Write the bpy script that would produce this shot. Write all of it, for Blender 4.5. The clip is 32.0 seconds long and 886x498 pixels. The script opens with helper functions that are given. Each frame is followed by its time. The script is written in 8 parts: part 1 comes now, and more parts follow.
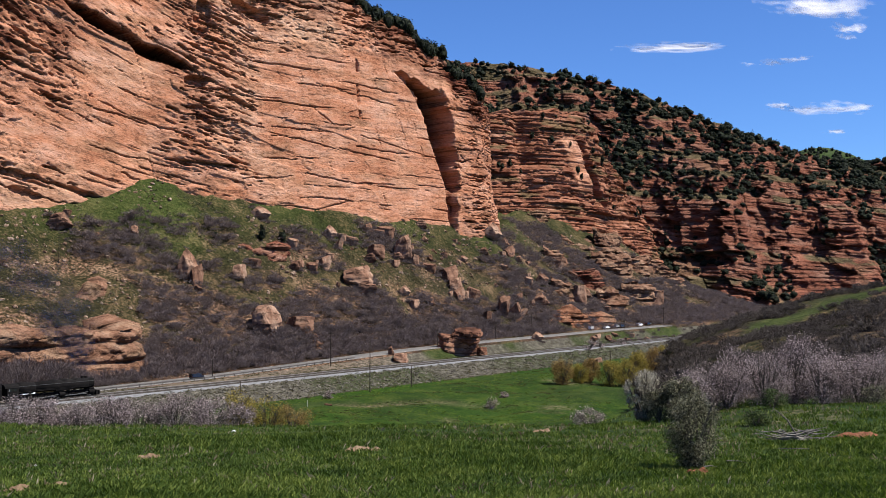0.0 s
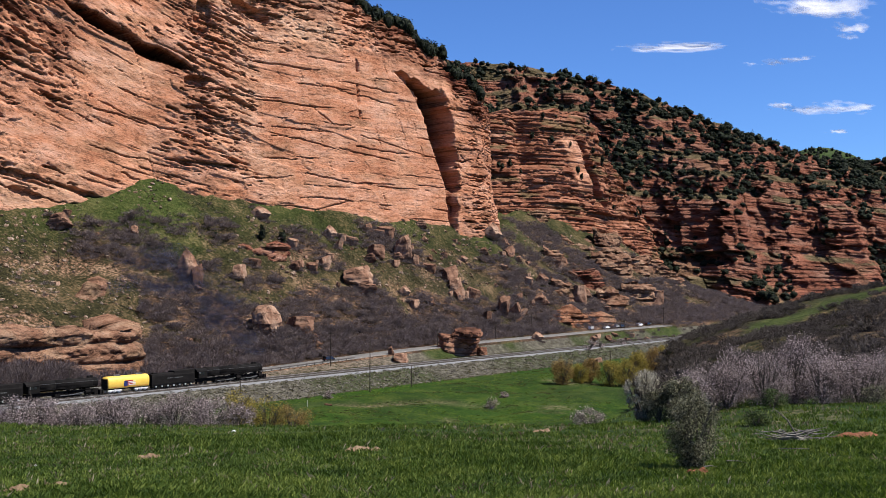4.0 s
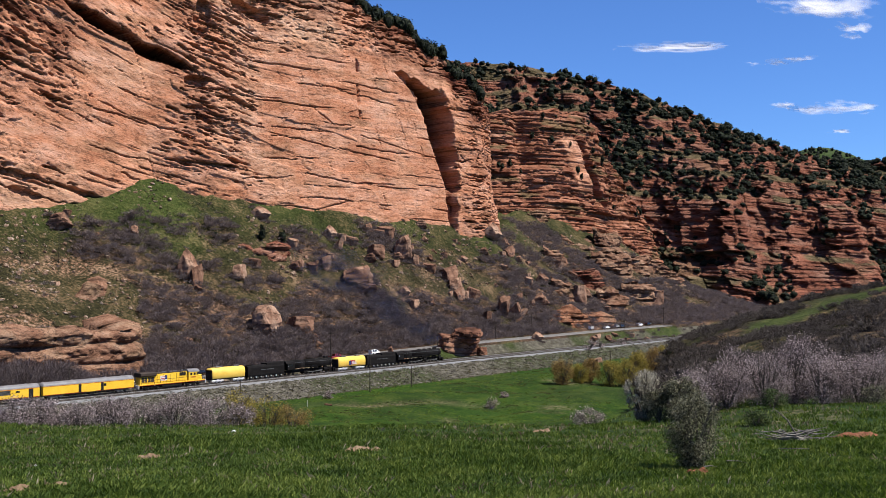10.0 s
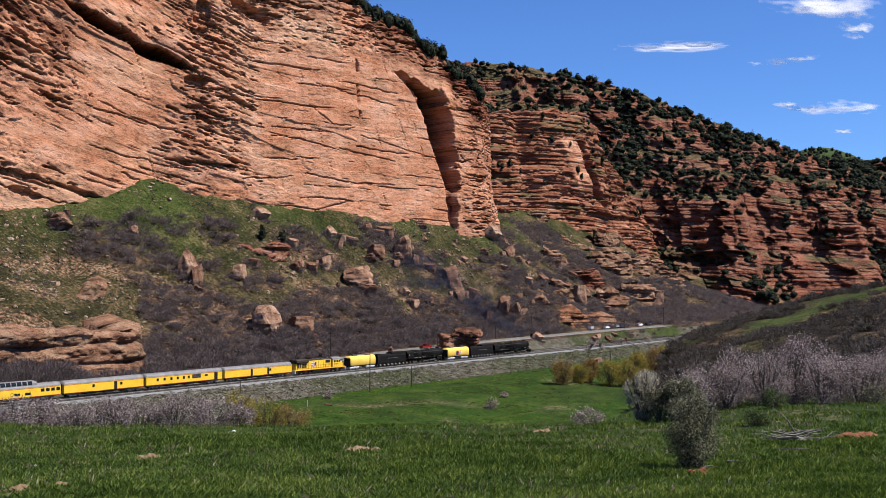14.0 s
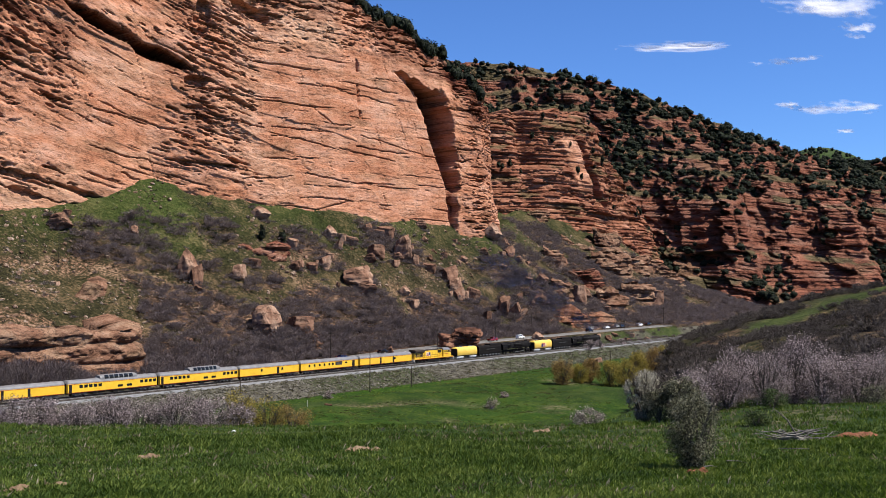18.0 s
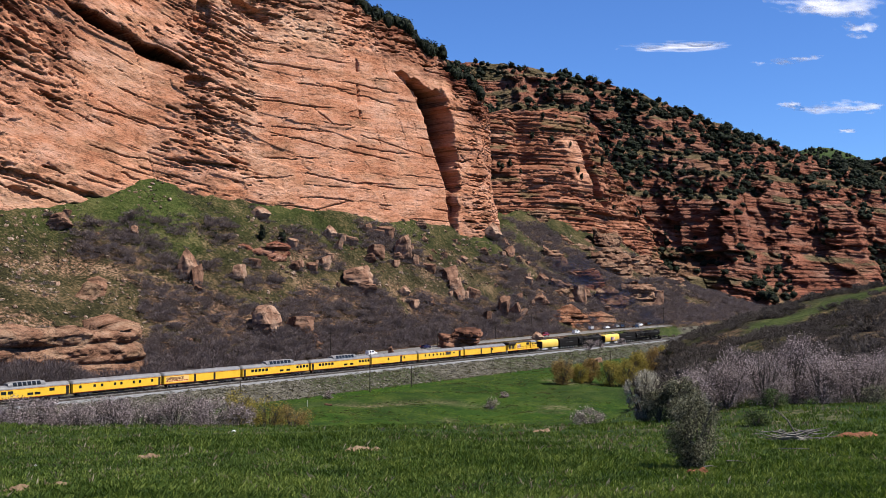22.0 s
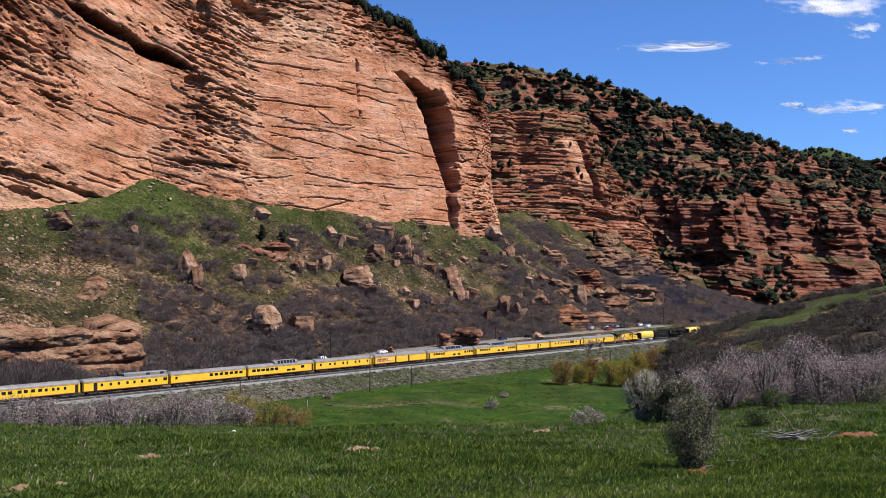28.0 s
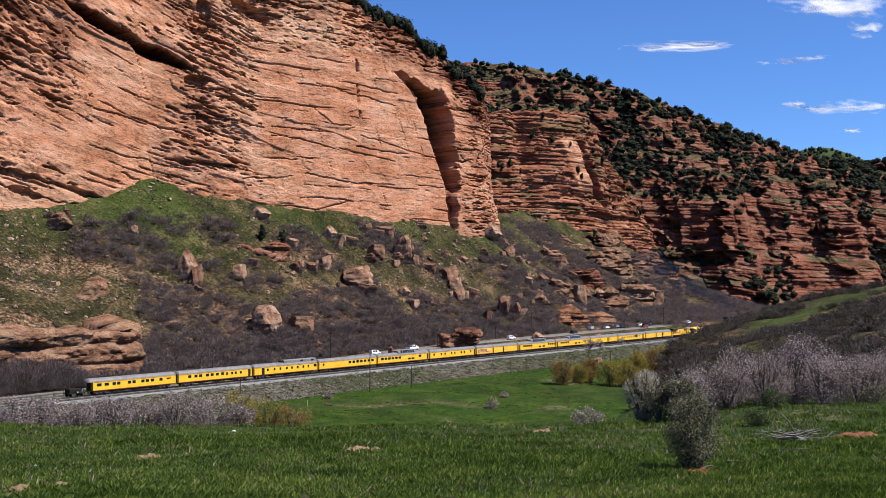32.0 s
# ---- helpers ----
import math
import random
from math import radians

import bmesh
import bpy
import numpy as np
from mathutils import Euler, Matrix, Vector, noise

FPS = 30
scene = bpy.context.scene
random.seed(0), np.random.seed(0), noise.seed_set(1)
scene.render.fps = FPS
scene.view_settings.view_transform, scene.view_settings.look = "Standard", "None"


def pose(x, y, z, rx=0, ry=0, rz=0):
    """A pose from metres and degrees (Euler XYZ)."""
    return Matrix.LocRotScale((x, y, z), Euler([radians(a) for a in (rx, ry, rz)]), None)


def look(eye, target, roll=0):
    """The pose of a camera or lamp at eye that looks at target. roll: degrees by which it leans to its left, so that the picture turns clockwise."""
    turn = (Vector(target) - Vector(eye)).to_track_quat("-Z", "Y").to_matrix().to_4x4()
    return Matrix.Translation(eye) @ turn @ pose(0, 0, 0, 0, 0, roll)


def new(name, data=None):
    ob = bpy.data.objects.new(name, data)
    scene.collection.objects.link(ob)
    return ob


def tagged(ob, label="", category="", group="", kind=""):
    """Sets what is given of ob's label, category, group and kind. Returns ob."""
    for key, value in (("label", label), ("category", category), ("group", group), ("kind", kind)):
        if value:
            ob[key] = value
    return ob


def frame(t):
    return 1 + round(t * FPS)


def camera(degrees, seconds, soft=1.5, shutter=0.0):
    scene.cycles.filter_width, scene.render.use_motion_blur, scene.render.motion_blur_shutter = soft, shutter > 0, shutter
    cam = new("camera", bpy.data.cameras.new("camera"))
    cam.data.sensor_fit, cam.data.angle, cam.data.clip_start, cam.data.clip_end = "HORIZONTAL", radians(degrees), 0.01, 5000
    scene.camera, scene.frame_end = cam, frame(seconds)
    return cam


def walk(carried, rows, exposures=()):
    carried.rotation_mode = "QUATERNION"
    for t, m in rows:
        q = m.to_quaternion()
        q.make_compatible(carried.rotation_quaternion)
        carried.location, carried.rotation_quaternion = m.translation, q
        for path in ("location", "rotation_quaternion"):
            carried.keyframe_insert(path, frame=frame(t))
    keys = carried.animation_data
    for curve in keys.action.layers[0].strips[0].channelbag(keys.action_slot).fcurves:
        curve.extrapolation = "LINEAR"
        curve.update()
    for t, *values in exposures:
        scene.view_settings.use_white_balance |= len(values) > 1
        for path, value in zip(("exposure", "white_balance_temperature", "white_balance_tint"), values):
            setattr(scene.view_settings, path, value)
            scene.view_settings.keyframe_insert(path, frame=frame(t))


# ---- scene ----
# camera: on a tripod, still, above a meadow bench
cam = camera(44.85, 32.0, soft=0.82)
EYE = (0.0, 0.0, 30.0)
walk(cam, [(0.0, look(EYE, (0.0, 100.0, 32.579))), (32.0, look(EYE, (0.0, 100.0, 32.579)))],
     exposures=[(0.0, 0.92), (32.0, 0.92)])

# ---------------------------------------------------------------- light
SUN_AZ, SUN_EL = radians(104), radians(57)      # clockwise from +Y
world = bpy.data.worlds.new("sky")
scene.world = world
world.use_nodes = True
wn = world.node_tree.nodes
sky = wn.new("ShaderNodeTexSky")
sky.sky_type = "NISHITA"
sky.sun_disc = False
sky.sun_elevation, sky.sun_rotation = SUN_EL, SUN_AZ
sky.altitude, sky.air_density, sky.dust_density, sky.ozone_density = 1700, 1.0, 0.3, 3.0
deep = wn.new("ShaderNodeMix")                    # the clip's deep blue sky
deep.data_type, deep.blend_type = "RGBA", "MULTIPLY"
deep.inputs[0].default_value = 1.0
deep.inputs[7].default_value = (0.68, 1.03, 1.60, 1)
world.node_tree.links.new(sky.outputs[0], deep.inputs[6])
world.node_tree.links.new(deep.outputs[2], wn["Background"].inputs[0])
wn["Background"].inputs[1].default_value = 0.052
sun = new("sun", bpy.data.lights.new("sun", "SUN"))
sun.data.energy, sun.data.angle, sun.data.color = 5.0, radians(0.55), (1.0, 0.95, 0.87)
SUN_DIR = Vector((math.sin(SUN_AZ) * math.cos(SUN_EL), math.cos(SUN_AZ) * math.cos(SUN_EL), math.sin(SUN_EL)))
sun.matrix_world = look(SUN_DIR * 100, (0, 0, 0))


# ---------------------------------------------------------------- numbers and noise
def lattice(ix, iy, iz, seed):
    h = (ix * 374761393 + iy * 668265263 + iz * 2147483647 + seed * 974634777) & 0xFFFFFFFF
    h = ((h ^ (h >> 13)) * 1274126177) & 0xFFFFFFFF
    h = ((h ^ (h >> 16)) * 2246822519) & 0xFFFFFFFF
    return ((h ^ (h >> 15)) & 0xFFFF) / 65535.0


def vnoise(x, y, z=0.0, seed=0):
    """Smooth value noise, -1 to 1, on arrays."""
    x, y, z = np.broadcast_arrays(np.asarray(x, float), np.asarray(y, float), np.asarray(z, float))
    fx, fy, fz = np.floor(x), np.floor(y), np.floor(z)
    ix, iy, iz = fx.astype(np.int64), fy.astype(np.int64), fz.astype(np.int64)
    tx, ty, tz = x - fx, y - fy, z - fz
    tx, ty, tz = (t * t * (3 - 2 * t) for t in (tx, ty, tz))
    out = 0
    for dx in (0, 1):
        for dy in (0, 1):
            for dz in (0, 1):
                w = (tx if dx else 1 - tx) * (ty if dy else 1 - ty) * (tz if dz else 1 - tz)
                out = out + w * lattice(ix + dx, iy + dy, iz + dz, seed)
    return out * 2 - 1


def fbm(x, y, z=0.0, octaves=4, seed=0):
    total, amp = 0, 1.0
    for k in range(octaves):
        total = total + amp * vnoise(x * 2.03 ** k, y * 2.03 ** k, np.asarray(z) * 2.03 ** k, seed + k)
        amp *= 0.5
    return total


def turf(x, y, z=0.0, octaves=4, seed=0):
    """The same noise on turned axes, for ground seen at a low angle."""
    return fbm(0.809 * x - 0.588 * y, 0.588 * x + 0.809 * y, z, octaves, seed)


def smooth(a, b, x):
    t = np.clip((x - a) / (b - a), 0, 1)
    return t * t * (3 - 2 * t)


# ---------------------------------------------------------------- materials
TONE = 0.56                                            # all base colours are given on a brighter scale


def material(name, colours, scale=1.0, rough=0.9, bump=0.3, metal=0.0, spread=0.0, fine=8.0, stretch=(1, 1, 1), attr=None, island=False,
             clear=0.0, thick=1.0, grain=0.45, cracks=None, strata=None):
    """colours: (place on the ramp, rgb) rows along a noise. attr: (attribute name, rgb) mixed in where the attribute is high.
    strata: (contrast of the beds, relief) for rock whose mesh carries the attributes along and bed."""
    m = bpy.data.materials.new(name)
    m.use_nodes = True
    n, l = m.node_tree.nodes, m.node_tree.links
    b = n["Principled BSDF"]
    b.inputs["Roughness"].default_value, b.inputs["Metallic"].default_value = rough, metal
    b.inputs["Specular IOR Level"].default_value = 0.3 if rough < 0.9 else 0.10
    tc = n.new("ShaderNodeTexCoord")
    mp = n.new("ShaderNodeMapping")
    mp.inputs["Scale"].default_value = stretch
    l.new(tc.outputs["Object"], mp.inputs[0])
    big, small = n.new("ShaderNodeTexNoise"), n.new("ShaderNodeTexNoise")
    for t, s, d in ((big, scale, 6), (small, scale * fine, 4)):
        t.inputs["Scale"].default_value, t.inputs["Detail"].default_value = s, d
        t.inputs["Roughness"].default_value = 0.62
        l.new(mp.outputs[0], t.inputs["Vector"])
    mix = n.new("ShaderNodeMath")
    mix.operation = "MULTIPLY_ADD"
    l.new(small.outputs[0], mix.inputs[0])
    mix.inputs[1].default_value = grain
    l.new(big.outputs[0], mix.inputs[2])
    level = n.new("ShaderNodeMath")
    level.operation = "SUBTRACT"
    l.new(mix.outputs[0], level.inputs[0])
    level.inputs[1].default_value = (grain - 0.45) / 2
    last = level
    if spread:
        src = n.new("ShaderNodeNewGeometry") if island else n.new("ShaderNodeObjectInfo")
        add = n.new("ShaderNodeMath")
        add.operation = "MULTIPLY_ADD"
        l.new(src.outputs["Random Per Island" if island else "Random"], add.inputs[0])
        add.inputs[1].default_value = spread
        l.new(last.outputs[0], add.inputs[2])
        sub = n.new("ShaderNodeMath")
        sub.operation = "SUBTRACT"
        l.new(add.outputs[0], sub.inputs[0])
        sub.inputs[1].default_value = spread / 2
        last = sub
    ramp = n.new("ShaderNodeValToRGB")
    while len(ramp.color_ramp.elements) < len(colours):
        ramp.color_ramp.elements.new(0.5)
    for e, (p, c) in zip(ramp.color_ramp.elements, colours):
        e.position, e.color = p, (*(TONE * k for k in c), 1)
    l.new(last.outputs[0], ramp.inputs[0])
    colour = ramp.outputs[0]
    for name_, rows in (attr or ()):
        at = n.new("ShaderNodeAttribute")
        at.attribute_name = name_
        r2 = n.new("ShaderNodeValToRGB")
        while len(r2.color_ramp.elements) < len(rows):
            r2.color_ramp.elements.new(0.5)
        for e, (p, c) in zip(r2.color_ramp.elements, rows):
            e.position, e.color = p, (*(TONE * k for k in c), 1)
        l.new(last.outputs[0], r2.inputs[0])
        mx = n.new("ShaderNodeMix")
        mx.data_type = "RGBA"
        share = at.outputs["Fac"]
        if name_ == "orange":                         # bare soil shows in scraps between the plants
            scraps, times = n.new("ShaderNodeMapRange"), n.new("ShaderNodeMath")
            for k, v in ((1, 0.44), (2, 0.60), (3, 0.15), (4, 1.3)):
                scraps.inputs[k].default_value = v
            l.new(small.outputs[0], scraps.inputs[0])
            times.operation = "MULTIPLY"
            times.use_clamp = True
            l.new(share, times.inputs[0])
            l.new(scraps.outputs[0], times.inputs[1])
            share = times.outputs[0]
        l.new(share, mx.inputs[0])
        l.new(colour, mx.inputs[6])
        l.new(r2.outputs[0], mx.inputs[7])
        colour = mx.outputs[2]
    relief = mix
    if strata:                                        # beds and fine laminae that follow the dip of the rock
        al, be, cb = n.new("ShaderNodeAttribute"), n.new("ShaderNodeAttribute"), n.new("ShaderNodeCombineXYZ")
        al.attribute_name, be.attribute_name = "along", "bed"
        l.new(al.outputs["Fac"], cb.inputs[0])
        l.new(be.outputs["Fac"], cb.inputs[1])
        for across, up, dark, pale_, height in ((0.06, 0.42, 1 - 0.9 * strata[0], 1 + 0.45 * strata[0], 0.6), (0.45, 1.9, 1 - 0.4 * strata[0], 1 + 0.2 * strata[0], 0.35)):
            vm, vo, cr, cm = n.new("ShaderNodeMapping"), n.new("ShaderNodeTexNoise"), n.new("ShaderNodeMapRange"), n.new("ShaderNodeMix")
            vm.inputs["Scale"].default_value = (across, up, 1)
            l.new(cb.outputs[0], vm.inputs[0])
            l.new(vm.outputs[0], vo.inputs["Vector"])
            vo.inputs["Scale"].default_value, vo.inputs["Detail"].default_value, vo.inputs["Roughness"].default_value = 1.0, 6, 0.65
            l.new(vo.outputs[0], cr.inputs[0])
            for k, v in ((1, 0.30), (2, 0.68), (3, dark), (4, pale_)):
                cr.inputs[k].default_value = v
            cm.data_type, cm.blend_type = "RGBA", "MULTIPLY"
            cm.inputs[0].default_value = 1.0
            l.new(colour, cm.inputs[6])
            l.new(cr.outputs[0], cm.inputs[7])
            colour = cm.outputs[2]
            ma = n.new("ShaderNodeMath")
            ma.operation = "MULTIPLY_ADD"
            l.new(vo.outputs[0], ma.inputs[0])
            ma.inputs[1].default_value = height * strata[1]
            l.new(relief.outputs[0], ma.inputs[2])
            relief = ma
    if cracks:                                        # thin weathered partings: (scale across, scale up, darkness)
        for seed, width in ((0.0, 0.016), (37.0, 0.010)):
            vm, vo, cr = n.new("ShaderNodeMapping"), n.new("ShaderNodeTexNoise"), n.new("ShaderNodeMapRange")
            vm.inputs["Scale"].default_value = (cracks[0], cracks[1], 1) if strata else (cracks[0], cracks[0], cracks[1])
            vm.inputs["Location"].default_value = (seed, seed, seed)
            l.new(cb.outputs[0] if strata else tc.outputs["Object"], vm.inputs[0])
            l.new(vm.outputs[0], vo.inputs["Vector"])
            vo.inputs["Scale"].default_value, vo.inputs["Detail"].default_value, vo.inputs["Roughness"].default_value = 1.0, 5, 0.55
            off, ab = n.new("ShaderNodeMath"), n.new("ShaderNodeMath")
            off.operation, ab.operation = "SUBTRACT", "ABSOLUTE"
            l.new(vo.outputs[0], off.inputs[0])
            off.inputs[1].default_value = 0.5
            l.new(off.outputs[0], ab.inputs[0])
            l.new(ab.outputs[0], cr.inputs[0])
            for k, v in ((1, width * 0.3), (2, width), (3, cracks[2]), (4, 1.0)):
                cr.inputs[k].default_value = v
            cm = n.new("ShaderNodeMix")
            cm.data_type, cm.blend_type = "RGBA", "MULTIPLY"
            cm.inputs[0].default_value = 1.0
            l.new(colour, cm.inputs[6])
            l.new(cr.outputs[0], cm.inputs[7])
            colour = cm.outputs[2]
    l.new(colour, b.inputs["Base Color"])
    if bump:
        bp = n.new("ShaderNodeBump")
        bp.inputs["Strength"].default_value, bp.inputs["Distance"].default_value = bump, thick
        l.new(relief.outputs[0], bp.inputs["Height"])
        l.new(bp.outputs[0], b.inputs["Normal"])
    if clear:
        b.inputs["Coat Weight"].default_value = clear
    return m


def ramp3(a, b, c, lo=0.45, mid=0.72, hi=1.0):
    return [(lo, a), (mid, b), (hi, c)]


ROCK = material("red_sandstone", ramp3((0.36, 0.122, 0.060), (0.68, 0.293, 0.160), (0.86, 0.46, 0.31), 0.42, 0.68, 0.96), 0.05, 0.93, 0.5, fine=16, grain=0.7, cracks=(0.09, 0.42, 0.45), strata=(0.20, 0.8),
                stretch=(1, 1, 3.2), thick=0.5, attr=[("pale", ramp3((0.50, 0.24, 0.13), (0.78, 0.43, 0.265), (0.90, 0.60, 0.44), 0.40, 0.70, 1.0)),
                                          # stained beds, and the shade painted dark into the cleft and slot
                                          ("stain_shade", ramp3((0.075, 0.022, 0.014), (0.21, 0.066, 0.036), (0.42, 0.175, 0.105), 0.40, 0.70, 1.0)),
                                          ("mossy", ramp3((0.06, 0.07, 0.03), (0.14, 0.12, 0.055), (0.34, 0.18, 0.10)))])
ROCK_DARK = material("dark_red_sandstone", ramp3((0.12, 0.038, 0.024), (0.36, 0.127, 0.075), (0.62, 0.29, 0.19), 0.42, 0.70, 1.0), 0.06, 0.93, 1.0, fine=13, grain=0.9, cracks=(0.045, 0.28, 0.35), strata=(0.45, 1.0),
                     stretch=(1, 1, 3.5), thick=1.5, attr=[("pale", ramp3((0.22, 0.095, 0.064), (0.40, 0.195, 0.13), (0.58, 0.38, 0.29))),
                                               ("mossy", ramp3((0.045, 0.050, 0.020), (0.14, 0.125, 0.060), (0.32, 0.23, 0.14)))])
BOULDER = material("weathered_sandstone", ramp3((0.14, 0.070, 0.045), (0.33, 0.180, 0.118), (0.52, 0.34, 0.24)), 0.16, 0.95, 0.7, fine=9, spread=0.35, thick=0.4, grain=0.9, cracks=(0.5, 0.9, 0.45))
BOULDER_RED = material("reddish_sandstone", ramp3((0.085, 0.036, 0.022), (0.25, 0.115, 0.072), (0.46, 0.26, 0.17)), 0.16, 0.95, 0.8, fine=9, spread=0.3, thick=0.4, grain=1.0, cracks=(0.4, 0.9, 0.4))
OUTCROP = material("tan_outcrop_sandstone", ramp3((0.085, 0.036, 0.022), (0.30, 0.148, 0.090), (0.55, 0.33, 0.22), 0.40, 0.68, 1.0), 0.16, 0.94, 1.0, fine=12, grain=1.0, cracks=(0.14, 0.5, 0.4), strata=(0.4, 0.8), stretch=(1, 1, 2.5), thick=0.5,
                   attr=[("pale", ramp3((0.24, 0.125, 0.075), (0.46, 0.275, 0.175), (0.62, 0.43, 0.30))), ("mossy", ramp3((0.05, 0.05, 0.025), (0.11, 0.085, 0.045), (0.26, 0.15, 0.09)))])
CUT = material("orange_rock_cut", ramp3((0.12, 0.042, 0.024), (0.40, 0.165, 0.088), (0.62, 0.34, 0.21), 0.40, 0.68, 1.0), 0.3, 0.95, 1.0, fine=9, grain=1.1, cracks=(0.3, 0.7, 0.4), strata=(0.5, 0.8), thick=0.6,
               attr=[("pale", ramp3((0.20, 0.10, 0.06), (0.42, 0.25, 0.16), (0.6, 0.42, 0.3)))])
BOULDER_STUFF = material("loose_stones", ramp3((0.13, 0.075, 0.048), (0.28, 0.175, 0.12), (0.52, 0.41, 0.32)), 0.3, 0.95, 0.3, spread=0.5, island=True, thick=0.2)
TALUS = material("talus_soil", ramp3((0.020, 0.013, 0.009), (0.066, 0.041, 0.027), (0.25, 0.145, 0.092), 0.44, 0.72, 0.98), 0.10, 0.98, 1.0, fine=9, thick=0.7, grain=1.2,
                 attr=[("green", ramp3((0.012, 0.014, 0.004), (0.040, 0.044, 0.013), (0.17, 0.125, 0.058), 0.44, 0.72, 1.0)),
                       ("orange", ramp3((0.10, 0.056, 0.034), (0.28, 0.155, 0.095), (0.48, 0.31, 0.21))),
                       ("lush", ramp3((0.028, 0.042, 0.008), (0.056, 0.078, 0.017), (0.13, 0.135, 0.043), 0.42, 0.72, 1.02))])
MEADOW = material("meadow_turf", ramp3((0.011, 0.021, 0.004), (0.026, 0.047, 0.008), (0.078, 0.086, 0.026)), 0.11, 0.98, 0.6, fine=14, thick=0.2, grain=1.1,
                  attr=[("green", ramp3((0.010, 0.028, 0.002), (0.026, 0.068, 0.004), (0.085, 0.118, 0.014))),
                        ("orange", ramp3((0.10, 0.075, 0.04), (0.20, 0.16, 0.09), (0.30, 0.25, 0.16)))])
BANK = material("rubble_bank", ramp3((0.036, 0.032, 0.023), (0.105, 0.095, 0.072), (0.27, 0.25, 0.20)), 0.5, 0.98, 0.9, fine=4, thick=0.5,
                attr=[("green", ramp3((0.025, 0.035, 0.012), (0.06, 0.07, 0.03), (0.14, 0.13, 0.09))), ("orange", ramp3((0.12, 0.08, 0.055), (0.26, 0.19, 0.14), (0.40, 0.32, 0.25))),
                      ("lush", ramp3((0.020, 0.032, 0.007), (0.045, 0.066, 0.015), (0.11, 0.12, 0.04)))])
BALLAST = material("grey_ballast", ramp3((0.14, 0.142, 0.148), (0.255, 0.258, 0.268), (0.40, 0.40, 0.405)), 1.2, 0.97, 0.5, fine=6, thick=0.1)
ASPHALT = material("worn_asphalt", ramp3((0.15, 0.14, 0.135), (0.21, 0.20, 0.19), (0.28, 0.26, 0.245)), 0.25, 0.95, 0.2, thick=0.05)
PAINT = material("road_paint", ramp3((0.5, 0.5, 0.47), (0.62, 0.61, 0.58), (0.7, 0.7, 0.66)), 2, 0.8, 0)
STEEL = material("rail_steel", ramp3((0.045, 0.034, 0.028), (0.085, 0.068, 0.058), (0.15, 0.13, 0.12)), 1.5, 0.7, 0.1, metal=0.2)
TIE = material("tie_timber", ramp3((0.03, 0.025, 0.021), (0.06, 0.05, 0.043), (0.11, 0.095, 0.08)), 1.5, 0.95, 0.3, spread=0.3, island=True)


# ---------------------------------------------------------------- mesh helpers
def mesh_from(name, verts, faces, mats, idx=None, shade=False, attrs=None):
    """A mesh from arrays: verts (n, 3), faces (m, 3 or 4)."""
    me = bpy.data.meshes.new(name)
    verts, faces = np.asarray(verts, np.float32), np.asarray(faces, np.int32)
    k = faces.shape[1]
    me.vertices.add(len(verts))
    me.vertices.foreach_set("co", verts.ravel())
    me.loops.add(faces.size)
    me.loops.foreach_set("vertex_index", faces.ravel())
    me.polygons.add(len(faces))
    me.polygons.foreach_set("loop_start", np.arange(0, faces.size, k, dtype=np.int32))
    if idx is not None:
        me.polygons.foreach_set("material_index", np.asarray(idx, np.int32))
    for key, val in (attrs or {}).items():
        a = me.attributes.new(key, "FLOAT", "POINT")
        a.data.foreach_set("value", np.asarray(val, np.float32).ravel())
    me.update(calc_edges=True)
    me.validate()
    if shade:
        me.polygons.foreach_set("use_smooth", np.ones(len(faces), bool))
    for m in mats if isinstance(mats, (list, tuple)) else [mats]:
        me.materials.append(m)
    return me


def grid_faces(rows, cols):
    a = (np.arange(rows - 1)[:, None] * cols + np.arange(cols - 1)[None]).ravel()
    return np.stack([a, a + 1, a + 1 + cols, a + cols], 1)


def part(name, bm, mat, parent=None, label="", smoothed=False):
    """Links a bmesh as one mesh object under a thing or a part."""
    me = bpy.data.meshes.new(name)
    bm.to_mesh(me)
    bm.free()
    for m in mat if isinstance(mat, (list, tuple)) else [mat]:
        me.materials.append(m)
    if smoothed:
        for p in me.polygons:
            p.use_smooth = True
    ob = new(name, me)
    ob.parent = parent
    if label:
        tagged(ob, label)
    return ob


def shared(name, me, parent, m):
    ob = new(name, me)
    ob.parent = parent
    ob.matrix_local = m
    return ob


def thing(name, label, category, group="", at=None):
    ob = new(name)
    ob.empty_display_size = 0.5
    if at is not None:
        ob.matrix_world = at
    return tagged(ob, label, category, group)


def box(bm, x0, x1, y0, y1, z0, z1, bevel=0.0):
    r = bmesh.ops.create_cube(bm, size=1.0)
    for v in r["verts"]:
        v.co = Vector((x0 + (v.co.x + 0.5) * (x1 - x0), y0 + (v.co.y + 0.5) * (y1 - y0), z0 + (v.co.z + 0.5) * (z1 - z0)))
    if bevel:
        es = list({e for v in r["verts"] for e in v.link_edges})
        bmesh.ops.bevel(bm, geom=es, offset=bevel, segments=1, affect="EDGES")
    return bm


def rod(bm, a, b, r0, r1=None, seg=8):
    """A tapered rod from a to b."""
    a, b = Vector(a), Vector(b)
    d = b - a
    m = Matrix.Translation((a + b) / 2) @ d.to_track_quat("Z", "Y").to_matrix().to_4x4()
    bmesh.ops.create_cone(bm, cap_ends=True, segments=seg, radius1=r0, radius2=r0 if r1 is None else r1, depth=d.length, matrix=m)
    return bm


def new_bm():
    return bmesh.new()


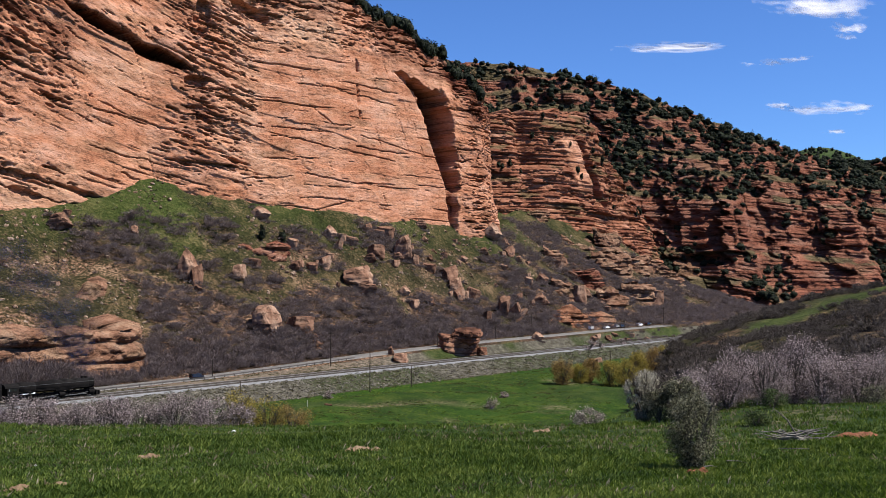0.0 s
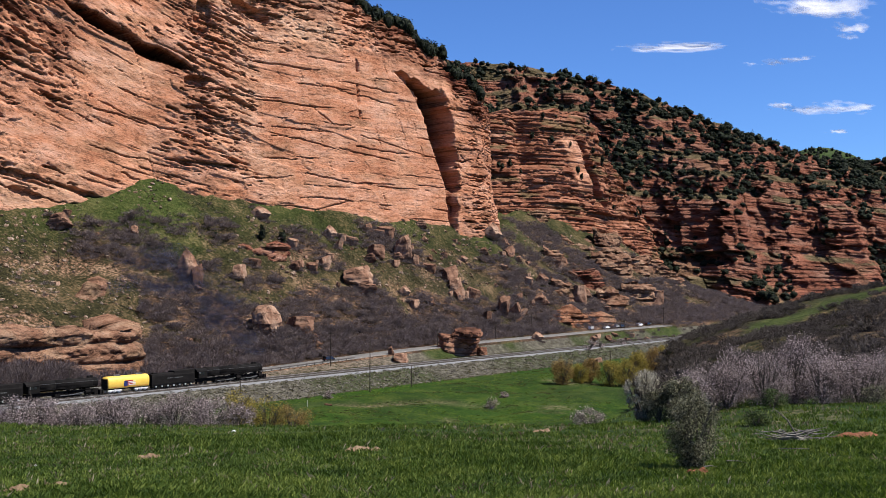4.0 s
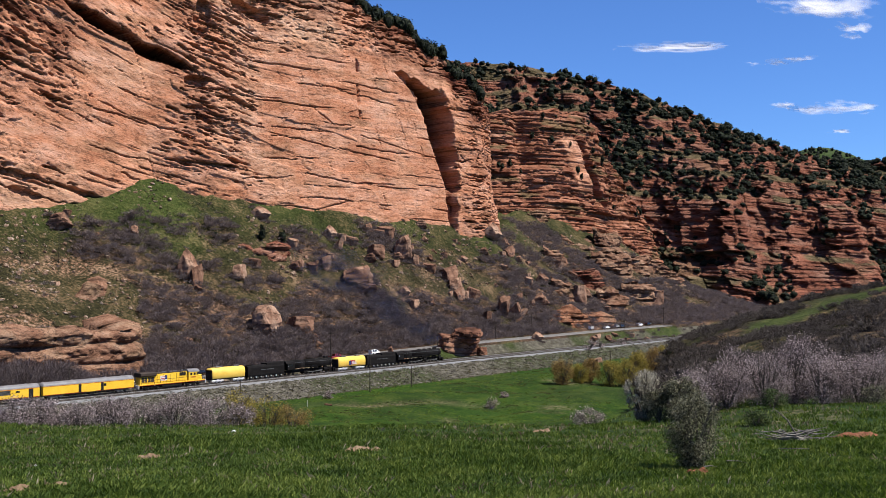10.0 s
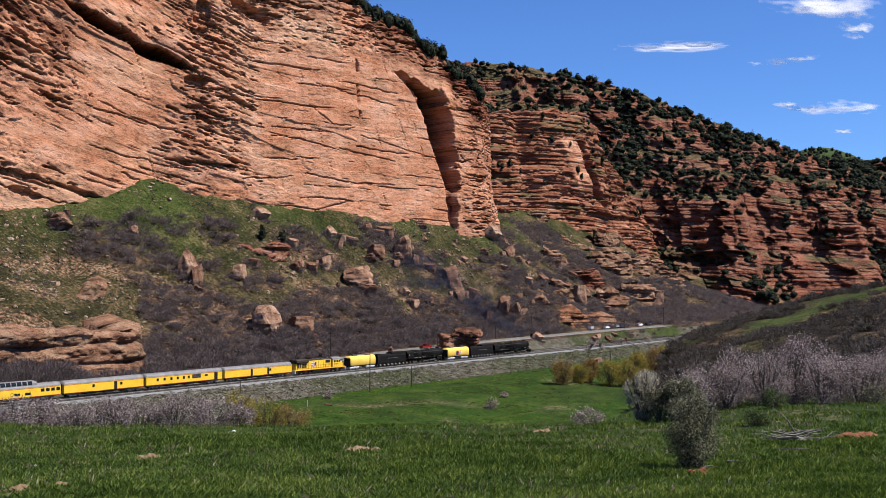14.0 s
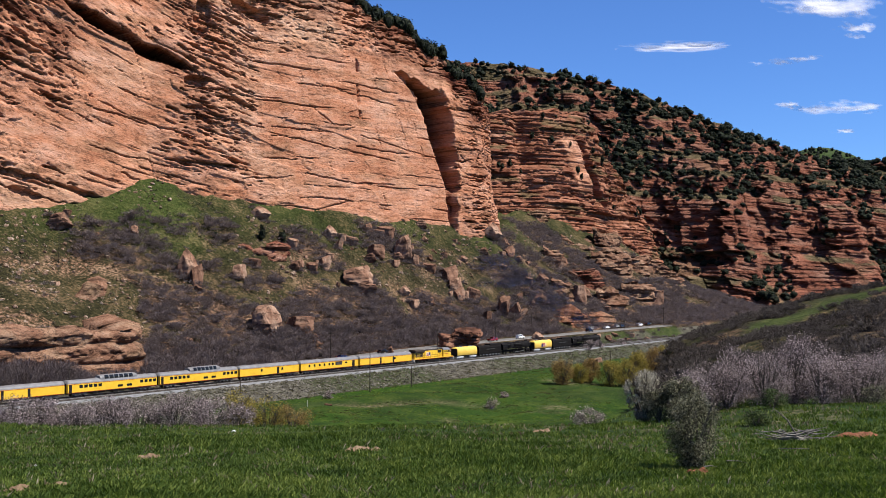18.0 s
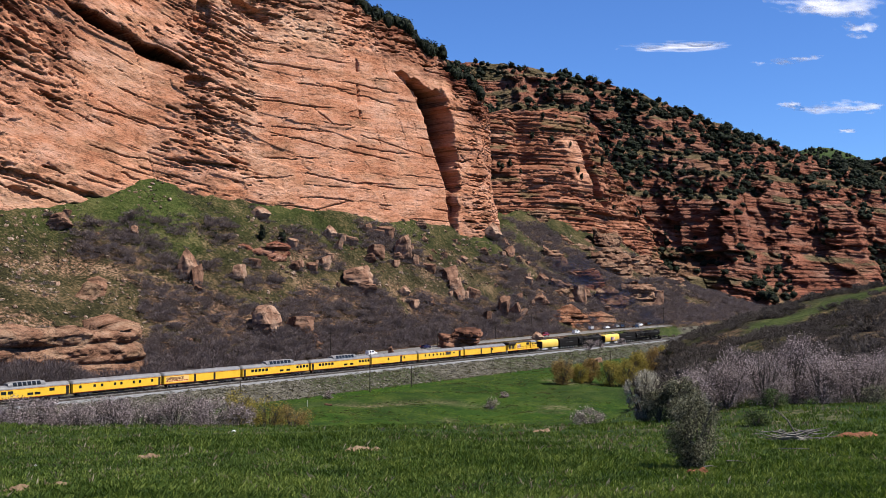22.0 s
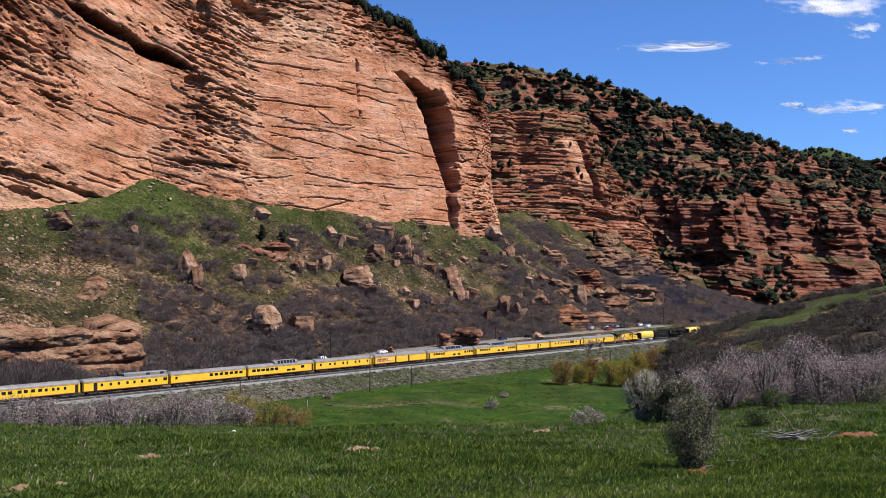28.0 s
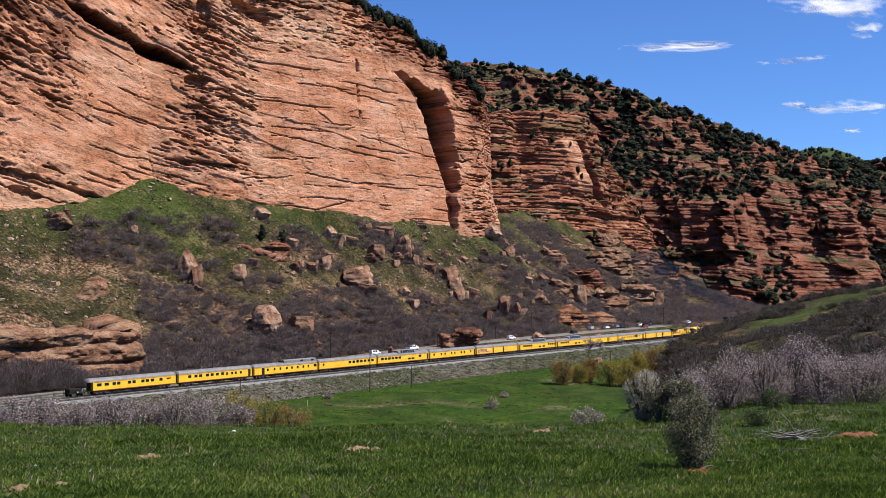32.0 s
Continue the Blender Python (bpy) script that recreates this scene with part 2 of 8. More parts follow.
# ---------------------------------------------------------------- plan of the valley
# u runs along the railway, v across it towards the cliff; (0, 0) is on the far track
TX, TY, DX, DY = -80.5, 277.0, 0.6186, 0.7857
RAIL = 0.6                                             # top of the rails


def to_uv(x, y):
    return (x - TX) * DX + (y - TY) * DY, -(x - TX) * DY + (y - TY) * DX


def to_xy(u, v):
    return TX + u * DX - v * DY, TY + u * DY + v * DX


def road_z(u):
    return np.interp(u, [-300, 40, 85, 130, 180, 272, 340, 900], [-4.5, -0.4, 1.1, 2.7, 3.6, 4.2, 4.4, 8])


FOOT_U = [-600, -13, 33, 60, 95, 123, 179, 250, 278, 330, 356, 393, 443, 480, 514, 545, 580, 684, 790, 1100]
FOOT_V = [127, 127, 122, 119, 119, 108, 97, 92, 88, 110, 134, 128, 121, 116, 108, 84, 69, 60, 60, 60]
FOOT_Z = [50, 51, 53.5, 57, 67.6, 62.5, 60, 55, 53, 60, 69, 66, 62, 48, 32, 18, 10, 6, 6, 6]
RIM_Z = [176, 176, 176, 175, 175, 173, 168, 146, 135, 128, 128, 131, 132, 100, 70, 26, 10, 6, 6, 6]


def ground_z(x, y, rough=True):
    x, y = np.asarray(x, float), np.asarray(y, float)
    u, v = to_uv(x, y)
    # meadow bench, the brushy hill on its right flank and the drop to the valley floor
    bench = 26.3 - 0.109 * (np.minimum(y, 62) - 18) + np.interp(x, [8, 13, 18, 30, 60], [0, 0.45, 1.1, 1.3, 2.3]) * smooth(30, 60, y)
    bench = np.where(y < 18, 26.3 + (18 - np.maximum(y, -10)) * 0.085, bench)
    far = np.interp(x + (240 - y) * 0.09, [0, 26, 43, 46, 50, 55, 65, 78, 98, 140, 300], [-2, 3, 8.5, 10.4, 12.6, 14.5, 18.3, 20.8, 27, 33, 50])
    bench = bench + (far - bench) * smooth(55, 235, y)
    out = np.minimum(np.maximum(y - 60, 0), np.maximum((0.165 + 0.048 * smooth(60, 85, y)) * y - x, 0))
    out = np.where(y > 60, out, 0)
    drop = np.interp(out, [0, 14, 60, 400], [0, 3.0, 26, 190])
    steep = np.interp(out, [0, 1.5, 4, 40], [0, 1.5, 7.5, 40])
    drop = drop + (steep - drop) * smooth(62, 85, y)
    crest = np.maximum(y - 250 - 0.05 * x, 0)
    near = bench - drop - 0.32 * crest * smooth(0, 60, crest)
    floor = -4.0 + 0.006 * np.maximum(u - 120, 0) + 0.25 * vnoise(x / 14, y / 14, 0, 5)
    near = np.where(near > floor, near, floor)
    # railway bank and road bench
    rz = road_z(u)
    bank = np.interp(v, [-22, -9, 5, 9, 14], [-4, 0.15, 0.15, -0.3, -0.3])
    side = np.where(v < 12, bank, np.where(v < 17, -0.3 + (rz - 0.05 + 0.3) * (v - 12) / 5, np.where(v < 27.5, rz - 0.05, rz - 0.05 + (v - 27.5) * 0.16)))
    # talus up to the foot of the cliff, then the high ground behind
    fv, fz, rim = np.interp(u, FOOT_U, FOOT_V), np.interp(u, FOOT_U, FOOT_Z), np.interp(u, FOOT_U, RIM_Z)
    q = np.clip((v - 31) / np.maximum(fv - 31, 5), 0, 1)
    tal = rz + 0.5 + (fz - rz - 0.5) * (0.35 * q + 0.65 * q ** 1.35)
    back = rim + np.clip(v - fv - 33, 0, 300) * np.where(u > 500, 0.22, np.where(u > 330, 0.34, 0.42))
    hi = fz + (back - fz) * smooth(23, 33, v - fv)
    z = np.where(v < -22, near, np.where(v < 31, np.maximum(side, np.where(v < -9, near, -99)), np.where(v < fv + 23, tal, hi)))
    if rough:
        far_side = smooth(29, 50, v)
        z = z + far_side * (2.4 * fbm(x / 26, y / 26, 0, 4, 11) * smooth(29, 70, v) + 0.5 * fbm(x / 4, y / 4, 0, 2, 12))
        near_side = smooth(-24, -40, v)
        hill = smooth(70, 130, y) * near_side
        z = z + near_side * 0.08 * turf(x / 4.5, y / 4.5, 0, 2, 14) + hill * 1.1 * turf(x / 17, y / 17, 0, 3, 15)
        z = z + 0.35 * vnoise(x / 1.6, y / 1.6, 0, 16) * smooth(-21, -17, v) * smooth(-8, -11, v)
    return z


# thickets on the talus: along the railway, across it, half lengths
THICKETS = [(67, 100, 18, 9), (84, 98, 10, 5), (65, 83, 13, 12), (64, 67, 11, 9), (95, 79, 9, 8), (106, 90, 8, 6), (108, 72, 10, 8), (82, 65, 8, 6), (57, 49, 20, 9), (79, 50, 14, 10), (97, 46, 16, 10), (122, 57, 20, 6),
            (147, 86, 6, 7), (157, 58, 11, 7), (152, 44, 18, 11), (190, 45, 19, 11), (261, 69, 14, 8), (262, 53, 17, 12), (364, 108, 21, 16), (368, 81, 20, 18), (363, 54, 26, 14), (404, 50, 31, 14), (492, 58, 30, 14), (287, 47, 12, 10)]
THICKETS += [(348, 122, 16, 8), (352, 108, 12, 8), (300, 84, 18, 7), (312, 66, 16, 8), (334, 76, 14, 8), (222, 50, 12, 6), (250, 46, 16, 7), (385, 68, 18, 10), (430, 66, 22, 10), (330, 44, 18, 8)]


def thicket(u, v):
    """1 inside the thickets, 0 on the open slope."""
    n = 0.55 * fbm(u / 9, v / 7, 0, 3, 203)
    best = np.full(np.shape(u), 9.0)
    for cu_, cv_, ru, rv in THICKETS:
        best = np.minimum(best, ((u - cu_) / (1.2 * ru)) ** 2 + ((v - cv_) / (1.2 * rv)) ** 2)
    return smooth(1.35, 0.7, best + n)


def brush_cover(u, v):
    """How thick the scrub stands on the talus."""
    n = fbm((0.42 * u + 0.9 * v) / 17, (0.9 * u - 0.42 * v) / 46, 0, 4, 201)
    q = np.clip((v - 28) / np.maximum(np.interp(u, FOOT_U, FOOT_V) - 28, 5), 0, 1.5)
    return 0.75 * n - 0.34 + 0.16 * smooth(40, 70, u) * smooth(250, 200, u) - 0.25 * q + 1.05 * thicket(u, v) + 0.75 * smooth(0.30, 0.05, q) * smooth(8, 24, u) + 0.42 * smooth(330, 420, u) * smooth(0.9, 0.5, q) - 0.4 * smooth(15, -40, u) - 0.38 * np.exp(-((u - 140) / 30) ** 2 - ((v - 74) / 11) ** 2) - 0.2 * np.exp(-((u - 192) / 22) ** 2 - ((v - 74) / 10) ** 2)


def glade(x, y):
    """The grassy strip running up the brushy hill: 1 inside."""
    c = np.interp(y, [180, 222, 229, 236, 241, 246, 252], [48, 61, 66, 73, 81, 92, 102])
    wide = np.interp(y, [180, 222, 229, 236, 246], [0.4, 1.4, 2.8, 5, 12])
    return smooth(1.25, 0.7, np.abs(x - c) / wide + 0.3 * turf(x / 6, y / 6, 0, 2, 19)) * smooth(185, 205, y) * smooth(258, 252, y)


def spaced(parts):
    out = []
    for a, b, n in parts:
        out.append(np.linspace(a, b, n, endpoint=False))
    return np.concatenate(out + [np.array([parts[-1][1]])])


gu = spaced([(-4500, -700, 16), (-700, -260, 40), (-260, -178, 34), (-178, -96, 82), (-96, 120, 90), (120, 620, 180), (620, 1200, 40), (1200, 4800, 16)])
gv = spaced([(-4500, -420, 16), (-420, -260, 40), (-260, -176, 84), (-176, -150, 14), (-150, -26, 50), (-26, 34, 50), (34, 140, 60), (140, 420, 40), (420, 4500, 20)])
GU, GV = np.meshgrid(gu, gv)
GX, GY = to_xy(GU, GV)
GZ = ground_z(GX, GY)
gq = grid_faces(*GX.shape)
cv = GV.ravel()[gq].mean(1)
cx_, cy_ = GX.ravel()[gq].mean(1), GY.ravel()[gq].mean(1)
hill_ = (cy_ > 68) & (cx_ > 0.185 * cy_ - 2)
zone = np.where(cv < -20.5, np.where(hill_, 2, 0), np.where(cv < 16.5, 1, 2))
n1 = turf(GX / 30, GY / 30, 0, 4, 21)
n2 = turf(GX / 17, GY / 17, 3, 4, 23)
hump = np.exp(-((GU - 92) / 22) ** 2 - ((GV - 106) / 16) ** 2)
footv = np.interp(GU, FOOT_U, FOOT_V)
green = np.where(GV > 20, np.clip(0.70 * smooth(0.35, -0.25, brush_cover(GU, GV) + 0.5 * n1) + 0.6 * smooth(25, 2, footv - GV) + 1.3 * hump, 0, 1),
                 np.where(GV > -24, np.where(GV > 4.9, np.clip(0.25 + 0.9 * n2, 0, 1), smooth(0.0, 0.6, n1)), np.where(GY > 68, smooth(-0.4, 0.5, n1) * 0.9, 0.55 + 0.45 * n1)))
green = np.where((GV > -140) & (GV < -20) & (GX < 0.165 * GY), 0.75 + 0.4 * n1, green)
green = np.where((GV < -20) & (glade(GX, GY) > 0.3), 0.85, green)
orange = np.where((GV < -20) & (GY > 68) & (GX > 0.165 * GY - 8), 0.0, 1.0) * np.where(GV > 20, (0.55 - 0.3 * smooth(200, 260, GU) + 0.25 * smooth(60, 40, GU)) * smooth(0.25, 0.7, fbm((0.42 * GU + 0.9 * GV) / 8, (0.9 * GU - 0.42 * GV) / 17, 7, 4, 24) + 0.35 * n2 + 0.2 * smooth(60, 40, GU) * smooth(106, 96, GV)), np.where((GV > -24) & (GV < 20), np.where(GV > 4, 0.85 * smooth(150, 100, GU) * smooth(-0.9, 0.1, n2), 0), np.clip(smooth(0.6, 1.0, n2) * 0.7 + 1.2 * np.exp(-((GX + 9) / 17) ** 2 - ((GY - 287) / 4.5) ** 2) * smooth(-0.7, 0.3, n2), 0, 1)))
lush = np.where(GV > 31, np.clip(1.0 * hump * smooth(-0.8, 0.3, n2) + 0.55 * smooth(20, 2, footv - GV) * smooth(-0.3, 0.4, n1 + 0.4 * n2) * smooth(420, 330, GU), 0, 1), np.where((GV > 5) & (GV < 17), 0.9 * smooth(0.15, 0.5, n2) * smooth(90, 130, GU), np.where(GV < -20, 1.0 * glade(GX, GY) * smooth(-1.2, -0.2, n2), 0)))
ground = tagged(new("ground", mesh_from("ground", np.stack([GX, GY, GZ], -1).reshape(-1, 3), gq, [MEADOW, BANK, TALUS], zone, True,
                                       {"green": np.clip(green, 0, 1), "orange": np.clip(orange, 0, 1), "lush": lush})),
                "grassy valley floor, rubble bank and stony talus slope", "ground", kind="structure")


# ---------------------------------------------------------------- cliffs
SURFACE = {}


def rock_wall(name, foot, top, du, dw, mat, label, style, seed, cap=30.0, fine=None, rag=2.5):
    """A rock face over a line of foot points and a line of top points; style(s, w, z, ...) gives how far it stands proud."""
    foot, top = np.array(foot, float), np.array(top, float)
    run = np.concatenate([[0], np.cumsum(np.hypot(*np.diff(foot[:, :2], axis=0).T))])
    s = np.arange(0, run[-1], du) if not fine else spaced([(0, fine[0], 45), (fine[0], fine[1], int((fine[1] - fine[0]) / du)), (fine[1], run[-1], 70)])
    n = len(s)
    f = np.stack([np.interp(s, run, foot[:, k]) for k in range(3)], 1)
    t = np.stack([np.interp(s, run, top[:, k]) for k in range(3)], 1)
    ker = np.ones(9) / 9
    for arr in (f, t):
        for k in range(2):
            arr[4:-4, k] = np.convolve(arr[:, k], ker, "valid")
    m = int((t[:, 2] - f[:, 2]).max() / dw) + 1
    w = np.linspace(0, 1, m)[:, None]
    S = np.broadcast_to(s[None], (m, n))
    W = np.broadcast_to(w, (m, n))
    t[:, 2] += rag * fbm(s / 9, s * 0, seed, 4, seed)
    Z = f[None, :, 2] + (t[:, 2] - f[:, 2])[None] * W
    tan = np.gradient(f[:, :2], axis=0)
    tan /= np.linalg.norm(tan, axis=1)[:, None] + 1e-9
    nor = np.stack([tan[:, 1], -tan[:, 0]], 1)
    D, H, pale, moss, *more = style(S, W, Z)
    stain_shade = more[0] if more else 0 * D
    bed = more[1] if len(more) > 1 else Z
    X = f[None, :, 0] + (t[:, 0] - f[:, 0])[None] * H + nor[None, :, 0] * D
    Y = f[None, :, 1] + (t[:, 1] - f[:, 1])[None] * H + nor[None, :, 1] * D
    V = np.stack([X, Y, Z], -1)
    back = V[-1] - np.concatenate([nor * cap, np.full((n, 1), 2.0 if cap < 100 else 40.0)], 1)
    low = np.concatenate([back[:, :2], np.full((n, 1), f[:, 2].min() - 10)], 1)
    SURFACE[name] = (V, nor)
    V = np.concatenate([V, back[None], low[None]])
    zero = np.zeros((2, n))
    return tagged(new(name, mesh_from(name, V.reshape(-1, 3), grid_faces(m + 2, n), mat, None, False,
                                      {"pale": np.concatenate([pale, zero]), "mossy": np.concatenate([moss, zero]), "stain_shade": np.concatenate([stain_shade, zero]),
                                       "along": np.concatenate([S, S[:2]]), "bed": np.concatenate([bed, bed[-2:]])})),
                  label, "cliff", kind="structure")


def beds(S, Z, thick, seed, notch=0.22, wander=0.5):
    """Beds of rock: 0 in the recessed seam, up to 1 on the proud bed."""
    b = Z / thick + wander * fbm(S / 38, Z / 60, 0, 3, seed) + 0.1 * fbm(S / 5, Z / 5, 0, 2, seed + 3)
    k = np.floor(b)
    fr = b - k
    prod = 0.5 + 0.5 * np.clip(1.6 * vnoise(S / 13, k * 7.31, 0, seed + 5) + 0.4 * vnoise(S / 3, k * 3.7, 0, seed + 6), -1, 1)
    face = smooth(0, notch, fr) * (1 - 0.35 * smooth(0.65, 1.0, fr))
    return face, prod


def blocks(S, Z, bed, joint, seed):
    """Angular blocks between beds and upright joints: a level for each block, and how near its edge is."""
    b = Z / bed + 0.55 * fbm(S / 60, Z / 80, 0, 2, seed) + 0.12 / bed * vnoise(S / 2.5, Z / 2.5, 0, seed + 2)
    k = np.floor(b).astype(np.int64)
    g = S / joint * (0.7 + 0.6 * lattice(k, k * 0 + 1, k * 0, seed)) + 7 * lattice(k, k * 0, k * 0, seed + 4) + 0.2 * vnoise(Z / 4, S / 8, 0, seed + 6)
    j = np.floor(g).astype(np.int64)
    return lattice(k, j, k * 0, seed + 8), b - k, g - j


def seams(S, zz, gap, wide, seed, amount):
    """Thin dark seams, broken into dashes: 1 in the seam, 0 elsewhere."""
    b = zz / gap + 0.2 * fbm(S / 45, zz / 60, 0, 2, seed) + 0.12 / gap * vnoise(S / 5, zz / 5, 0, seed + 2)
    k = np.floor(b)
    near = np.abs(b - k - 0.5 + 0.07 / gap * vnoise(S / 0.9, zz / 0.9, 0, seed + 7) + 0.18 / gap * np.floor(1.5 * vnoise(S / 4.5, k * 2.1, 0, seed + 8))) * gap
    dash = vnoise(S / 16, k * 5.3, 0, seed + 4) + 0.45 * vnoise(S / 5, k * 9.1, 0, seed + 5)
    w = wide * (0.35 + 0.9 * smooth(amount, amount + 0.7, dash))
    return smooth(w, w * 0.35, near) * smooth(amount, amount + 0.25, dash)


def pockets(A, zz, bed, cell, long, high, seed, dens):
    """Lens-shaped weathered hollows along the beds: 0 on the face, 1 deep in a hollow."""
    aw = A + 0.12 * cell * vnoise(A / (0.6 * cell), zz / (1.2 * bed), 0, seed + 1)
    zw = zz + 0.30 * bed * fbm(A / (1.6 * cell), zz / (3.0 * bed), 0, 2, seed + 3) + 0.07 * bed * np.floor(2.2 * vnoise(A / (0.22 * cell), zz / bed, 0, seed + 4)) + 0.08 * vnoise(A / 0.8, zz / 0.8, 0, seed + 9)
    k = np.floor(zw / bed).astype(np.int64)
    g = aw / cell + 5.7 * lattice(k, k * 0, k * 0, seed + 5)
    j = np.floor(g).astype(np.int64)
    r1, r2, r3, r4 = (lattice(k, j, k * 0, seed + 6 + i) for i in range(4))
    L, h = long * (0.35 + 0.65 * r1), high * (0.40 + 0.60 * r2)
    ex = np.clip(np.abs((g - j - 0.5) * cell / L + 0.5 * (r4 - 0.5)), 0, 2) ** 1.5
    ey = (zw - (k + 0.5 + 0.3 * (r4 - 0.5)) * bed) / h
    room = 1 - ex - np.abs(ey) - 0.25 * vnoise(A / 1.7, zz / 0.7, 0, seed + 10)
    return smooth(0.0, 0.22, room) * (0.40 + 0.60 * np.clip(0.5 + 0.5 * ey, 0, 1)) * (r3 < dens)


def parting(a, z, a0, z0, a1, z1, wide, seed):
    """One open bed joint or crack from (a0, z0) to (a1, z1), tapering at both ends."""
    t = np.clip(((a - a0) * (a1 - a0) + (z - z0) * (z1 - z0)) / ((a1 - a0) ** 2 + (z1 - z0) ** 2), 0, 1)
    ln = math.hypot(a1 - a0, z1 - z0)
    off = 0.22 * vnoise(t * ln / 6, seed * 1.7, 0, seed) + 0.25 * np.floor(2 * vnoise(t * ln / 5, seed * 2.3, 0, seed + 1))
    dist = np.hypot(a - a0 - t * (a1 - a0), z - z0 - t * (z1 - z0) - off)
    w = wide * (0.35 + 0.65 * np.sin(np.pi * np.clip(t, 0.02, 0.98))) * (0.8 + 0.5 * vnoise(t * ln / 4, seed * 3.1, 0, seed + 2))
    return smooth(w + 0.12, w * 0.5, dist)


def spot(a, z, a0, z0, ra, rz):
    return np.exp(-((a - a0) / ra) ** 2 - ((z - z0) / rz) ** 2)


# long open partings of the main face: along and up at both ends, half width
PARTINGS = [(229, 89.2, 242, 84.2, 0.31), (250, 95.6, 277, 90.9, 0.44), (251, 80, 293, 73.8, 0.38), (215, 67.6, 236, 62.1, 0.75), (216, 106.6, 236, 100.9, 0.75), (298, 124.6, 328, 118, 0.5),
            (289, 96.7, 329, 94.1, 0.5), (294, 108.4, 324, 106.6, 0.5), (332, 91.8, 368, 87.7, 0.35), (368, 87.7, 403, 84.8, 0.35), (348, 75.1, 373, 72.7, 0.35), (373, 72.7, 402, 73.5, 0.35),
            (330, 61, 353, 59.2, 0.3), (353, 59.2, 373, 64.3, 0.3), (370, 119.1, 408, 118.1, 0.3), (353, 106.1, 365, 98.7, 0.34), (317, 70.9, 342, 73.5, 0.28), (357, 116.4, 406, 111.8, 0.24), (382, 95.2, 428, 88.9, 0.24)]


def main_style(S, W, Z):
    a = S + 116.7                                     # metres along the foot
    zz = Z - (0.22 + 0.0022 * (Z - 80)) * np.maximum(325 - a, 0)            # beds dip towards the chimney, then run level
    ledgy = np.clip(smooth(335, 300, a + 14 * fbm(Z / 25, a / 25, 0, 2, 31)) * 0.55 + 0.9 * smooth(0.84, 0.95, W) + 0.45 * smooth(443, 449, a) + 0.55 * smooth(449, 460, a), 0, 1)
    c1 = blocks(a, zz, 2.3, 5.5, 33)[0]
    c2 = blocks(a, zz, 6.5, 17, 36)[0]
    c3 = blocks(a, zz, 17, 44, 39)[0]
    # where the rock is eaten out, and where it is a clean face
    rough = 0.22 + 0.30 * fbm(a / 22, zz / 11, 0, 3, 41)
    rough = rough + 0.95 * spot(a, Z, 222, 118, 18, 24) + 0.32 * spot(a, Z, 246, 96, 12, 9) + 0.6 * spot(a, Z, 304, 92, 13, 20) + 0.5 * spot(a, Z, 305, 134, 16, 14) + 0.35 * spot(a, Z, 218, 66, 25, 8)
    rough = rough + 0.55 * smooth(0.80, 0.92, W) + 0.22 * smooth(443, 449, a) + 0.2 * smooth(450, 457, a) + 0.55 * spot(a, Z, 324, 140, 26, 22) + 0.35 * spot(a, Z, 378, 144, 30, 12) - 0.75 * spot(a, Z, 268, 112, 20, 12) - 0.45 * smooth(318, 338, a) * smooth(136, 126, Z) * smooth(446, 440, a) - 0.5 * spot(a, Z, 245, 80, 28, 11)
    rough = np.clip(rough, 0, 1)
    c0 = blocks(a, zz, 0.95, 2.6, 43)[0]
    D = 0.85 * rough * c0 + ledgy * (0.7 * c1 * rough + 0.9 * c2 + 1.5 * c3) + (1 - ledgy) * (0.40 * c2 + 0.5 * c3 + 0.20 * c1 + 1.4)
    D -= 2.2 * pockets(a, zz, 1.5, 5.5, 2.9, 0.52, 310, 1.05 * rough - 0.20)
    D -= 4.4 * pockets(a, zz, 3.1, 13, 7.0, 0.72, 320, 1.0 * rough - 0.17)
    D -= 5.0 * pockets(a, zz, 7.0, 27, 14.5, 1.15, 330, 0.95 * rough - 0.10)
    # long partings and slanting cracks
    D -= 1.7 * seams(a, zz, 8.5, 0.34, 67, 0.12) + 1.2 * seams(a, zz, 4.2, 0.26, 69, 0.30)
    D -= 0.9 * seams(zz * 1.2, a + 0.35 * zz, 9.0, 0.26, 73, 0.45)
    D += 2.0 * fbm(a / 42, Z / 42, 0, 2, 47) * (0.35 + 0.65 * ledgy) + (0.10 + 0.22 * rough) * fbm(a / 3, Z / 2, 0, 3, 48)
    # deep overhung slot running down across the upper left
    slot_z = 132 - 0.35 * (a - 249) + 1.1 * vnoise(a / 5, 0, 0, 50) + 0.7 * np.floor(vnoise(a / 11, 3, 0, 51) * 2)
    wide = np.interp(a, [240, 246, 256, 270, 284, 294, 299], [0, 1.3, 2.6, 2.0, 2.8, 1.7, 0])
    D -= 15.0 * smooth(1.0, 0.85, np.abs(Z - slot_z) / np.maximum(wide, 0.01)) * smooth(0.2, 1.0, wide)
    D += 1.8 * smooth(0, 1, Z - slot_z - wide) * smooth(20, 6, Z - slot_z) * smooth(236, 250, a) * smooth(306, 292, a)
    D -= 5.0 * smooth(1.0, 0.7, ((a - 299) / 5) ** 2 + ((Z - 110.5 + 0.5 * vnoise(a / 2, Z / 2, 0, 49)) / 2.4) ** 2)
    D -= 3.5 * smooth(1.0, 0.8, ((a - 303 + 1.6 * vnoise(Z / 2, a / 3, 0, 44)) / 3.2) ** 2 + ((Z - 138 + 2.0 * vnoise(a / 3, Z / 3, 0, 45)) / 7) ** 2) * (0.5 + 0.5 * c1) + 5.0 * smooth(1.0, 0.7, ((a - 325) / 10) ** 2 + ((Z - 144 + 0.3 * (a - 325)) / 3.2) ** 2)
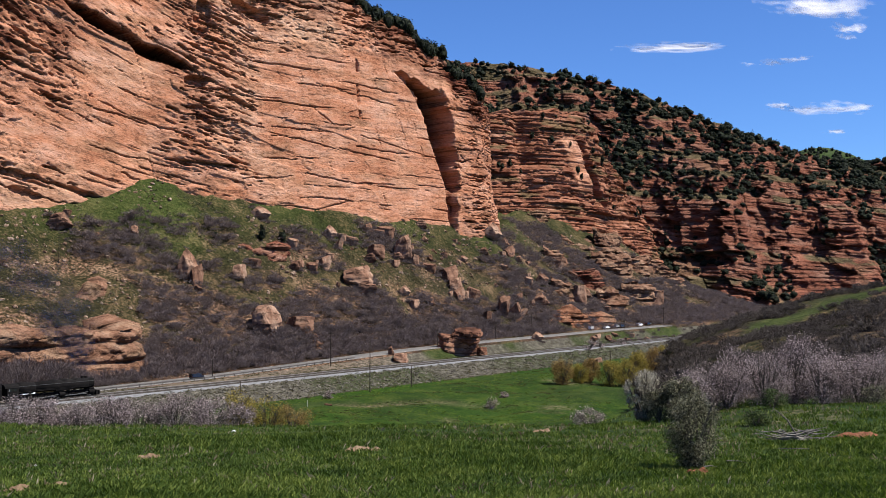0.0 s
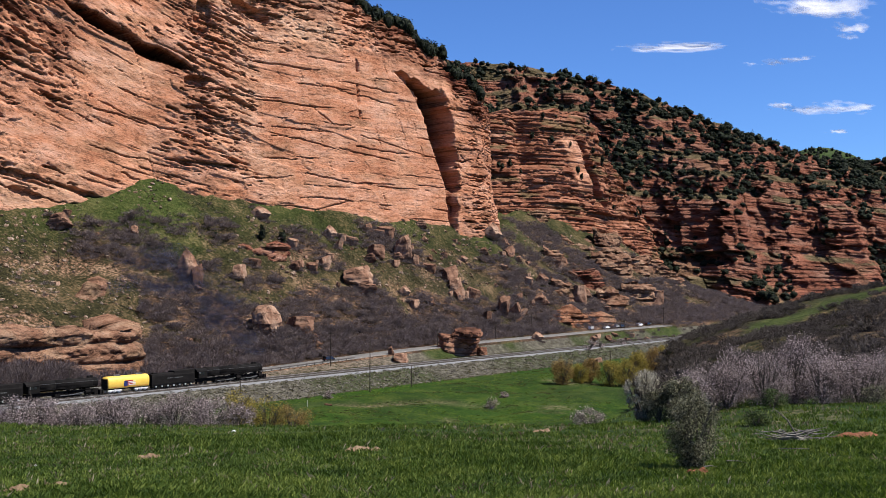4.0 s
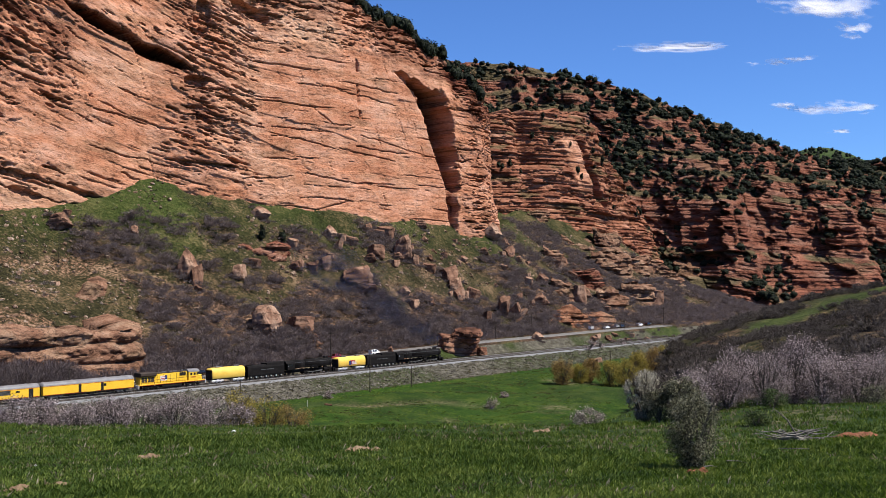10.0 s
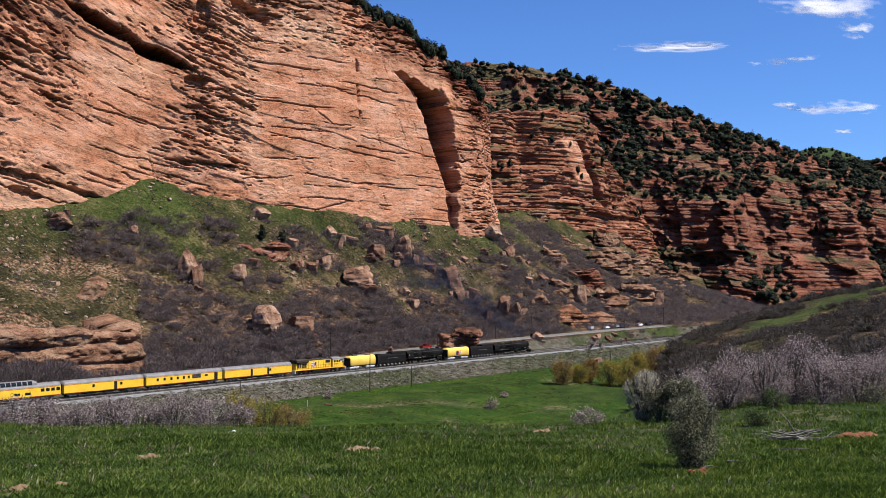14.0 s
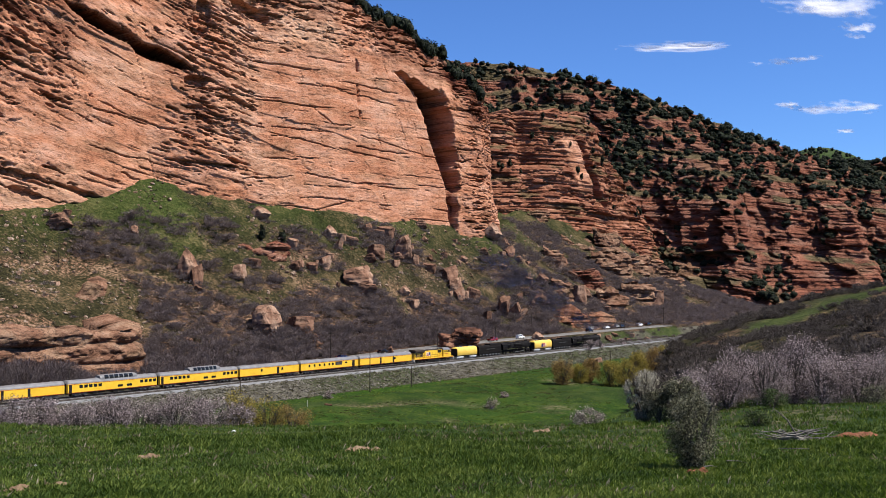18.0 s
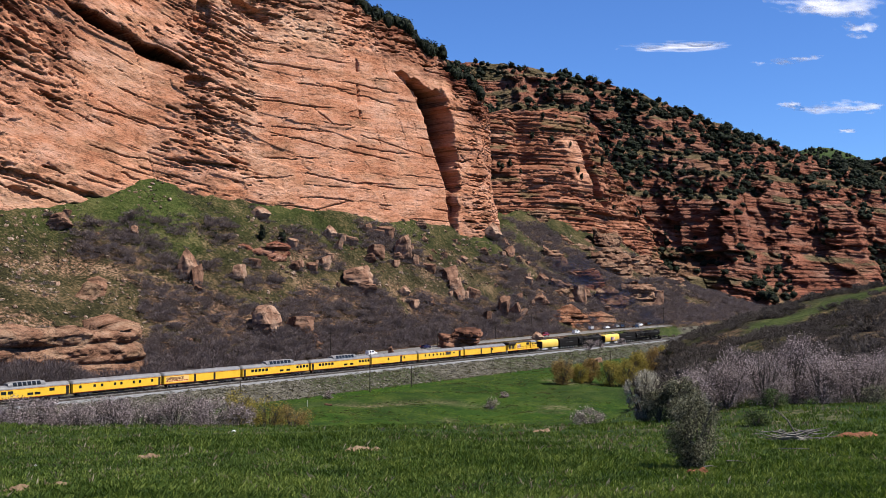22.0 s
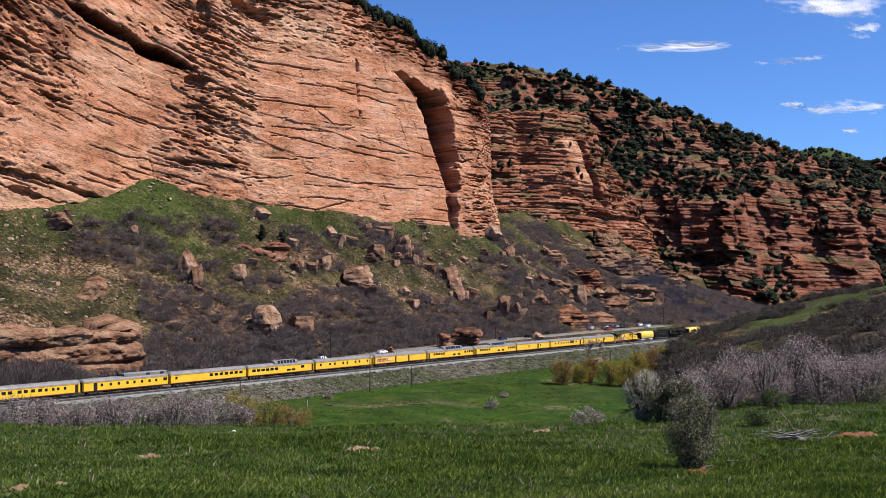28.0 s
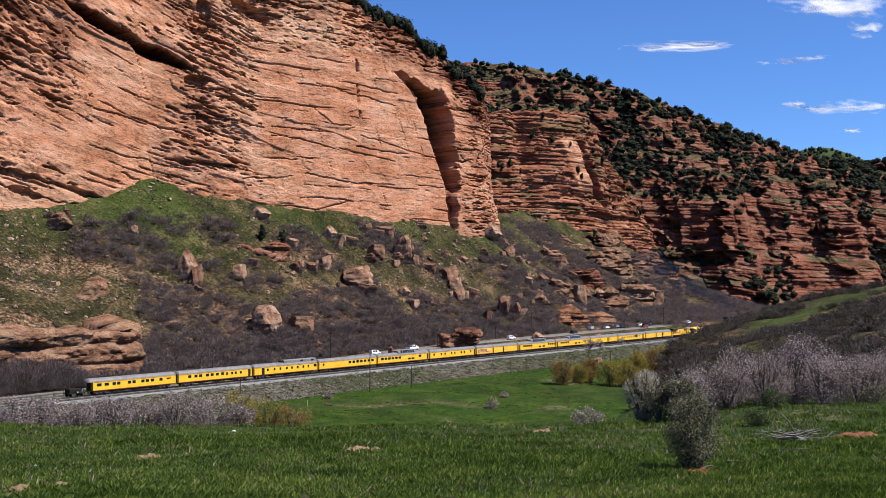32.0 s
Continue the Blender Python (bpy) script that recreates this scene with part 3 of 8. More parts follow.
    # low overhang along the foot at the far left
    D -= 4.5 * smooth(1.0, 0.7, np.abs(Z - 68 + 0.2 * (a - 217) - 1.4 * vnoise(a / 13, 0, 0, 52) - 0.5 * vnoise(a / 2, 0, 0, 54)) / (0.6 + 1.3 * smooth(-0.6, 0.4, vnoise(a / 7, 1, 0, 53)))) * smooth(268, 252, a)
    D -= 3.5 * smooth(1.0, 0.7, np.abs(Z - 62 + 0.2 * (a - 217) - 1.2 * vnoise(a / 11, 7, 0, 52) - 0.5 * vnoise(a / 2, 7, 0, 54)) / (0.2 + 1.2 * smooth(-0.3, 0.5, vnoise(a / 6, 9, 0, 53)))) * smooth(250, 240, a)
    # a block with a square end over a dark parting, at the left end of the smooth slab
    D += 1.1 * smooth(314.5, 314.0, a) * smooth(284, 292, a) * smooth(75.6, 76.2, Z - 0.06 * (314 - a)) * smooth(89, 84, Z)
    D -= 2.0 * smooth(0.5, 0.3, np.abs(Z - 75.4 - 0.06 * (314 - a))) * smooth(282, 290, a) * smooth(316, 313, a)
    # chimney: a tall cleft narrowing downwards, its far wall standing proud
    left = np.interp(Z, [50, 75, 89, 102, 116, 123, 129], [440, 437, 431, 427, 420, 413.5, 406]) + 0.5 * vnoise(Z / 4, 1, 0, 55)
    right = np.maximum(np.interp(Z, [50, 66, 78, 96, 110, 125], [441.5, 442.5, 446, 444.5, 443, 438.5]) + 0.9 * vnoise(Z / 5, 3, 0, 56) + 0.8 * np.floor(vnoise(Z / 3.2, 6, 0, 61) * 2), left + 1.4)
    roof = np.interp(a, [398, 410, 420, 432, 444], [128.5, 129.4, 126.6, 123.4, 122.6]) + 1.0 * vnoise(a / 3, 2, 0, 62)
    inside = smooth(0, 0.5, a - left) * smooth(0, 0.5, right - a) * smooth(0.4, -0.4, Z - roof)
    share = np.clip((a - left) / np.maximum(right - left, 1), 0, 1)
    D -= (1.6 + (2.0 + 16.0 * smooth(0.22, 0.85, share)) * smooth(70, 82, Z) + 1.9 * vnoise(a / 2.5, Z / 6, 0, 58) + 2.2 * c1 + 0.8 * vnoise(a / 6, Z / 2, 0, 63)) * inside
    D += 3.0 * smooth(0, 0.6, a - right) * smooth(472, 452, a) * smooth(131, 118, Z)
    # upright joint in the slab, in offset pieces, and the long open partings
    j = 381.5 + 0.4 * vnoise(Z / 3, 0, 0, 57) + 0.7 * np.floor(vnoise(Z / 6, 0, 0, 60) * 2)
    D -= 3.2 * smooth(0.9, 0.5, np.abs(a - j)) * smooth(102, 106, Z) * smooth(133, 129, Z) * smooth(-0.55, -0.35, vnoise(Z / 4, 5, 0, 64))
    for k, (a0, z0, a1, z1, wide_) in enumerate(PARTINGS):
        D -= (1.0 + 2.0 * wide_) * parting(a, Z, a0, z0, a1, z1, 0.75 * wide_, 700 + 5 * k)
    H = W + 0 * a
    pale = np.clip(smooth(0.1, 0.7, fbm(a / 40, Z / 50, 0, 3, 59)) * 0.45 + 0.6 * spot(a, Z, 268, 112, 20, 9) + 0.3 * smooth(0.0, 0.5, fbm(a / 9, zz / 4, 0, 3, 87)) + 0.8 * smooth(332, 345, a + 5 * vnoise(Z / 7, 0, 0, 66)) * smooth(128, 136, Z) * smooth(376, 366, a) + 0.35 * spot(a, Z, 225, 62, 25, 6), 0, 1)
    moss = smooth(0.55, 0.9, fbm(a / 16, Z / 3, 0, 3, 61)) * 0.2
    tint, _, _ = blocks(a, zz, 1.7, 14, 81)
    # mask that paints the slot's recess shade into the rock colour
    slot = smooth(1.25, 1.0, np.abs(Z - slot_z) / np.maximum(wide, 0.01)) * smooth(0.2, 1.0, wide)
    # bed and face staining, plus dark colour painted as shade deep in the cleft
    stain_shade = np.clip(0.9 * slot + 1.0 * spot(a, Z, 226, 122, 24, 20) * smooth(-0.4, 0.3, fbm(a / 8, zz / 4, 0, 3, 86)) + 0.45 * smooth(0.62, 0.85, W) * smooth(-0.2, 0.5, fbm(a / 14, zz / 6, 0, 3, 88)) + 0.5 * smooth(0.45, 0.9, tint) * smooth(-0.5, 0.5, fbm(a / 30, zz / 10, 0, 3, 83)) * (0.1 + 0.9 * rough) + 0.65 * smooth(0.80, 0.95, W + 0.05 * vnoise(a / 12, 0, 0, 84)) * smooth(370, 410, a)
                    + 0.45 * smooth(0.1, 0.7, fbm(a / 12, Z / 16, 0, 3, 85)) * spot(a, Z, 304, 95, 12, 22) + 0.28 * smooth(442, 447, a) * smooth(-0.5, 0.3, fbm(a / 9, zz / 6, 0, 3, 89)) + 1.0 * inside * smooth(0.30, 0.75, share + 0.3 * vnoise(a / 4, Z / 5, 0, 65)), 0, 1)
    return D, H, pale * (1 - 0.7 * stain_shade), moss, stain_shade, zz


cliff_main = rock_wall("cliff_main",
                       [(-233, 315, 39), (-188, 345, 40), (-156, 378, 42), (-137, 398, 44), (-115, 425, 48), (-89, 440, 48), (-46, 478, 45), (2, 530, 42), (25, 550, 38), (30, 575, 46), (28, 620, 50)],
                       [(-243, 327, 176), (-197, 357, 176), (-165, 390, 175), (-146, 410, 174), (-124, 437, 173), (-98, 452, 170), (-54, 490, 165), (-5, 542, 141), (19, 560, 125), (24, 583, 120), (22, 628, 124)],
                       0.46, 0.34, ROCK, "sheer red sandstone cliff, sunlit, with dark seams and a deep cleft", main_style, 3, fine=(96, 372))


def butt_style(S, W, Z):
    zb = Z + 1.6 * fbm(S / 70, Z / 90, 0, 2, 70)
    c1, f1, g1 = blocks(S, zb, 2.1, 11, 71)
    c2, f2, g2 = blocks(S, zb, 8.5, 26, 74)
    b = zb / 3.1 + 0.03 * vnoise(S / 3, Z / 3, 0, 76)
    k = np.floor(b)
    fr = b - k
    D = 1.5 * c1 + 2.6 * c2 + 1.7 * vnoise(S / 45, k * 7.31, 0, 77) + 0.5 * (0.5 - f1) - 1.9 * smooth(0.24, 0.08, fr) * smooth(-0.5, 0.0, vnoise(S / 24, k * 5.1, 0, 78))
    D -= 2.6 * pockets(S, zb, 4.2, 17, 9.5, 0.8, 173, 0.55) + 1.4 * pockets(S, zb, 1.8, 8, 4.6, 0.45, 175, 0.45)
    D += 3.0 * fbm(S / 30, Z / 60, 0, 2, 79) + 0.22 * fbm(S / 3, Z / 2, 0, 2, 72)
    slant = S - 0.45 * (119 - Z)
    slab = smooth(78, 82, slant) * smooth(98, 96, slant) * smooth(82, 90, Z) * smooth(121, 116, Z)
    D = D * (1 - 0.7 * slab) + 4.0 * slab
    D -= 6 * smooth(97, 99, slant) * smooth(112, 108, slant) * smooth(74, 82, Z) * smooth(121, 114, Z)
    D -= 8 * np.exp(-((S - 52) / 7) ** 2) * (0.4 + 0.6 * W)
    H = W + 0.05 * np.sin(6 * W)
    return D, H, smooth(0.3, 0.9, fbm(S / 30, Z / 12, 0, 3, 79)) * 0.4 + 0.25 * slab, smooth(0.35, 0.8, fbm(S / 25, Z / 5, 0, 3, 80)) * 0.7 * (1 - slab), np.clip(0.42 + 0.55 * c1 - 0.6 * slab, 0, 1), zb


cliff_buttress = rock_wall("cliff_buttress",
                           [(10, 640, 52), (34, 640, 55), (62, 662, 52), (98, 695, 48), (128, 726, 34), (150, 742, 24), (172, 790, 20), (180, 840, 20)],
                           [(6, 662, 128), (30, 662, 132), (56, 682, 136), (90, 716, 139), (114, 742, 112), (136, 765, 84), (150, 812, 70), (150, 850, 70)],
                           0.7, 0.45, ROCK, "layered red sandstone buttress with ledges and scattered junipers", butt_style, 5)


def ridge_style(S, W, Z):
    # cliff tiers and sloping benches, by height
    zb = Z + 4 * fbm(S / 60, Z / 90, 0, 2, 91) + 0.06 * (S - 250)
    tier = np.zeros_like(Z)
    for k, (lo, hi) in enumerate([(10, 24), (31, 46), (53, 90), (98, 110), (118, 127), (136, 146), (156, 163), (174, 182), (192, 200)]):
        tier = np.maximum(tier, smooth(lo - 1.5, lo, zb) * smooth(hi + 2, hi, zb) * smooth(-0.75, -0.2, vnoise(S / 30, k * 3.3, 0, 93) + (0.6 if k == 2 else 0)))
    rate = 1.0 - 0.86 * tier
    H = np.cumsum(rate, axis=0)
    H = (H - H[:1]) / (H[-1:] - H[:1])
    H = 0.55 * H + 0.45 * W
    # beds of uneven thickness, each standing out by its own amount
    b = zb / 2.7 + 0.6 * fbm(S / 40, Z / 30, 0, 2, 92) + 0.08 * vnoise(S / 3, Z / 3, 0, 98)
    k = np.floor(b)
    fr = b - k
    D = 1.9 * vnoise(S / 26, k * 7.31, 0, 94) + 0.9 * vnoise(S / 7, k * 3.7, 0, 95) - 1.6 * smooth(0.26, 0.1, fr) * smooth(-0.5, 0.1, vnoise(S / 15, k * 5.1, 0, 96))
    # square-cornered blocks of the wall
    c1, f1, g1 = blocks(S, zb, 11, 17, 194)
    c2, f2, g2 = blocks(S, zb, 40, 36, 197)
    D += 2.2 * c1 + 2.5 * (0.5 - g1) + 3.5 * c2 + 9.0 * (0.5 - g2) + 5 * fbm(S / 55, W * 3, 0, 3, 97) + 0.7 * fbm(S / 4, Z / 3, 0, 3, 99)
    D -= 3.0 * pockets(S, zb, 7.5, 22, 8, 1.3, 340, 0.45)
    # two jutting blocks whose shaded ends look like caves
    D += 8 * smooth(240, 242, S) * np.clip((288 - S) / 46, 0, 1) * smooth(51, 54, Z) * smooth(92, 84, Z) - 5 * smooth(222, 226, S) * smooth(241, 239, S) * smooth(54, 60, Z) * smooth(90, 84, Z)
    D -= 7 * smooth(1, 0.7, ((S - 256) / 26) ** 2 + ((Z - 43 - 0.10 * (S - 255)) / 5.5) ** 2) - 3 * smooth(46, 48, Z - 0.08 * (S - 255)) * smooth(54, 51, Z) * smooth(225, 230, S) * smooth(290, 284, S)
    D -= 7 * smooth(1, 0.7, ((S - 350) / 18) ** 2 + ((Z - 63) / 3) ** 2)
    n = fbm(S / 16, Z / 9, 0, 3, 100)
    moss = np.clip((1 - tier) * smooth(-0.5, 0.1, n) * 0.9, 0, 1)
    pale = smooth(-0.1, 0.5, vnoise(S / 30, k * 2.9, 0, 101) + 0.4 * n) * 0.5 * (1 - moss)
    return D, H, pale, moss, 0 * D, zb


ridge_far = rock_wall("cliff_ridge",
                      [(-40, 760, 60), (60, 790, 50), (120, 790, 34), (158, 770, 20), (200, 738, 6), (240, 726, 2), (290, 722, 2), (350, 720, 4), (450, 720, 6), (600, 740, 8)],
                      [(-60, 1010, 232), (20, 1000, 232), (85, 975, 221), (150, 952, 201), (204, 930, 178), (250, 920, 157), (300, 920, 137), (360, 920, 128), (460, 920, 125), (640, 940, 118)],
                      1.1, 0.62, ROCK_DARK, "stepped red rock ridge dotted with dark junipers", ridge_style, 7, cap=120)


def far_hill_z(x, y):
    w, q = (y - 1350) / 550, np.clip((x - 400) / 400, 0, 1)
    return 20 + 216 * np.sin(np.pi * q) ** 0.5 * smooth(0, 0.7, w) + 14 * fbm(x / 160, y / 160, 0, 4, 111) * smooth(0, 0.3, w)


def distant_hill(name, x0, x1, y0, y1, height, mat, label, seed):
    n, m = 90, 40
    s, w = np.meshgrid(np.linspace(0, 1, n), np.linspace(0, 1, m))
    X, Y = x0 + (x1 - x0) * s, y0 + (y1 - y0) * w
    Z = far_hill_z(X, Y)
    return tagged(new(name, mesh_from(name, np.stack([X, Y, Z], -1).reshape(-1, 3), grid_faces(m, n), mat, None, True)), label, "hill", kind="structure")


HILLGREEN = material("distant_grass", ramp3((0.022, 0.034, 0.012), (0.045, 0.075, 0.02), (0.09, 0.11, 0.04)), 0.01, 0.98, 0.3, thick=4)
distant_hill("hill_distant", 400, 800, 1350, 1900, 215, HILLGREEN, "distant green rounded hill", 111)


# ---------------------------------------------------------------- railway and road
def ribbon(name, lines, u0, u1, step, mat, label, category, parent=None):
    """A strip along the railway; lines: functions of u giving (v, z) across it."""
    us = np.arange(u0, u1 + step, step)
    rows = []
    for fn in lines:
        v, z = fn(us)
        x, y = to_xy(us, v + 0 * us)
        rows.append(np.stack([x, y, z + 0 * us], -1))
    V = np.stack(rows, 0)
    ob = new(name, mesh_from(name, V.reshape(-1, 3), grid_faces(len(lines), len(us)), mat))
    ob.parent = parent
    return tagged(ob, label, category, kind="structure")


def flat(v, z):
    return lambda u: (v, z)


ribbon("ballast_bed", [flat(-9.3, 0.0), flat(-7.6, 0.38), flat(-6.2, 0.40), flat(-2.6, 0.38), flat(-2.2, 0.30), flat(-1.8, 0.38), flat(1.8, 0.40), flat(3.2, 0.38), flat(4.8, 0.0)], -260, 500, 6,
       BALLAST, "pale grey crushed stone ballast under two tracks", "ballast")
for tv in (0.0, -4.4):
    track = thing("railway_track", "two steel rails on timber ties in grey ballast", "railway track", "tracks")
    for side in (-0.76, 0.76):
        c = tv + side
        r = ribbon("rail", [flat(c - 0.05, RAIL - 0.18), flat(c - 0.05, RAIL), flat(c + 0.05, RAIL), flat(c + 0.05, RAIL - 0.18)], -260, 500, 20, STEEL, "", "", track)
    tu = np.arange(-120, 420, 0.62)
    corners = np.array([(-0.12, -1.3, 0.30), (0.12, -1.3, 0.30), (0.12, 1.3, 0.30), (-0.12, 1.3, 0.30), (-0.12, -1.3, 0.53), (0.12, -1.3, 0.53), (0.12, 1.3, 0.53), (-0.12, 1.3, 0.53)])
    U, Vv = tu[:, None] + corners[None, :, 0], tv + corners[None, :, 1] + 0 * tu[:, None]
    x, y = to_xy(U, Vv)
    q = np.array([(4, 5, 6, 7), (0, 1, 5, 4), (1, 2, 6, 5), (2, 3, 7, 6), (3, 0, 4, 7)])
    ties = new("timber", mesh_from("timber", np.stack([x, y, corners[None, :, 2] + 0 * x], -1).reshape(-1, 3), (np.arange(len(tu))[:, None, None] * 8 + q[None]).reshape(-1, 4), TIE))
    ties.parent = track
    tagged(ties, "dark weathered timber under the rails", kind="stuff")
ribbon("road", [lambda u: (17.6, road_z(u) - 0.1), lambda u: (17.8, road_z(u) + 0.06), lambda u: (26.6, road_z(u) + 0.06), lambda u: (26.8, road_z(u) - 0.1)], -260, 346, 6, ASPHALT,
       "worn two-lane asphalt road along the railway", "road")
for rv in (18.3, 26.1):
    ribbon("road_line", [lambda u, rv=rv: (rv - 0.07, road_z(u) + 0.066), lambda u, rv=rv: (rv + 0.07, road_z(u) + 0.066)], -260, 346, 6, PAINT, "painted white edge line on the road", "road marking")


# ---------------------------------------------------------------- plants
def foliage(name, a, b, c, rough=0.85, spread=0.9):
    m = material(name, ramp3(a, b, c), 0.4, rough, 0, spread=spread, island=True)
    n, l = m.node_tree.nodes, m.node_tree.links
    b_, tl, mx = n["Principled BSDF"], n.new("ShaderNodeBsdfTranslucent"), n.new("ShaderNodeMixShader")
    mx.inputs[0].default_value = 0.4
    l.new(b_.inputs["Base Color"].links[0].from_socket, tl.inputs[0])
    l.new(b_.outputs[0], mx.inputs[1])
    l.new(tl.outputs[0], mx.inputs[2])
    l.new(mx.outputs[0], n["Material Output"].inputs[0])
    return m


TWIG = foliage("bare_grey_twigs", (0.095, 0.072, 0.070), (0.215, 0.168, 0.163), (0.36, 0.30, 0.295), 0.9, 0.35)
TWIG_HILL = foliage("brown_brush", (0.038, 0.032, 0.027), (0.098, 0.082, 0.072), (0.21, 0.18, 0.165), 0.9, 0.5)
TWIG_LILAC = foliage("pale_lilac_twigs", (0.090, 0.065, 0.063), (0.31, 0.238, 0.232), (0.88, 0.73, 0.72))
SAGE = foliage("grey_green_leaves", (0.045, 0.047, 0.024), (0.125, 0.124, 0.066), (0.48, 0.46, 0.31))
PALE_LEAF = foliage("pale_silver_leaves", (0.15, 0.135, 0.09), (0.50, 0.45, 0.34), (1.0, 0.93, 0.76))
GREEN_LEAF = foliage("fresh_green_leaves", (0.03, 0.055, 0.012), (0.07, 0.12, 0.03), (0.16, 0.20, 0.07))
JUNIPER = foliage("juniper_needles", (0.008, 0.014, 0.006), (0.018, 0.028, 0.011), (0.045, 0.06, 0.026))
WILLOW = foliage("yellow_willow_leaves", (0.17, 0.135, 0.020), (0.40, 0.31, 0.045), (0.60, 0.48, 0.11))
RUSTY = foliage("rusty_willow_leaves", (0.18, 0.105, 0.030), (0.38, 0.23, 0.065), (0.55, 0.38, 0.14))
BARK = material("grey_bark", ramp3((0.06, 0.05, 0.042), (0.13, 0.11, 0.095), (0.24, 0.21, 0.185)), 3, 0.95, 0.5, stretch=(1, 1, 0.3), thick=0.05)
GRASS = foliage("grass_blades", (0.036, 0.074, 0.006), (0.090, 0.158, 0.012), (0.27, 0.33, 0.06), 0.75, 0.42)
TUFT = foliage("mixed_weeds", (0.030, 0.036, 0.012), (0.080, 0.082, 0.030), (0.21, 0.18, 0.09))
DRY = foliage("dry_straw", (0.20, 0.15, 0.08), (0.34, 0.27, 0.16), (0.48, 0.41, 0.28), 0.8)


def twigs(n, seed, width=0.05, length=(0.25, 0.6), lift=0.55, clumps=7, fill=0.55):
    """Slivers that stand in a ragged dome of radius 1 and height 1: triangles (n * 3, 3)."""
    r = np.random.RandomState(seed)
    ca, cr, ch = r.rand(clumps) * 6.283, np.sqrt(r.rand(clumps)) * 0.75, 0.35 + 0.65 * r.rand(clumps)
    k = r.randint(0, clumps, n)
    cx, cy = cr[k] * np.cos(ca[k]), cr[k] * np.sin(ca[k])
    top = ch[k] * (1 - 0.45 * cr[k])
    d = r.randn(n, 3)
    d /= np.linalg.norm(d, axis=1)[:, None]
    rad = r.rand(n) ** fill
    base = np.stack([cx + 0.38 * d[:, 0] * rad, cy + 0.38 * d[:, 1] * rad, top * (0.12 + 0.80 * r.rand(n) ** 0.7)], 1)
    way = np.stack([d[:, 0] + 0.6 * cx, d[:, 1] + 0.6 * cy, np.abs(d[:, 2]) * 0.5 + lift * 1.4], 1)
    way /= np.linalg.norm(way, axis=1)[:, None]
    ln = length[0] + (length[1] - length[0]) * r.rand(n)
    side = np.cross(way, r.randn(n, 3))
    side /= np.linalg.norm(side, axis=1)[:, None]
    wd = width * (0.5 + r.rand(n))
    a = base + side * wd[:, None] / 2
    b = base - side * wd[:, None] / 2
    tip = base + way * ln[:, None] * 0.6
    return np.stack([a, b, tip], 1).reshape(-1, 3)


def leaf_cloud(n, seed, size=0.16, clumps=12, flat_=1.0, cone=0.0, tight=0.40, waist=0.0):
    """Small leaf triangles in clumps within a ragged crown of radius 1 and height 2."""
    r = np.random.RandomState(seed)
    ang, hh = r.rand(clumps) * 6.283, r.rand(clumps)
    cr = (0.25 + 0.55 * np.sqrt(r.rand(clumps))) * (1 - cone * hh) * np.sqrt(np.clip(1 - (hh * 2 - 1) ** 2 * (1 - 0.6 * cone), 0.1, 1))
    cr = cr * (1 - waist * (1 - smooth(0, 0.5, hh)))
    k = r.randint(0, clumps, n)
    d = r.randn(n, 3)
    d /= np.linalg.norm(d, axis=1)[:, None]
    rad = (tight * r.rand(n) ** 0.45 * (1 - 0.5 * cone * hh[k]))[:, None]
    c = np.stack([cr[k] * np.cos(ang[k]), cr[k] * np.sin(ang[k]), hh[k] * 1.75 + 0.12], 1) + d * rad * (1, 1, flat_)
    e1, e2 = r.randn(n, 3), r.randn(n, 3)
    e1 /= np.linalg.norm(e1, axis=1)[:, None]
    e2 /= np.linalg.norm(e2, axis=1)[:, None]
    s = (size * (0.5 + r.rand(n)))[:, None]
    return np.stack([c + e1 * s, c - e1 * s * 0.6 + e2 * s * 0.6, c - e2 * s * 0.8], 1).reshape(-1, 3)


def lump(seed, r=0.7, h=1.6, z0=0.05, sub=1):
    """Triangles of a lumpy core of radius r and height h."""
    bm = new_bm()
    bmesh.ops.create_icosphere(bm, subdivisions=sub, radius=1.0)
    q = np.array([[v.co[:] for v in f.verts] for f in bm.faces]).reshape(-1, 3)
    bm.free()
    q = q * (1 + 0.28 * vnoise(q[:, 0] * 1.7 + seed, q[:, 1] * 1.7, q[:, 2] * 1.7, seed))[:, None]
    return q * (r, r, h / 2) + (0, 0, z0 + h / 2)


def scatter(name, templates, pos, scale, mat, label, category, seed=0):
    """One joined mesh of many turned and scaled copies of the templates' triangles; kind stuff."""
    r = np.random.RandomState(seed)
    pos, scale = np.asarray(pos, float), np.asarray(scale, float)
    pick, out = r.randint(0, len(templates), len(pos)), []
    turn = r.rand(len(pos)) * 6.283
    for k, t in enumerate(templates):
        w = pick == k
        c, s = np.cos(turn[w])[:, None], np.sin(turn[w])[:, None]
        x, y = t[None, :, 0] * scale[w, 0, None], t[None, :, 1] * scale[w, 0, None]
        out.append(np.stack([pos[w, 0, None] + c * x - s * y, pos[w, 1, None] + s * x + c * y, pos[w, 2, None] + t[None, :, 2] * scale[w, 1, None]], -1).reshape(-1, 3))
    V = np.concatenate(out)
    return tagged(new(name, mesh_from(name, V, np.arange(len(V)).reshape(-1, 3), mat)), label, category, kind="stuff")


def tri_part(name, tris, mat, parent, label=""):
    ob = new(name, mesh_from(name, tris, np.arange(len(tris)).reshape(-1, 3), mat))
    ob.parent = parent
    return tagged(ob, label) if label else ob


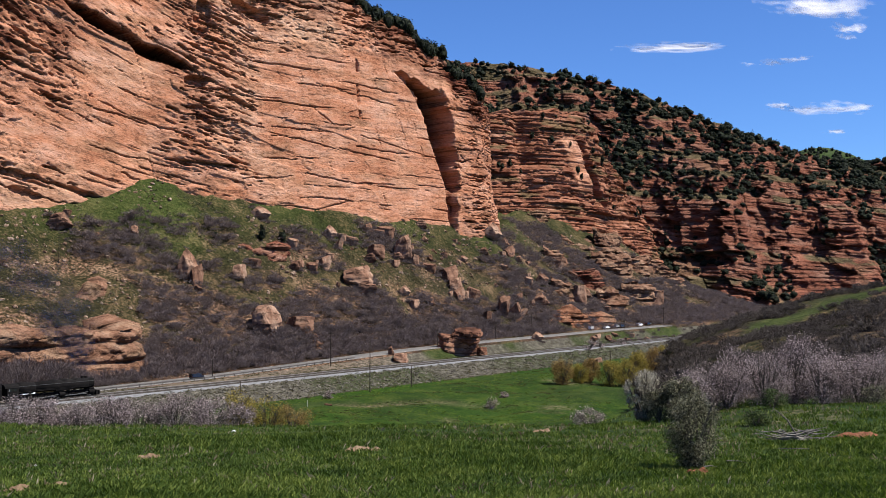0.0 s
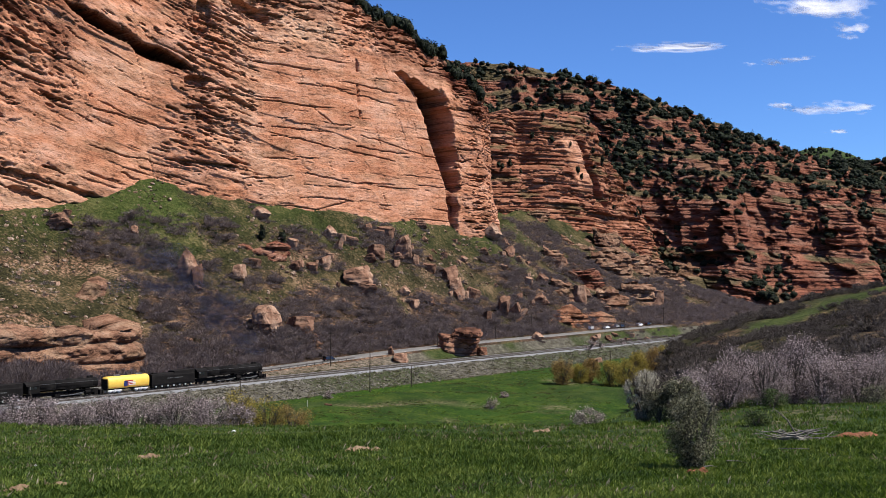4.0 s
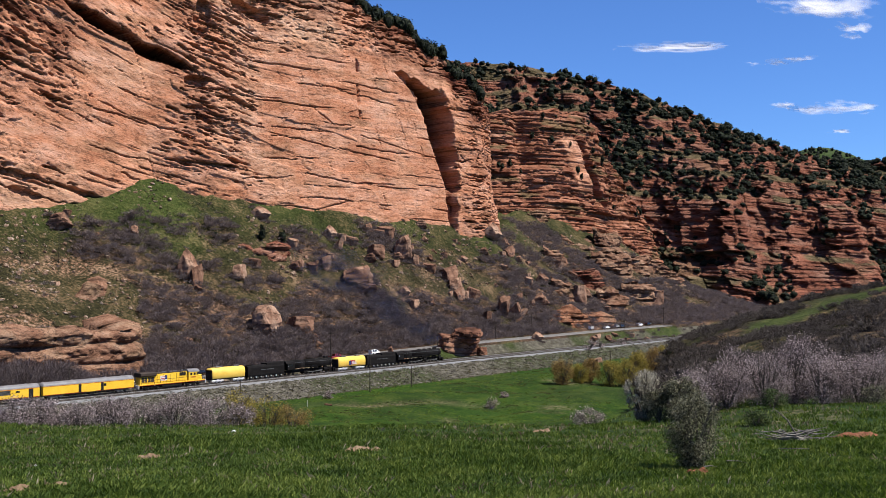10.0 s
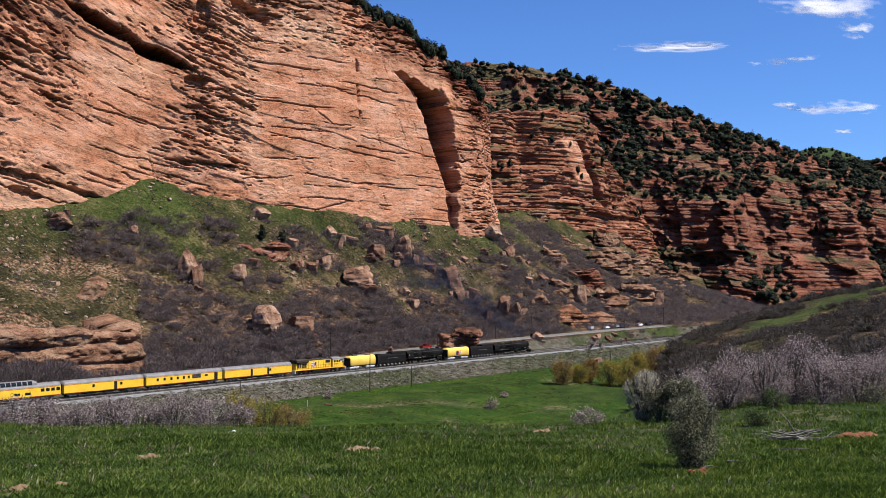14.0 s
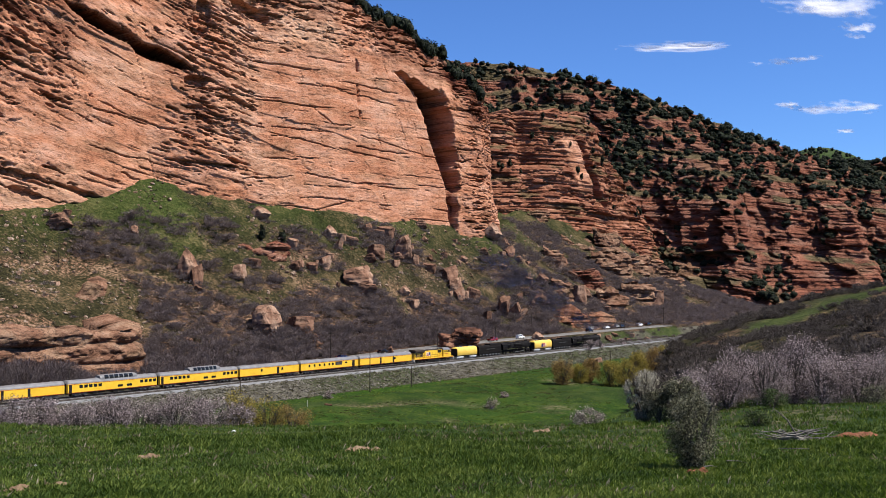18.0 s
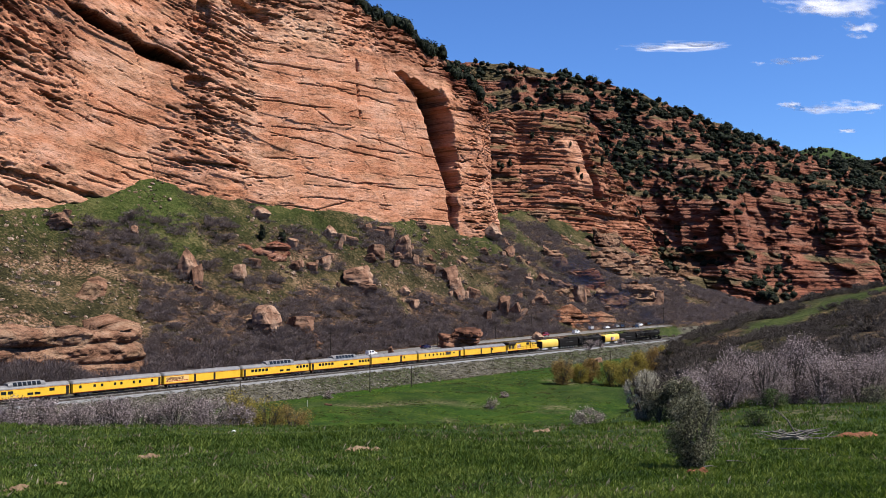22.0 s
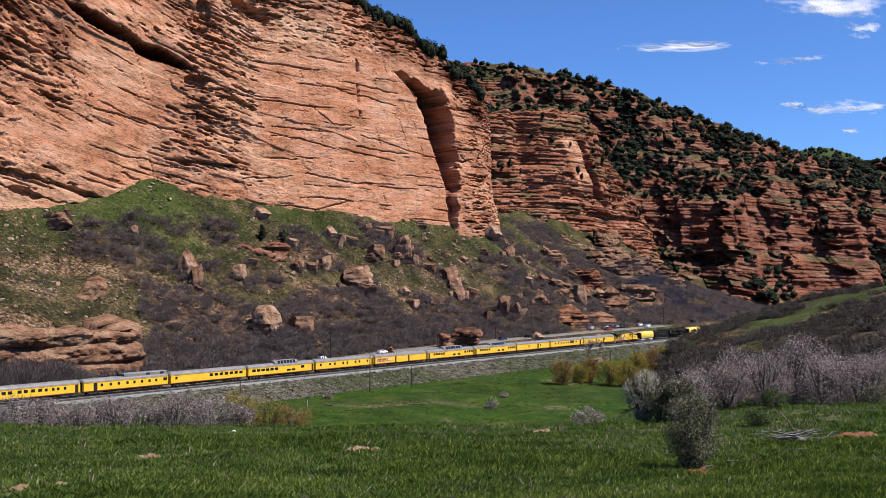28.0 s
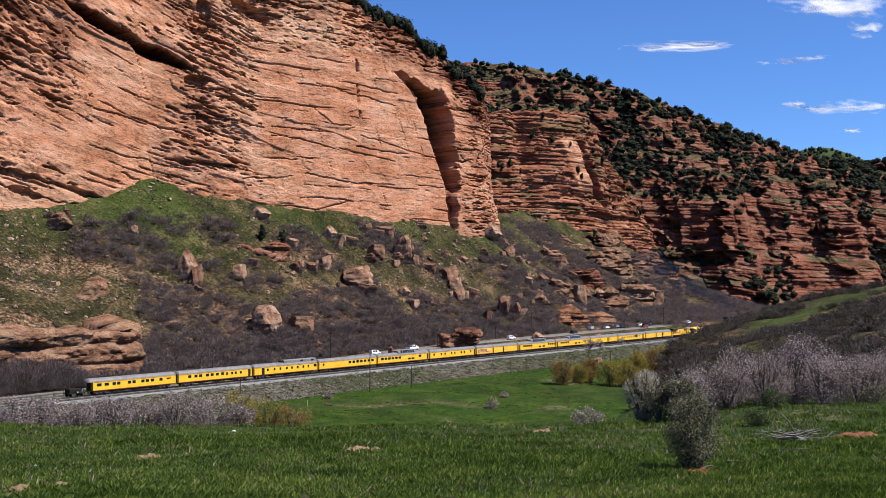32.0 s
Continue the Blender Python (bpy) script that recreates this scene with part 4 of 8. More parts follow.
# ledges of bedded rock on the talus: (x, y, length, height)
LEDGES = [(119, 740, 80, 7.6), (60, 656, 40, 7), (140, 742, 30, 10), (88, 654, 26, 4.5), (109, 676, 24, 13), (107, 639, 32, 13.5), (85, 600, 20, 8.5), (66, 550, 17, 9), (96, 578, 22, 10.5), (65, 593, 14, 7.5),
          (-66, 421, 21, 6), (118, 612, 27, 9.5), (126, 668, 30, 10), (150, 690, 34, 9), (-115, 355, 15, 2.4)]


def clear_of_ledges(x, y):
    """True where no ledge stands just behind or at the point."""
    ok = np.ones(np.shape(x), bool)
    for lx, ly, ln, h in LEDGES:
        along, out = (x - lx) * 0.73 + (y - ly) * 0.68, (x - lx) * 0.68 - (y - ly) * 0.73
        ok &= ~((np.abs(along) < ln * 0.5 + 1) & (out > -9) & (out < 5))
    return ok


# brush thickets on the talus
rs = np.random.RandomState(5)
NB = 32000
u, v = rs.uniform(-130, 640, NB), rs.uniform(28.5, 122, NB)
x, y = to_xy(u, v)
fv = np.interp(u, FOOT_U, FOOT_V)
q = (v - 28) / (fv - 28)
dens = brush_cover(u, v)
keep = (q < 0.97) & ((np.exp(-((u - 92) / 22) ** 2 - ((v - 106) / 16) ** 2) < 0.4) | (thicket(u, v) > 0.5)) & clear_of_ledges(x, y) & (rs.rand(NB) < 0.02 + 0.42 * smooth(-0.05, 0.25, dens)) & ~((u > -70) & (u < 16) & (v < 52) & (v > 31.5))
px_, py_ = x[keep], y[keep]
sz = (1.6 + 2.6 * rs.rand(keep.sum(), 1) ** 1.3) * rs.uniform(0.8, 1.2, (keep.sum(), 2)) * (1.0, 0.9) * (0.55 + 0.55 * smooth(-0.1, 0.3, dens[keep]))[:, None]
scatter("brush_talus", [twigs(270, 300 + k, 0.060, (0.16, 0.46), 0.42, 6, 0.30) for k in range(6)], np.stack([px_, py_, ground_z(px_, py_) - 0.15], 1), sz, TWIG,
        "leafless grey-brown scrub thickets on the stony slope", "brush", 1)
# taller brush at the foot of the outcrop by the road
uu, vv = np.concatenate([rs.uniform(-24, 2, 130), rs.uniform(2, 14, 70)]), rs.uniform(28.0, 32.5, 200)
bx, by = to_xy(uu, vv)
scatter("brush_roadside", [twigs(900, 312 + k, 0.028, (0.06, 0.22), 0.35, 20, 0.35) for k in range(4)], np.stack([bx, by, ground_z(bx, by) - 0.1], 1), np.stack([rs.uniform(2.6, 4.4, 200), np.interp(uu, [-20, -6, 3, 9, 14], [13.0, 12.5, 9.5, 4.4, 2.6]) * rs.uniform(0.5, 1.0, 200)], 1), TWIG,
        "tall leafless grey brush below the rock outcrop", "brush", 21)
# tall rounded thickets near the road
uu, vv = rs.uniform(12, 260, 210), 29.5 + 15 * rs.rand(210) ** 1.3
bx, by = to_xy(uu, vv)
ok = clear_of_ledges(bx, by)
scatter("brush_thicket", [twigs(460, 330 + k, 0.045, (0.2, 0.5), 0.5, 8, 0.40) for k in range(5)], np.stack([bx, by, ground_z(bx, by) - 0.2], 1)[ok], np.stack([rs.uniform(2.6, 5.0, 210), rs.uniform(3.0, 6.0, 210)], 1)[ok], TWIG,
        "tall rounded leafless grey-purple thickets beside the road", "brush", 25)
# brush and rocks between the track and the far end of the road
uu, vv = np.concatenate([rs.uniform(262, 345, 46), rs.uniform(345, 480, 150)]), np.concatenate([rs.uniform(6.5, 15.5, 46), rs.uniform(7, 31, 150)])
bx, by = to_xy(uu, vv)
scatter("brush_verge", [twigs(260, 360 + k, 0.055, (0.2, 0.5), 0.5, 8, 0.40) for k in range(4)], np.stack([bx, by, ground_z(bx, by) - 0.15], 1), np.stack([rs.uniform(1.0, 2.4, 196), rs.uniform(0.9, 2.4, 196)], 1), TWIG,
        "low bare brush on the verge between the track and the road", "brush", 28)
# grass and weed tufts between the rocks
tx, ty = to_xy(u, v)
keep = (q < 1.05) & (rs.rand(NB) < 0.7)
hh = rs.uniform(0.25, 0.7, keep.sum())
scatter("talus_tufts", [twigs(9, 316 + k, 0.28, (0.3, 0.7), 0.8) for k in range(5)], np.stack([tx[keep], ty[keep], ground_z(tx[keep], ty[keep]) - 0.05], 1), np.stack([hh * 1.4, hh], 1), TUFT,
        "dry and green grass tufts on the stony slope", "grass", 22)
# weeds and stones on the strip between the track and the road
u2, v2 = rs.uniform(-20, 330, 3200), rs.uniform(5.2, 17, 3200)
x2, y2 = to_xy(u2, v2)
keep2 = turf(x2 / 9, y2 / 9, 0, 2, 27) > -0.1
hh = rs.uniform(0.2, 0.6, keep2.sum())
scatter("verge_weeds", [twigs(14, 720 + k, 0.22, (0.3, 0.7), 0.7) for k in range(5)], np.stack([x2, y2, ground_z(x2, y2) - 0.05], 1)[keep2], np.stack([hh * 1.6, hh], 1), TUFT, "weeds and grass between the track and the road", "grass", 26)
# low sage on the green hump under the cliff
u2, v2 = 92 + 20 * rs.randn(260), 100 + 12 * rs.randn(260)
x2, y2 = to_xy(u2, v2)
scatter("sage_patch", [leaf_cloud(40, 326 + k, 0.25, 6) * (1, 1, 0.45) for k in range(4)], np.stack([x2, y2, ground_z(x2, y2) - 0.1], 1), np.stack([rs.uniform(0.4, 1.0, 260), rs.uniform(0.4, 0.9, 260)], 1), SAGE, "low grey-green sage dotting a grassy hump", "shrubs", 27)
# low green shrubs higher on the talus
keep = (q < 0.99) & (q > 0.12) & (rs.rand(NB) < 0.10)
px_, py_ = x[keep], y[keep]
scatter("shrubs_talus", [leaf_cloud(60, 320 + k, 0.22, 6) * (1, 1, 0.5) for k in range(4)], np.stack([px_, py_, ground_z(px_, py_) - 0.1], 1),
        np.stack([rs.uniform(0.5, 1.3, keep.sum()), rs.uniform(0.5, 1.2, keep.sum())], 1), SAGE, "small grey-green shrubs among the rocks", "shrubs", 2)
# brush on the hill beside the meadow
x, y = rs.uniform(8, 170, 26000), 66 + 234 * rs.rand(26000) ** 1.0
dens = fbm(x / 15, y / 15, 0, 3, 211)
keep = (x > 0.198 * y - 0.5) & (x < 0.46 * y + 12) & (rs.rand(26000) < 0.36 * (0.22 + 0.78 * smooth(-0.4, 0.1, dens)) * (1 - 0.97 * glade(x, y)))
x, y = x[keep], y[keep]
scatter("brush_hill", [twigs(270, 340 + k, 0.075, (0.15, 0.42), 0.35, 7, 0.35) for k in range(6)], np.stack([x, y, ground_z(x, y) - 0.15], 1),
        np.stack([rs.uniform(1.0, 1.7, len(x)), rs.uniform(0.9, 1.7, len(x))], 1) * (0.8 + 1.0 * rs.rand(len(x), 1) ** 2), TWIG_HILL, "dense brown and grey scrub oak covering the hill", "brush", 3)


# junipers
def juniper_meshes(k):
    tris = np.concatenate([leaf_cloud(420, 400 + k, 0.15, 18, 1.0, 0.45) * (1, 1, 1.05) + (0, 0, 0.15), lump(410 + k, 0.62, 1.6, 0.15, 2)])
    crown = mesh_from("crown", tris, np.arange(len(tris)).reshape(-1, 3), JUNIPER)
    bm = new_bm()
    rod(bm, (0, 0, -0.3), (0.06, 0.03, 0.6), 0.12, 0.08, 6)
    rod(bm, (0.06, 0.03, 0.6), (-0.05, 0.0, 1.5), 0.08, 0.03, 6)
    for a in range(5):
        rod(bm, (0.03, 0, 0.4 + 0.15 * a), (0.45 * math.cos(a * 2.4), 0.45 * math.sin(a * 2.4), 0.75 + 0.2 * a), 0.045, 0.015, 5)
    trunk = bpy.data.meshes.new("trunk")
    bm.to_mesh(trunk)
    bm.free()
    trunk.materials.append(BARK)
    return trunk, crown


JUN = [juniper_meshes(k) for k in range(4)]


def juniper(x, y, z, r, h, k, label="dark green juniper on the rocky slope"):
    t = thing("juniper_tree", label, "tree", "junipers", Matrix.LocRotScale((x, y, z), Euler((0, 0, k * 1.7)), (r, r, h / 2)))
    trunk, crown = JUN[k % 4]
    shared("trunk", trunk, t, Matrix())
    shared("crown", crown, t, Matrix())
    return t


for k, (x, y, r, h) in enumerate([(-72.3, 428, 2.3, 5.6), (-65.3, 436.5, 2.3, 5.2), (-20, 470, 1.4, 2.6), (-88, 415, 1.2, 2.2)]):
    juniper(x, y, float(ground_z(x, y)) - 0.2, r, h, k, "round dark green juniper on the grassy talus")
jr = random.Random(8)
for name, n, lo, hi in (("cliff_buttress", 46, 0.30, 1.0), ("cliff_main", 120, 0.985, 1.0)):
    V, nor = SURFACE[name]
    m_, n_ = V.shape[:2]
    for k in range(n):
        i, j = int((m_ - 1) * jr.uniform(lo, hi) ** 0.6), jr.randrange(int(n_ * (0.56 if name == "cliff_main" else 0.02)), int(n_ * (0.86 if name == "cliff_main" else 0.98)))
        off = jr.uniform(0.5, 22) if i > 0.96 * (m_ - 1) else -0.6
        x, y = V[i, j, 0] - nor[j, 0] * off, V[i, j, 1] - nor[j, 1] * off
        z = V[i, j, 2] - off / 15 if off > 0 else V[i, j, 2]
        h = jr.uniform(2.6, 5.2) * (1.25 if name == 'cliff_main' else 1)
        juniper(x, y, z - 0.5, h * jr.uniform(0.36, 0.5), h, k)
V, nor = SURFACE["cliff_ridge"]
m_, n_ = V.shape[:2]
ii, jj = rs.randint(2, m_ - 1, 11500), rs.randint(0, n_ - 1, 11500)
flatness = np.abs(V[ii + 0, jj, 2] - V[ii - 2, jj, 2]) / (np.linalg.norm(V[ii, jj, :2] - V[ii - 2, jj, :2], axis=1) + 0.01)
wgt = 0.012 + 0.34 * (flatness < 0.9) + 1.2 * smooth(86, 112, V[ii, jj, 2]) * smooth(-0.35, 0.35, fbm(V[ii, jj, 0] / 26, V[ii, jj, 2] / 14, 0, 3, 221))
wgt = wgt * (1 - smooth(100, 84, V[ii, jj, 2]) * (1 - 1.5 * smooth(0.05, 0.40, fbm(V[ii, jj, 0] / 22, V[ii, jj, 2] / 20, 0, 2, 227))))
keep = rs.rand(11500) < 0.85 * np.clip(wgt + 1.6 * smooth(0.92, 0.97, ii / m_), 0, 1) * (1 - 0.72 * smooth(130, 70, V[ii, jj, 0]))
P_ = V[ii[keep], jj[keep]]
hgt = rs.uniform(3.2, 7.6, len(P_))
JT = [np.concatenate([leaf_cloud(90, 420 + k, 0.20, 12, 1.0, 0.12, 0.42), lump(430 + k, 0.74, 1.55, 0.1, 2)]) for k in range(6)]
scatter("juniper_wood", JT, P_ - (0, 0, 0.4), np.stack([hgt * rs.uniform(0.44, 0.68, len(P_)), hgt * rs.uniform(0.34, 0.48, len(P_))], 1), JUNIPER, "dark juniper wood dotting the rocky ridge", "trees", 4)
# woods on the high ground behind the rims
u, v = rs.uniform(150, 540, 2600), rs.uniform(95, 300, 2600)
off = v - np.interp(u, FOOT_U, FOOT_V)
keep = (off > 24) & (off < 130) & (fbm(u / 40, v / 25, 0, 2, 223) > 0.0)
x, y = to_xy(u[keep], v[keep])
hgt = rs.uniform(3.0, 6.0, len(x))
scatter("juniper_wood", JT, np.stack([x, y, ground_z(x, y) - 0.4], 1), np.stack([hgt * 0.45, hgt * 0.5], 1), JUNIPER, "dark juniper wood on the high ground behind the cliff rim", "trees", 5)
x = rs.uniform(470, 730, 260)
y = rs.uniform(1560, 1720, 260)
zz = far_hill_z(x, y)
keep = fbm(x / 60, y / 60, 0, 2, 225) > 0.05
scatter("juniper_wood", JT, np.stack([x, y, zz - 0.8], 1)[keep], np.full((keep.sum(), 2), 3.2), JUNIPER, "dark trees on the distant green hill", "trees", 6)

# ---------------------------------------------------------------- rocks
def boulder_mesh(seed, cuts=4, sub=4, soft=0.0):
    """A broken block: a lump cut by three slanted pairs of planes and a few odd ones."""
    r = np.random.RandomState(seed)
    bm = new_bm()
    bmesh.ops.create_icosphere(bm, subdivisions=sub, radius=1.25)
    p = np.array([v.co for v in bm.verts])
    turn = np.linalg.qr(np.eye(3) + 0.28 * r.randn(3, 3))[0]
    ways = [(turn[i] * s + 0.12 * r.randn(3), r.uniform(0.70, 0.93) + soft) for i in range(3) for s in (-1, 1)] + [(r.randn(3), r.uniform(0.72, 0.95)) for _ in range(cuts)]
    for d, lim in ways:
        d = d / np.linalg.norm(d)
        over = np.maximum(p @ d - lim, 0)
        p = p - over[:, None] * d * 0.97
    p = p * (1 + 0.055 * fbm(p[:, 0] * 2.6, p[:, 1] * 2.6, p[:, 2] * 2.6 + seed, 4, seed))[:, None]
    f, pr = beds(p[:, 0] * 6, p[:, 2], 0.45, seed + 9, 0.22, 0.2)
    p[:, :2] *= (0.93 + 0.07 * f * (0.5 + 0.5 * pr))[:, None]
    for v, c in zip(bm.verts, p):
        v.co = Vector(c)
    me = bpy.data.meshes.new("boulder")
    bm.to_mesh(me)
    bm.free()
    me.materials.append(BOULDER)
    return me


BASES = []
STONES = [boulder_mesh(500 + k, 3 + k % 3) for k in range(7)]


def boulder(x, y, w, h, k, lean=0.0, label="weathered tan sandstone boulder lying on the slope", z=None, deep=0.8):
    ob = new("boulder", STONES[k % 7])
    z = float(ground_z(x, y)) if z is None else z
    sink = 0.16 * max(w - 1.2 * h, 0)
    ob.matrix_world = Matrix.LocRotScale((x, y, z + h * 0.20 - sink), Euler((0.1 * (k % 3 - 1), lean, k * 0.9)), (w * 0.58, w * 0.58 * deep, h * 0.68 + sink))
    BASES.append((x, y, w, h))
    return tagged(ob, label, "boulder", "boulders on the talus")


for k, (x, y, w, h) in enumerate([(-92.6, 388.1, 6.4, 9.4), (-89.0, 387.5, 5.0, 8.2), (-76.3, 401.6, 6.1, 5.5), (-62.3, 377.6, 9.0, 8.6), (-52, 389.6, 11.3, 5.7), (-137.6, 384.6, 8.1, 4), (-137.2, 391, 3.4, 2.4),
                                 (-75.7, 443.5, 7.5, 4), (-48.1, 437.5, 5.1, 5.5), (-35.6, 444.7, 15.9, 5.5), (-33.3, 439.3, 9.7, 4.2), (-29.2, 466.4, 8.8, 4.9), (-18.1, 477.9, 9.1, 10.6), (-26.1, 486.2, 8.7, 7.2), (-48.7, 460.2, 5.3, 4.8),
                                 (2.6, 489.7, 9, 6.5), (5.4, 484.3, 8.5, 6.0), (13.2, 483.9, 5.6, 5.6), (19.2, 468.7, 4.4, 6.9)]):
    b = boulder(x, y, w, h, k)
    if k == 3:                                        # the great round one
        b.data = boulder_mesh(531, 1, 4, 0.20)
for k, (x, y, w, h) in enumerate([(-87.5, 383.3, 2.4, 2.2), (69.3, 553.5, 10.5, 10.5), (46.6, 518.5, 8.7, 4.4), (121.8, 616.1, 11, 9.1), (39.9, 457.3, 4.8, 2.9), (-20.7, 468, 3.9, 3), (-57.2, 428, 4.1, 2.7), (-40.1, 464.8, 5.4, 3.4),
                                 (-33.9, 480.6, 5.1, 3.5), (-10.5, 513, 5.4, 2.7), (-6.1, 484.6, 6.6, 4.1), (24.8, 547.7, 8.6, 6.9), (33.4, 547.4, 6.9, 4.6), (62.5, 605.4, 9.6, 4.5), (62.5, 590.5, 8.1, 5.6), (-44.2, 455.8, 3.4, 4.3), (-31.3, 461.5, 5.3, 2.9)]):
    boulder(x, y, w, h, k + 3, 0.2 * (k % 3 - 1), "broken sandstone block half buried in the slope")
br = random.Random(77)
for k in range(92):
    if k < 60:
        u, v = br.uniform(125, 300), br.uniform(48, 92)
    else:
        u, v = br.uniform(20, 440), br.uniform(34, 108)
    if v > np.interp(u, FOOT_U, FOOT_V) - 3:
        continue
    x, y = to_xy(u, v)
    w = 1.5 + 3.6 * br.random() ** 2.4
    boulder(x, y, w, w * br.uniform(0.5, 0.95), k, br.uniform(-0.3, 0.3), "sandstone block fallen on the brushy talus")
for k, (x, y, w, h) in enumerate([(7, 478, 6, 5), (10, 480, 4, 4), (-29, 483, 5, 4), (-13, 478, 5, 5), (-20, 474, 5, 3), (42, 530, 5, 4), (50, 545, 6, 5), (36, 512, 4, 4), (76, 570, 6, 4), (70, 585, 5, 5), (30, 540, 4, 3), (20, 530, 5, 3), (86, 560, 4, 4)]):
    boulder(x, y, w, h, k + 1, 0.15 * (k % 3 - 1), "broken orange-tan sandstone block in a rock pile")
# tilted slabs leaning on one another
for k, (dx, dz, w, h, ln) in enumerate([(0, 1.5, 8, 9.5, -0.5), (5, 0, 4, 8, -0.65), (8.5, -1, 3.2, 7, -0.75), (-4, 0, 5, 6, 0.2)]):
    boulder(27.1 + dx, 487 + 1.5 * k, w, h, k + 2, ln, "tilted pale sandstone slab among fallen rock", 12.0 + dz, 0.7)
# brush grown up round the feet of the fallen blocks
base = np.array([(x + 0.52 * w * math.cos(t), y + 0.44 * w * math.sin(t), min(0.42 * h, 2.3) * br.uniform(0.6, 1.3)) for x, y, w, h in BASES if w > 2.2 for t in [br.uniform(2.7, 6.8) for _ in range(int(2 + 0.8 * w))]])
base_up = ground_z(base[:, 0], base[:, 1])
scatter("brush_boulders", [twigs(240, 372 + k, 0.07, (0.2, 0.5), 0.5, 8, 0.40) for k in range(4)], np.stack([base[:, 0], base[:, 1], base_up - 0.2], 1), np.stack([base[:, 2] * 1.15 + 0.3, base[:, 2] + 0.3], 1), TWIG,
        "bare grey brush round the feet of fallen boulders", "brush", 29)
# split boulder beside the track and a small one near it
def block_mesh(seed, ledge=0.12):
    bm = new_bm()
    bmesh.ops.create_cube(bm, size=2.0)
    bmesh.ops.subdivide_edges(bm, edges=bm.edges[:], cuts=17, use_grid_fill=True)
    p = np.array([v.co for v in bm.verts])
    rad = np.linalg.norm(p, axis=1)[:, None]
    p = p * (0.72 + 0.28 * 1.25 / np.maximum(rad, 0.8))
    p = p * (1 + 0.16 * fbm(p[:, 0] * 1.3, p[:, 1] * 1.3, p[:, 2] * 1.3 + seed, 4, seed))[:, None]
    f, pr = beds(p[:, 0] * 6, p[:, 2], 0.5, seed + 9, 0.3, 0.2)
    p[:, :2] *= (1 - ledge + ledge * f * (0.5 + 0.5 * pr))[:, None]
    for v, c in zip(bm.verts, p):
        v.co = Vector(c)
    me = bpy.data.meshes.new("boulder")
    bm.to_mesh(me)
    bm.free()
    me.materials.append(BOULDER_RED)
    return me


BIG = [block_mesh(520, 0.08), block_mesh(523, 0.10), block_mesh(525, 0.08)]
for k, (dx, dy, dz, w, h, me) in enumerate([(-2.8, 0, 3.0, 10.5, 6.8, 1), (1.8, 0.6, 7.3, 11.0, 3.9, 0), (6.4, 1.0, 1.2, 4.6, 2.8, 2), (2.6, -0.8, 1.4, 4.4, 3.4, 2), (2.4, 5.0, 3.6, 6.0, 7.2, 2)]):
    ob = new("boulder", BIG[me])
    ob.matrix_world = Matrix.LocRotScale((7.5 + dx, 411 + dy, 0.2 + dz), Euler((0.08, -0.10 if k == 1 else 0.12, 0.4 + k)), (w * 0.56, w * 0.46, h * 0.58))
    tagged(ob, "huge split sandstone boulder standing beside the railway", "boulder", "boulders by the track")
boulder(-15.2, 381, 7, 3.4, 2, 0.1, "reddish sandstone boulder beside the railway")
boulder(-18.6, 384, 2.4, 3.0, 5, 0.1, "small pale boulder beside the railway")
for k, (u, v, w, h) in enumerate([(258, 14, 4, 2.0), (264, 15, 3, 1.8), (271, 13.5, 4.5, 2.4), (279, 15, 3, 1.6), (286, 12, 3.6, 1.8), (268, 9, 2.4, 1.2), (295, 14, 3, 1.6), (302, 10, 2.6, 1.4), (252, 10, 2, 1)]):
    boulder(*to_xy(u, v), w, h, k, 0.1 * (k % 3 - 1), "orange-tan sandstone block on the verge beside the road")
# loose stones
NS = 32000
u, v = rs.uniform(-120, 560, NS), rs.uniform(29, 118, NS)
keep = (v < np.interp(u, FOOT_U, FOOT_V)) & (rs.rand(NS) < (0.75 * smooth(-0.5, 0.4, fbm(u / 22, v / 22, 0, 3, 231)) + 0.3 * smooth(75, 45, u)) * (1 - 0.6 * thicket(u, v)))
x, y = to_xy(u[keep], v[keep])
def stone_tris(seed):
    """A broken angular stone, wider than high."""
    r = np.random.RandomState(seed)
    q = lump(seed * 3 + 1, 1.0, 1.7, -0.85)
    return q * (0.65 + 0.6 * r.rand(1, 3)) * (1 + 0.35 * vnoise(q[:, 0] * 2.3, q[:, 1] * 2.3, q[:, 2] * 2.3, seed))[:, None]


ss = 0.15 + 0.95 * rs.rand(len(x)) ** 4.5
scatter("talus_stones", [stone_tris(k) for k in range(10)], np.stack([x, y, ground_z(x, y)], 1), np.stack([ss, ss * 0.8], 1), BOULDER_STUFF, "loose pale stones strewn over the slope", "stones", 7)
u, v = rs.uniform(-60, 420, 8000), rs.uniform(-20.5, -9, 8000)
x, y = to_xy(u, v)
ss = rs.uniform(0.12, 0.45, 8000)
RUBBLE = material("grey_rubble", ramp3((0.050, 0.044, 0.035), (0.14, 0.126, 0.102), (0.36, 0.33, 0.28)), 0.5, 0.95, 0.2, spread=0.7, island=True, thick=0.2)
scatter("bank_rubble", [stone_tris(k + 20) for k in range(10)], np.stack([x, y, ground_z(x, y)], 1), np.stack([ss, ss * 0.8], 1), RUBBLE, "grey rubble stones on the railway bank", "stones", 8)


